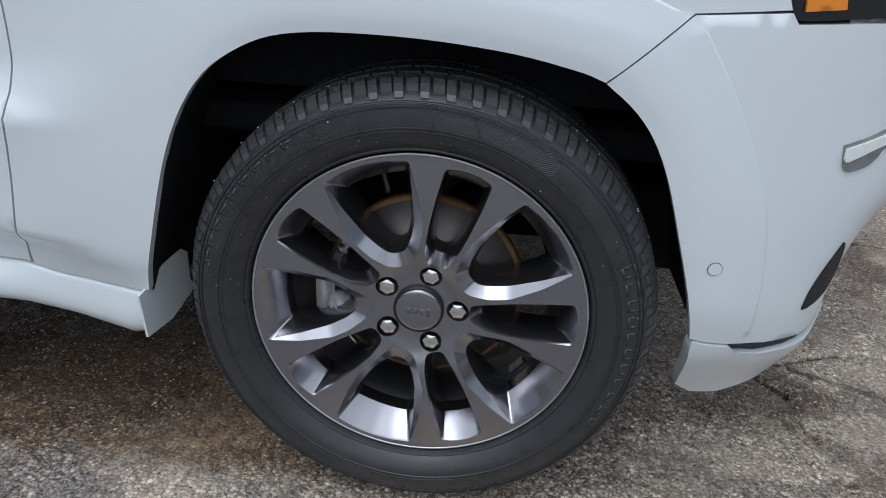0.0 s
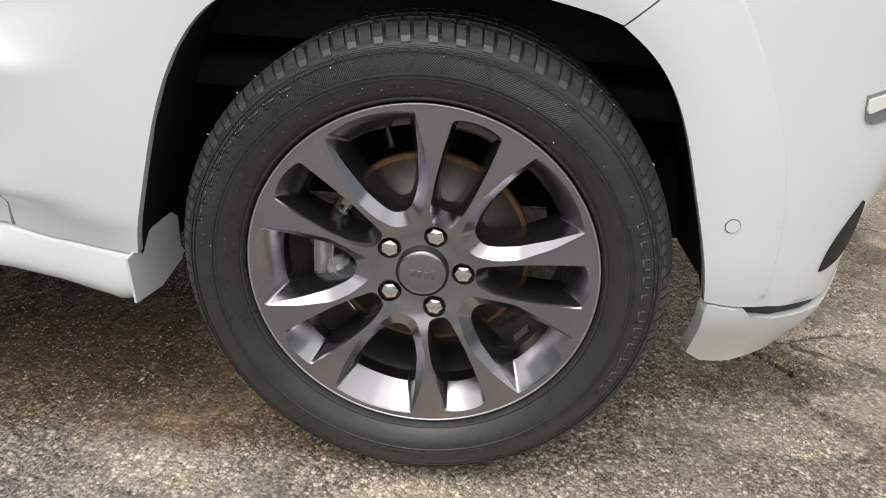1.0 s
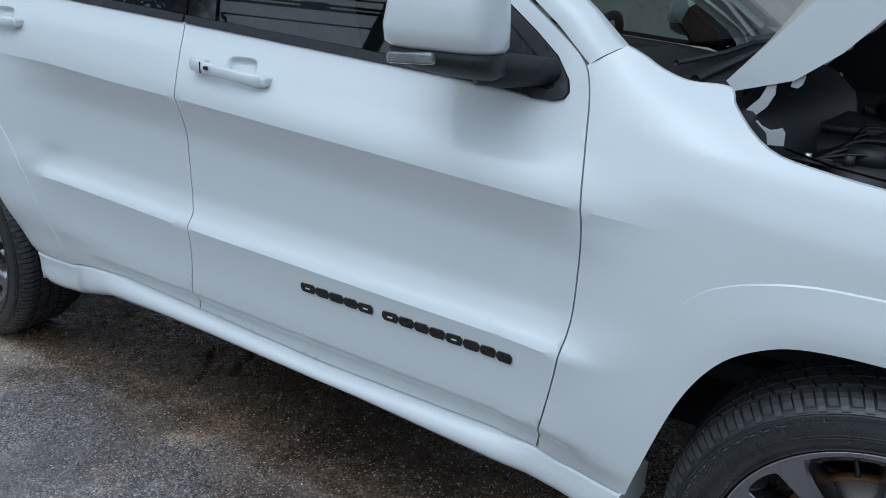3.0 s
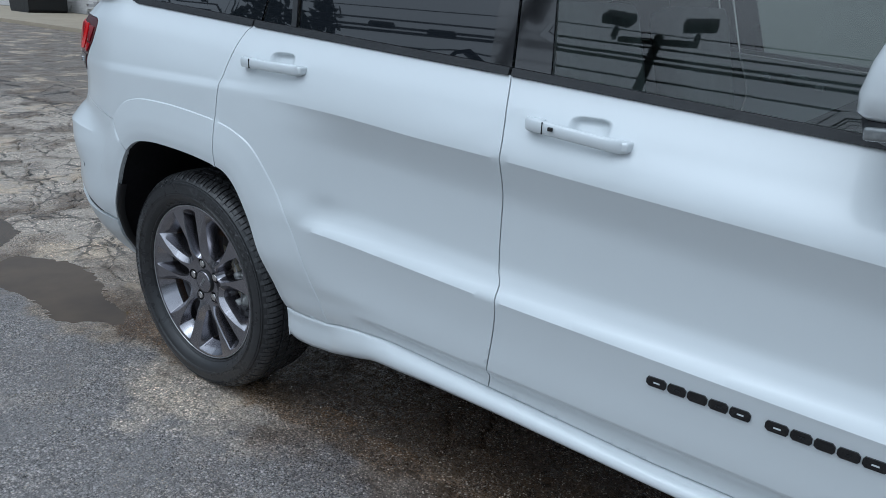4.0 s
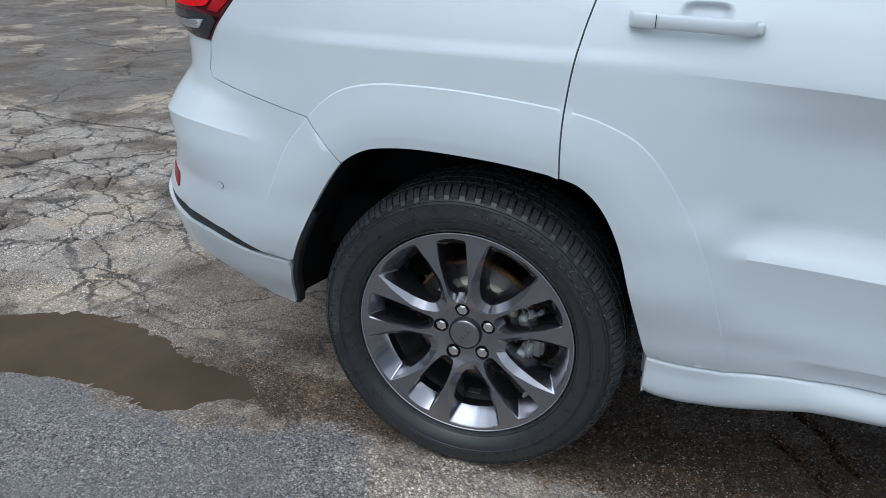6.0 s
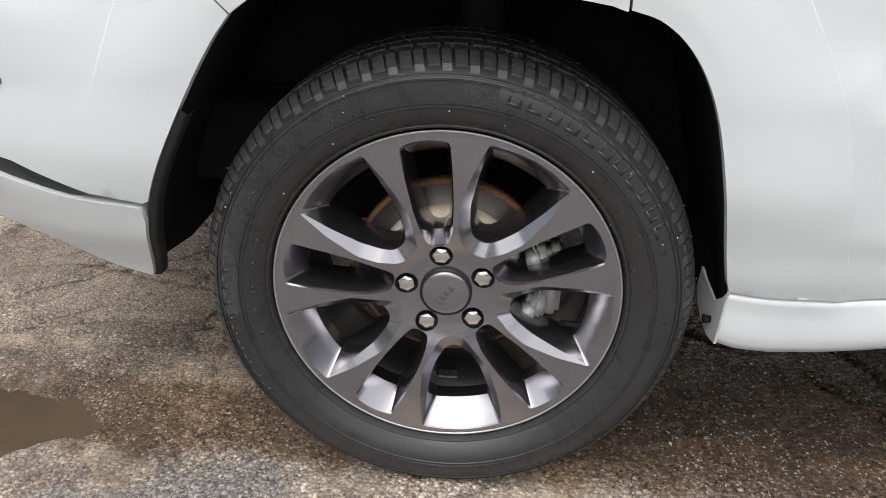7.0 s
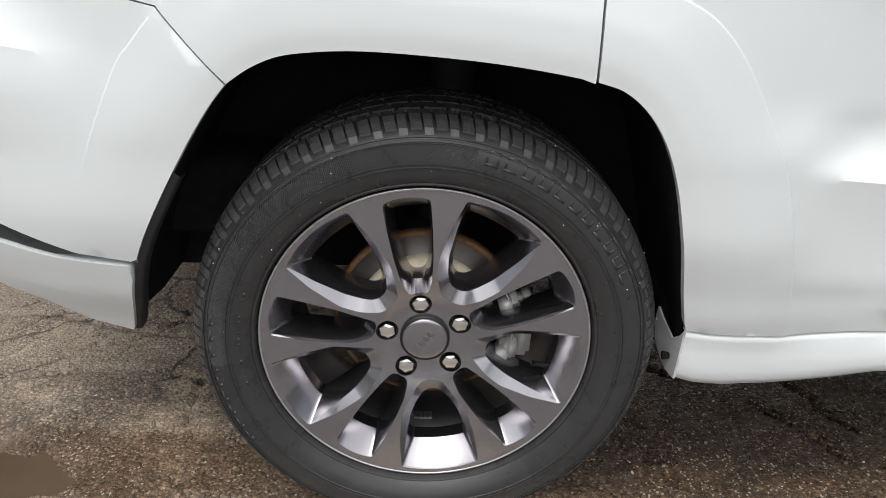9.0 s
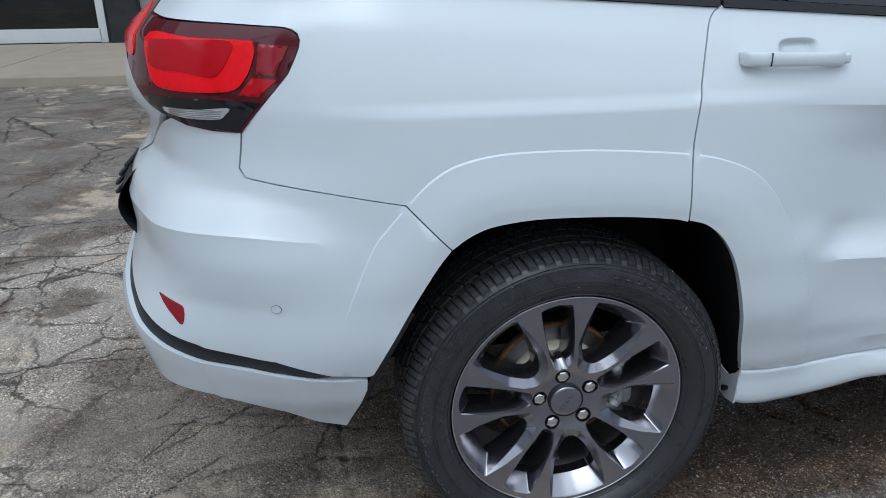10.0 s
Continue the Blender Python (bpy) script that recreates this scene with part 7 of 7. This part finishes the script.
    dry = calc("SUBTRACT", dry, calc("ADD", calc("MULTIPLY", run, 0.15), calc("ADD", calc("MULTIPLY", under_dark, 0.2), calc("MULTIPLY", hollow, 0.25))))
    l.new(calc("MAXIMUM", dry, 0.12), p.inputs["Roughness"])
    hgt = calc("SUBTRACT", calc("MULTIPLY", fine.outputs["Fac"], 0.5), calc("MULTIPLY", stones.outputs["Distance"], 1.2))
    hgt = calc("ADD", hgt, calc("MULTIPLY", speck.outputs["Fac"], 0.9))
    bp = n.new("ShaderNodeBump")
    bp.inputs["Strength"].default_value = 0.7
    bp.inputs["Distance"].default_value = 0.004
    l.new(hgt, bp.inputs["Height"])
    # every stone lies at its own small tilt
    tilt = n.new("ShaderNodeVectorMath")
    tilt.operation = "SUBTRACT"
    tilt.inputs[1].default_value = (0.5, 0.5, 0.5)
    l.new(stones.outputs["Color"], tilt.inputs[0])
    lean = n.new("ShaderNodeVectorMath")
    lean.operation = "MULTIPLY_ADD"
    lean.inputs[1].default_value = (0.7, 0.7, 0.0)
    l.new(tilt.outputs[0], lean.inputs[0])
    l.new(geo.outputs["Normal"], lean.inputs[2])
    norm = n.new("ShaderNodeVectorMath")
    norm.operation = "NORMALIZE"
    l.new(lean.outputs[0], norm.inputs[0])
    l.new(norm.outputs[0], bp.inputs["Normal"])
    l.new(bp.outputs[0], p.inputs["Normal"])
    return m


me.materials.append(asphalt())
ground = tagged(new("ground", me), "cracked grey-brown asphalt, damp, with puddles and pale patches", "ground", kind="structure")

for poly in (PUDDLE, PUDDLE2):
    c = np.mean(poly, 0)
    big_ = [((q[0] - c[0]) * 1.10 + c[0], (q[1] - c[1]) * 1.35 + c[1]) for q in poly[:-1]]
    bm = bm_from([(q[0], q[1], -0.0062) for q in big_], [tuple(range(len(big_)))])
    bmesh.ops.recalc_face_normals(bm, faces=bm.faces)
    for f in bm.faces:
        if f.normal.z < 0:
            f.normal_flip()
    ob = part("puddle", bm, WATER, None, smooth=False)
    tagged(ob, "shallow muddy rain puddle lying on the asphalt", "puddle", kind="structure")

# loose grit on the asphalt
rng = np.random.default_rng(7)
NG = 56000
px_, py_ = rng.uniform(-5.2, 1.25, NG), rng.uniform(-0.55, 0.95, NG)
ok = vnoise(px_ * 2.5, py_ * 2.5, 70) + 0.5 * vnoise(px_ * 9, py_ * 9, 71) + rng.uniform(-0.35, 0.35, NG) > 0.55
for poly in (PUDDLE, PUDDLE2):
    ok &= ~inside(px_, py_, poly)
ok &= ~((px_ > -2.9) & (px_ < -0.6) & (py_ > 0.03) & (rng.uniform(0, 1, len(px_)) > 0.2))
px_, py_ = px_[ok], py_[ok]
NG = len(px_)
pr_ = rng.choice([0.0016, 0.0025, 0.0036, 0.0052], NG, p=[0.40, 0.36, 0.19, 0.05])
pz_ = ground_height(px_, py_)
ang_ = rng.uniform(0, 6.28, NG)
cor = np.zeros((NG, 5, 3))
for q in range(4):
    e_ = pr_ * rng.uniform(0.6, 1.3, NG) * (1.25 if q % 2 else 0.8)
    cor[:, q] = np.stack([px_ + e_ * np.cos(ang_ + q * 1.57), py_ + e_ * np.sin(ang_ + q * 1.57), pz_ - 0.0006], -1)
cor[:, 4] = np.stack([px_ + pr_ * 0.2, py_, pz_ + pr_ * rng.uniform(0.35, 0.75, NG)], -1)
k_ = 5 * np.arange(NG)[:, None]
tri_ = np.concatenate([k_ + np.array([[q, (q + 1) % 4, 4]]) for q in range(4)])
me = bpy.data.meshes.new("grit")
me.from_pydata(cor.reshape(-1, 3).tolist(), [], tri_.tolist())
GRIT = shader("pale_grit", (0.42, 0.38, 0.33), 0.55)
gn, gl_ = GRIT.node_tree.nodes, GRIT.node_tree.links
gg = gn.new("ShaderNodeNewGeometry")
gr_ = gn.new("ShaderNodeValToRGB")
for pos_, col_ in ((0.0, (0.06, 0.05, 0.04)), (0.45, (0.24, 0.20, 0.155)), (0.8, (0.40, 0.35, 0.285)), (1.0, (0.60, 0.55, 0.48))):
    e_ = gr_.color_ramp.elements[0] if pos_ == 0 else (gr_.color_ramp.elements[-1] if pos_ == 1 else gr_.color_ramp.elements.new(pos_))
    e_.position, e_.color = pos_, (*col_, 1)
gl_.new(gg.outputs["Random Per Island"], gr_.inputs[0])
gl_.new(gr_.outputs[0], gn["Principled BSDF"].inputs["Base Color"])
me.materials.append(GRIT)
grit = new("grit", me)
tagged(grit, "scattered pale grit and stone chips on the asphalt", "gravel", kind="stuff")

# ---------------------------------------------------------------- the building beyond, with its walkway
TH = radians(-3.4)
BASE = Matrix.Translation((-5.5, 8.0, 0)) @ Matrix.Rotation(TH, 4, "Z")


def local(name, bm, mat, parent=None, label="", smooth=False):
    bm.transform(BASE)
    return part(name, bm, mat, parent, label, smooth)


walkway = thing("walkway", "pale concrete walkway along the building", "pavement", kind="structure")
for i in range(16):
    bm = bmesh.new()
    box(bm, (-38 + 3.0 * i + 1.5, 2.0, 0.045), (2.985, 4.0, 0.13), 0.012)
    local("slab", bm, CONCRETE, walkway)

wall = thing("wall_north", "pale stacked ledge-stone wall of a shop building", "wall", kind="structure")
bm = bmesh.new()
box(bm, (-23.5, 4.4, 2.3), (36.9, 0.5, 4.6), 0.01)
box(bm, (6.5, 4.4, 2.3), (15.0, 0.5, 4.6), 0.01)
box(bm, (-3.05, 4.4, 3.5), (4.1, 0.5, 2.2), 0.01)
local("wall_core", bm, shader("mortar", (0.36, 0.35, 0.34), 0.9, var=0.15, scale=8), wall)
STONE_MESHES = []
for i in range(7):
    bm = bmesh.new()
    L = (0.25, 0.38, 0.5, 0.32, 0.6, 0.44, 0.28)[i]
    box(bm, (0, 0, 0), (L, 0.05 + 0.012 * (i % 3), 0.088), 0.006)
    m_ = bpy.data.meshes.new("stone")
    bm.to_mesh(m_)
    bm.free()
    m_.materials.append(None)
    STONE_MESHES.append((L, m_))


def stone_material():
    m = shader("split_stone", (0.55, 0.54, 0.53), 0.85, bump=0.5, bscale=30)
    n, l = m.node_tree.nodes, m.node_tree.links
    info = n.new("ShaderNodeObjectInfo")
    r = n.new("ShaderNodeValToRGB")
    r.color_ramp.elements[0].color, r.color_ramp.elements[1].color = (0.34, 0.33, 0.34, 1), (0.74, 0.73, 0.72, 1)
    e = r.color_ramp.elements.new(0.5)
    e.color = (0.60, 0.585, 0.57, 1)
    l.new(info.outputs["Random"], r.inputs[0])
    l.new(r.outputs[0], n["Principled BSDF"].inputs["Base Color"])
    return m


STONE = stone_material()
for L, m_ in STONE_MESHES:
    m_.materials[0] = STONE
count = 0
for row in range(8):
    x = -24.0 + rng.uniform(0, 0.3)
    while x < -9.2 and count < 290:
        L, m_ = STONE_MESHES[int(rng.integers(0, 7))]
        ob = new("stone", m_)
        ob.parent = wall
        ob.matrix_local = BASE @ Matrix.Translation((x + L / 2, 4.14 + rng.uniform(-0.012, 0.012), 0.16 + 0.094 * row))
        x += L + 0.008
        count += 1
vs_, fs_ = [], []
bmr = bmesh.new()
for row in range(44):
    x = -38.0 + rng.uniform(0, 0.3)
    while x < -5.2:
        L = float(rng.choice([0.5, 0.8, 1.1, 0.65]))
        if not (row < 8 and -24.3 < x < -8.6):
            c = (x + L / 2, 4.14 + float(rng.uniform(-0.012, 0.012)), 0.16 + 0.094 * row)
            k = len(vs_)
            for sx in (-1, 1):
                for sy in (-1, 1):
                    for sz in (-1, 1):
                        vs_.append((c[0] + sx * (L / 2 - 0.004), c[1] + sy * 0.03, c[2] + sz * 0.044))
            fs_ += [(k + a, k + b, k + c_, k + d) for a, b, c_, d in ((0, 1, 3, 2), (4, 6, 7, 5), (0, 4, 5, 1), (2, 3, 7, 6), (0, 2, 6, 4), (1, 5, 7, 3))]
        x += L + 0.006
bmr.free()
rest = local("stonework", bm_from(vs_, fs_), STONEM, wall)
rest["kind"] = "stuff"
bm = bmesh.new()
box(bm, (-12.0, 9.0, 4.72), (52, 9.0, 0.2), 0.03)
local("roof_slab", bm, CONCRETE, wall)
bm = bmesh.new()
box(bm, (-12.0, 13.2, 2.3), (51.5, 0.4, 4.6), 0.01)
local("rear_wall", bm, STONEM, wall)
bm = bmesh.new()
box(bm, (-15.0, 4.25, 4.95), (54, 1.0, 0.35), 0.03)
local("roof_edge", bm, ALU, wall)

shop = thing("door_1", "white aluminium glazed shop door in the stone wall", "door", kind="structure")
bm = bmesh.new()
for x in (-3.62, -1.66):
    box(bm, (x, 4.2, 1.2), (0.13, 0.10, 2.2), 0.006)
box(bm, (-2.64, 4.2, 0.22), (1.9, 0.10, 0.22), 0.006)
box(bm, (-2.64, 4.2, 2.25), (2.1, 0.10, 0.12), 0.006)
local("door_frame", bm, ALU, shop)
bm = bmesh.new()
box(bm, (-2.64, 4.22, 1.25), (1.84, 0.012, 1.9), 0)
local("pane", bm, SHOPGLASS, shop)
bm = bmesh.new()
box(bm, (-2.9, 6.2, 1.5), (6.0, 3.2, 3.6), 0.0)
for f in bm.faces:
    f.normal_flip()
local("shop_interior", bm, INTERIOR, shop)
bm = bmesh.new()
box(bm, (-4.35, 4.1, 1.2), (1.25, 0.30, 2.35), 0.02)
local("dark_pier", bm, PLASTIC, shop)
bm = bmesh.new()
box(bm, (-1.25, 4.1, 1.2), (0.50, 0.30, 2.35), 0.02)
local("dark_pier", bm, DARKMETAL, shop)

bin_ = thing("planter", "black square planter box standing on the walkway", "planter")
bm = bmesh.new()
rows_ = [[(-25.6 - s_ * 0.9, 3.0 - 0.7, z), (-25.6 + s_ * 0.9, 3.0 - 0.7, z), (-25.6 + s_ * 0.9, 3.0 + 0.7, z), (-25.6 - s_ * 0.9, 3.0 + 0.7, z), (-25.6 - s_ * 0.9, 3.0 - 0.7, z)] for z, s_ in ((0.11, 0.86), (0.2, 0.95), (0.9, 1.0), (1.1, 1.02), (1.1, 0.9))]
bm = loft(rows_)
local("planter_box", bm, PLASTIC, bin_)

# ---------------------------------------------------------------- across the road: poles, lamps, cables, trees, sign
def pole(x, y, h, r, lean=0.0):
    bm = bmesh.new()
    tube(bm, [(x, y, -0.1), (x + lean * 0.5, y, h * 0.5), (x + lean, y, h)], [r, r * 0.85, r * 0.7], 14)
    return bm


up = thing("utility_pole", "dark wooden utility pole with transformer and crossarms", "pole")
part("shaft", pole(-8.2, -9.2, 11.5, 0.2, 0.25), POLEM, up)
for z, L in ((10.9, 2.4), (9.9, 1.6)):
    bm = bmesh.new()
    box(bm, (-8.0, -9.2, z), (L, 0.12, 0.12), 0.01)
    part("crossarm", bm, POLEM, up)
bm = bmesh.new()
bmesh.ops.create_cone(bm, segments=20, radius1=0.24, radius2=0.24, depth=0.7, cap_ends=True, matrix=Matrix.Translation((-7.6, -9.1, 9.4)))
part("transformer", bm, DARKMETAL, up)
bm = bmesh.new()
box(bm, (-7.95, -9.05, 8.0), (0.22, 0.2, 0.35), 0.03)
part("junction_box", bm, DARKMETAL, up)

lampp = thing("flood_light_pole", "dark pole with two square flood lights", "lamp post")
part("shaft", pole(-3.42, -5.0, 5.5, 0.07), POLEM, lampp)
bm = bmesh.new()
tube(bm, [(-3.85, -5.0, 5.42), (-3.0, -5.0, 5.45)], 0.035, 8)
part("crossbar", bm, POLEM, lampp)
for x, rz in ((-3.92, 0.12), (-3.02, -0.12)):
    bm = bmesh.new()
    box(bm, (x, -4.95, 5.66), (0.34, 0.10, 0.20), 0.02, Matrix.Rotation(rz, 3, "Y") @ Matrix.Rotation(0.5, 3, "X"))
    box(bm, (x, -5.0, 5.5), (0.05, 0.07, 0.14), 0.01)
    part("flood_light", bm, PLASTIC, lampp)

for i, (z, y, sag, r) in enumerate(((10.9, -9.0, 0.3, 0.012), (8.95, -9.1, 0.25, 0.010), (8.62, -9.1, 0.2, 0.018), (8.42, -9.1, 0.2, 0.026), (8.32, -9.1, 0.25, 0.03), (7.9, -9.0, 0.3, 0.016))):
    bm = bmesh.new()
    tube(bm, [(x, y - 0.01 * x, z - sag * (1 - (((x + 8) % 40) / 20 - 1) ** 2)) for x in np.linspace(-60, 60, 61)], r, 6)
    ob = part("cable", bm, WIREM, None)
    tagged(ob, "black overhead cable strung between poles", "cable", group="overhead cables")
for x, z in ((-9.6, 8.36), (-7.1, 8.30), (-11.2, 8.42)):
    bm = bmesh.new()
    tube(bm, [(x - 0.35, -9.0, z), (x - 0.3, -9.0, z), (x + 0.3, -9.0, z), (x + 0.35, -9.0, z)], [0.03, 0.07, 0.07, 0.03], 10)
    ob = part("cable_splice", bm, WIREM, None)
    tagged(ob, "black splice case hanging on an overhead cable", "splice case", group="splice cases")

sign = thing("pole_sign", "yellow sign board with brown lettering on a post", "sign")
SM = Matrix.Translation((-23.6, 11.7, 0))
bm = bmesh.new()
box(bm, (0, 0, 10.45), (3.0, 0.3, 2.75), 0.12)
bm.transform(SM)
part("board", bm, SIGNY, sign)
for x, z, w_, h_ in ((-0.80, 10.42, 0.28, 1.50), (-0.38, 10.40, 0.28, 1.38), (-0.02, 10.44, 0.20, 1.50), (0.32, 10.36, 0.22, 1.30), (0.71, 10.40, 0.28, 1.52)):
    bm = bmesh.new()
    box(bm, (x, -0.17, z), (w_, 0.06, h_), 0.03)
    bm.transform(SM)
    part("bar", bm, SIGNB, sign)
bm = bmesh.new()
tube(bm, [(0, 0, -0.1), (0, 0, 9.2)], 0.2, 12)
bm.transform(SM)
part("post", bm, SIGNB, sign)

# brown upper storeys over the stone wall, seen mirrored in the water
tower = thing("upper_storeys", "dark brown upper storeys with a flat roof above the stone wall", "building")
bm = bmesh.new()
box(bm, (-3.2, 7.6, 8.75), (34.0, 6.0, 8.3), 0.02)
local("wall", bm, TOWERM, tower)
bm = bmesh.new()
box(bm, (-3.2, 7.6, 13.05), (34.4, 6.4, 0.3), 0.03)
local("roof", bm, DARKMETAL, tower)
for zw in (6.6, 9.8):
    for i in range(9):
        wx = -18.4 + 3.6 * i
        bm = bmesh.new()
        box(bm, (wx, 4.57, zw), (1.3, 0.12, 1.5), 0.02)
        fr = local("window", bm, DARKMETAL, tower)
        bm = bmesh.new()
        box(bm, (wx, 4.50, zw), (1.12, 0.04, 1.32), 0.005)
        local("pane", bm, GLASS_DARK, fr)


def tree(x, y, h, seed):
    r_ = random.Random(seed)
    t = thing("tree", "dark leafy tree across the road", "tree", group="roadside trees")
    bm = bmesh.new()
    tube(bm, [(x, y, -0.1), (x + 0.1, y, h * 0.3), (x + r_.uniform(-.2, .2), y, h * 0.62)], [0.22, 0.16, 0.07], 10)
    for k in range(6):
        a = r_.uniform(0, 6.28)
        z0 = h * r_.uniform(0.28, 0.5)
        tube(bm, [(x, y, z0), (x + 0.9 * math.cos(a), y + 0.9 * math.sin(a), z0 + h * 0.14), (x + 1.6 * math.cos(a), y + 1.6 * math.sin(a), z0 + h * 0.26)], [0.07, 0.045, 0.02], 6)
    part("trunk", bm, BARK, t)
    vs, fs = [], []
    for k in range(1500):
        a, u = r_.uniform(0, 6.28), r_.random() ** 0.5
        zz = r_.uniform(0.3, 1.0)
        wid = h * 0.34 * math.sin(min(1, (1.04 - zz) * 1.5) * 1.57) * (0.75 + 0.35 * math.sin(a * 3 + zz * 9 + seed))
        c = Vector((x + u * wid * math.cos(a), y + u * wid * math.sin(a), h * zz + r_.uniform(-.2, .2)))
        s_ = r_.uniform(0.10, 0.24)
        d1 = Vector((r_.uniform(-1, 1), r_.uniform(-1, 1), r_.uniform(-1, 1))).normalized() * s_
        d2 = d1.orthogonal().normalized() * s_ * 0.5
        q = len(vs)
        vs += [tuple(c - d1), tuple(c + d2), tuple(c + d1), tuple(c - d2)]
        fs.append((q, q + 1, q + 2, q + 3))
    ob = part("crown", bm_from(vs, fs), LEAFM, t, smooth=False)
    ob["kind"] = "stuff"


for i, (x, y, h) in enumerate(((-17, -12.5, 11.6), (-14.2, -14, 10.6), (-20.5, -13, 13.2), (-12, -26, 7.5), (-25, -17, 15.0), (6, -28, 6.0), (12, -26, 6.5), (18, -29, 7))):
    tree(x, y, h, i + 1)
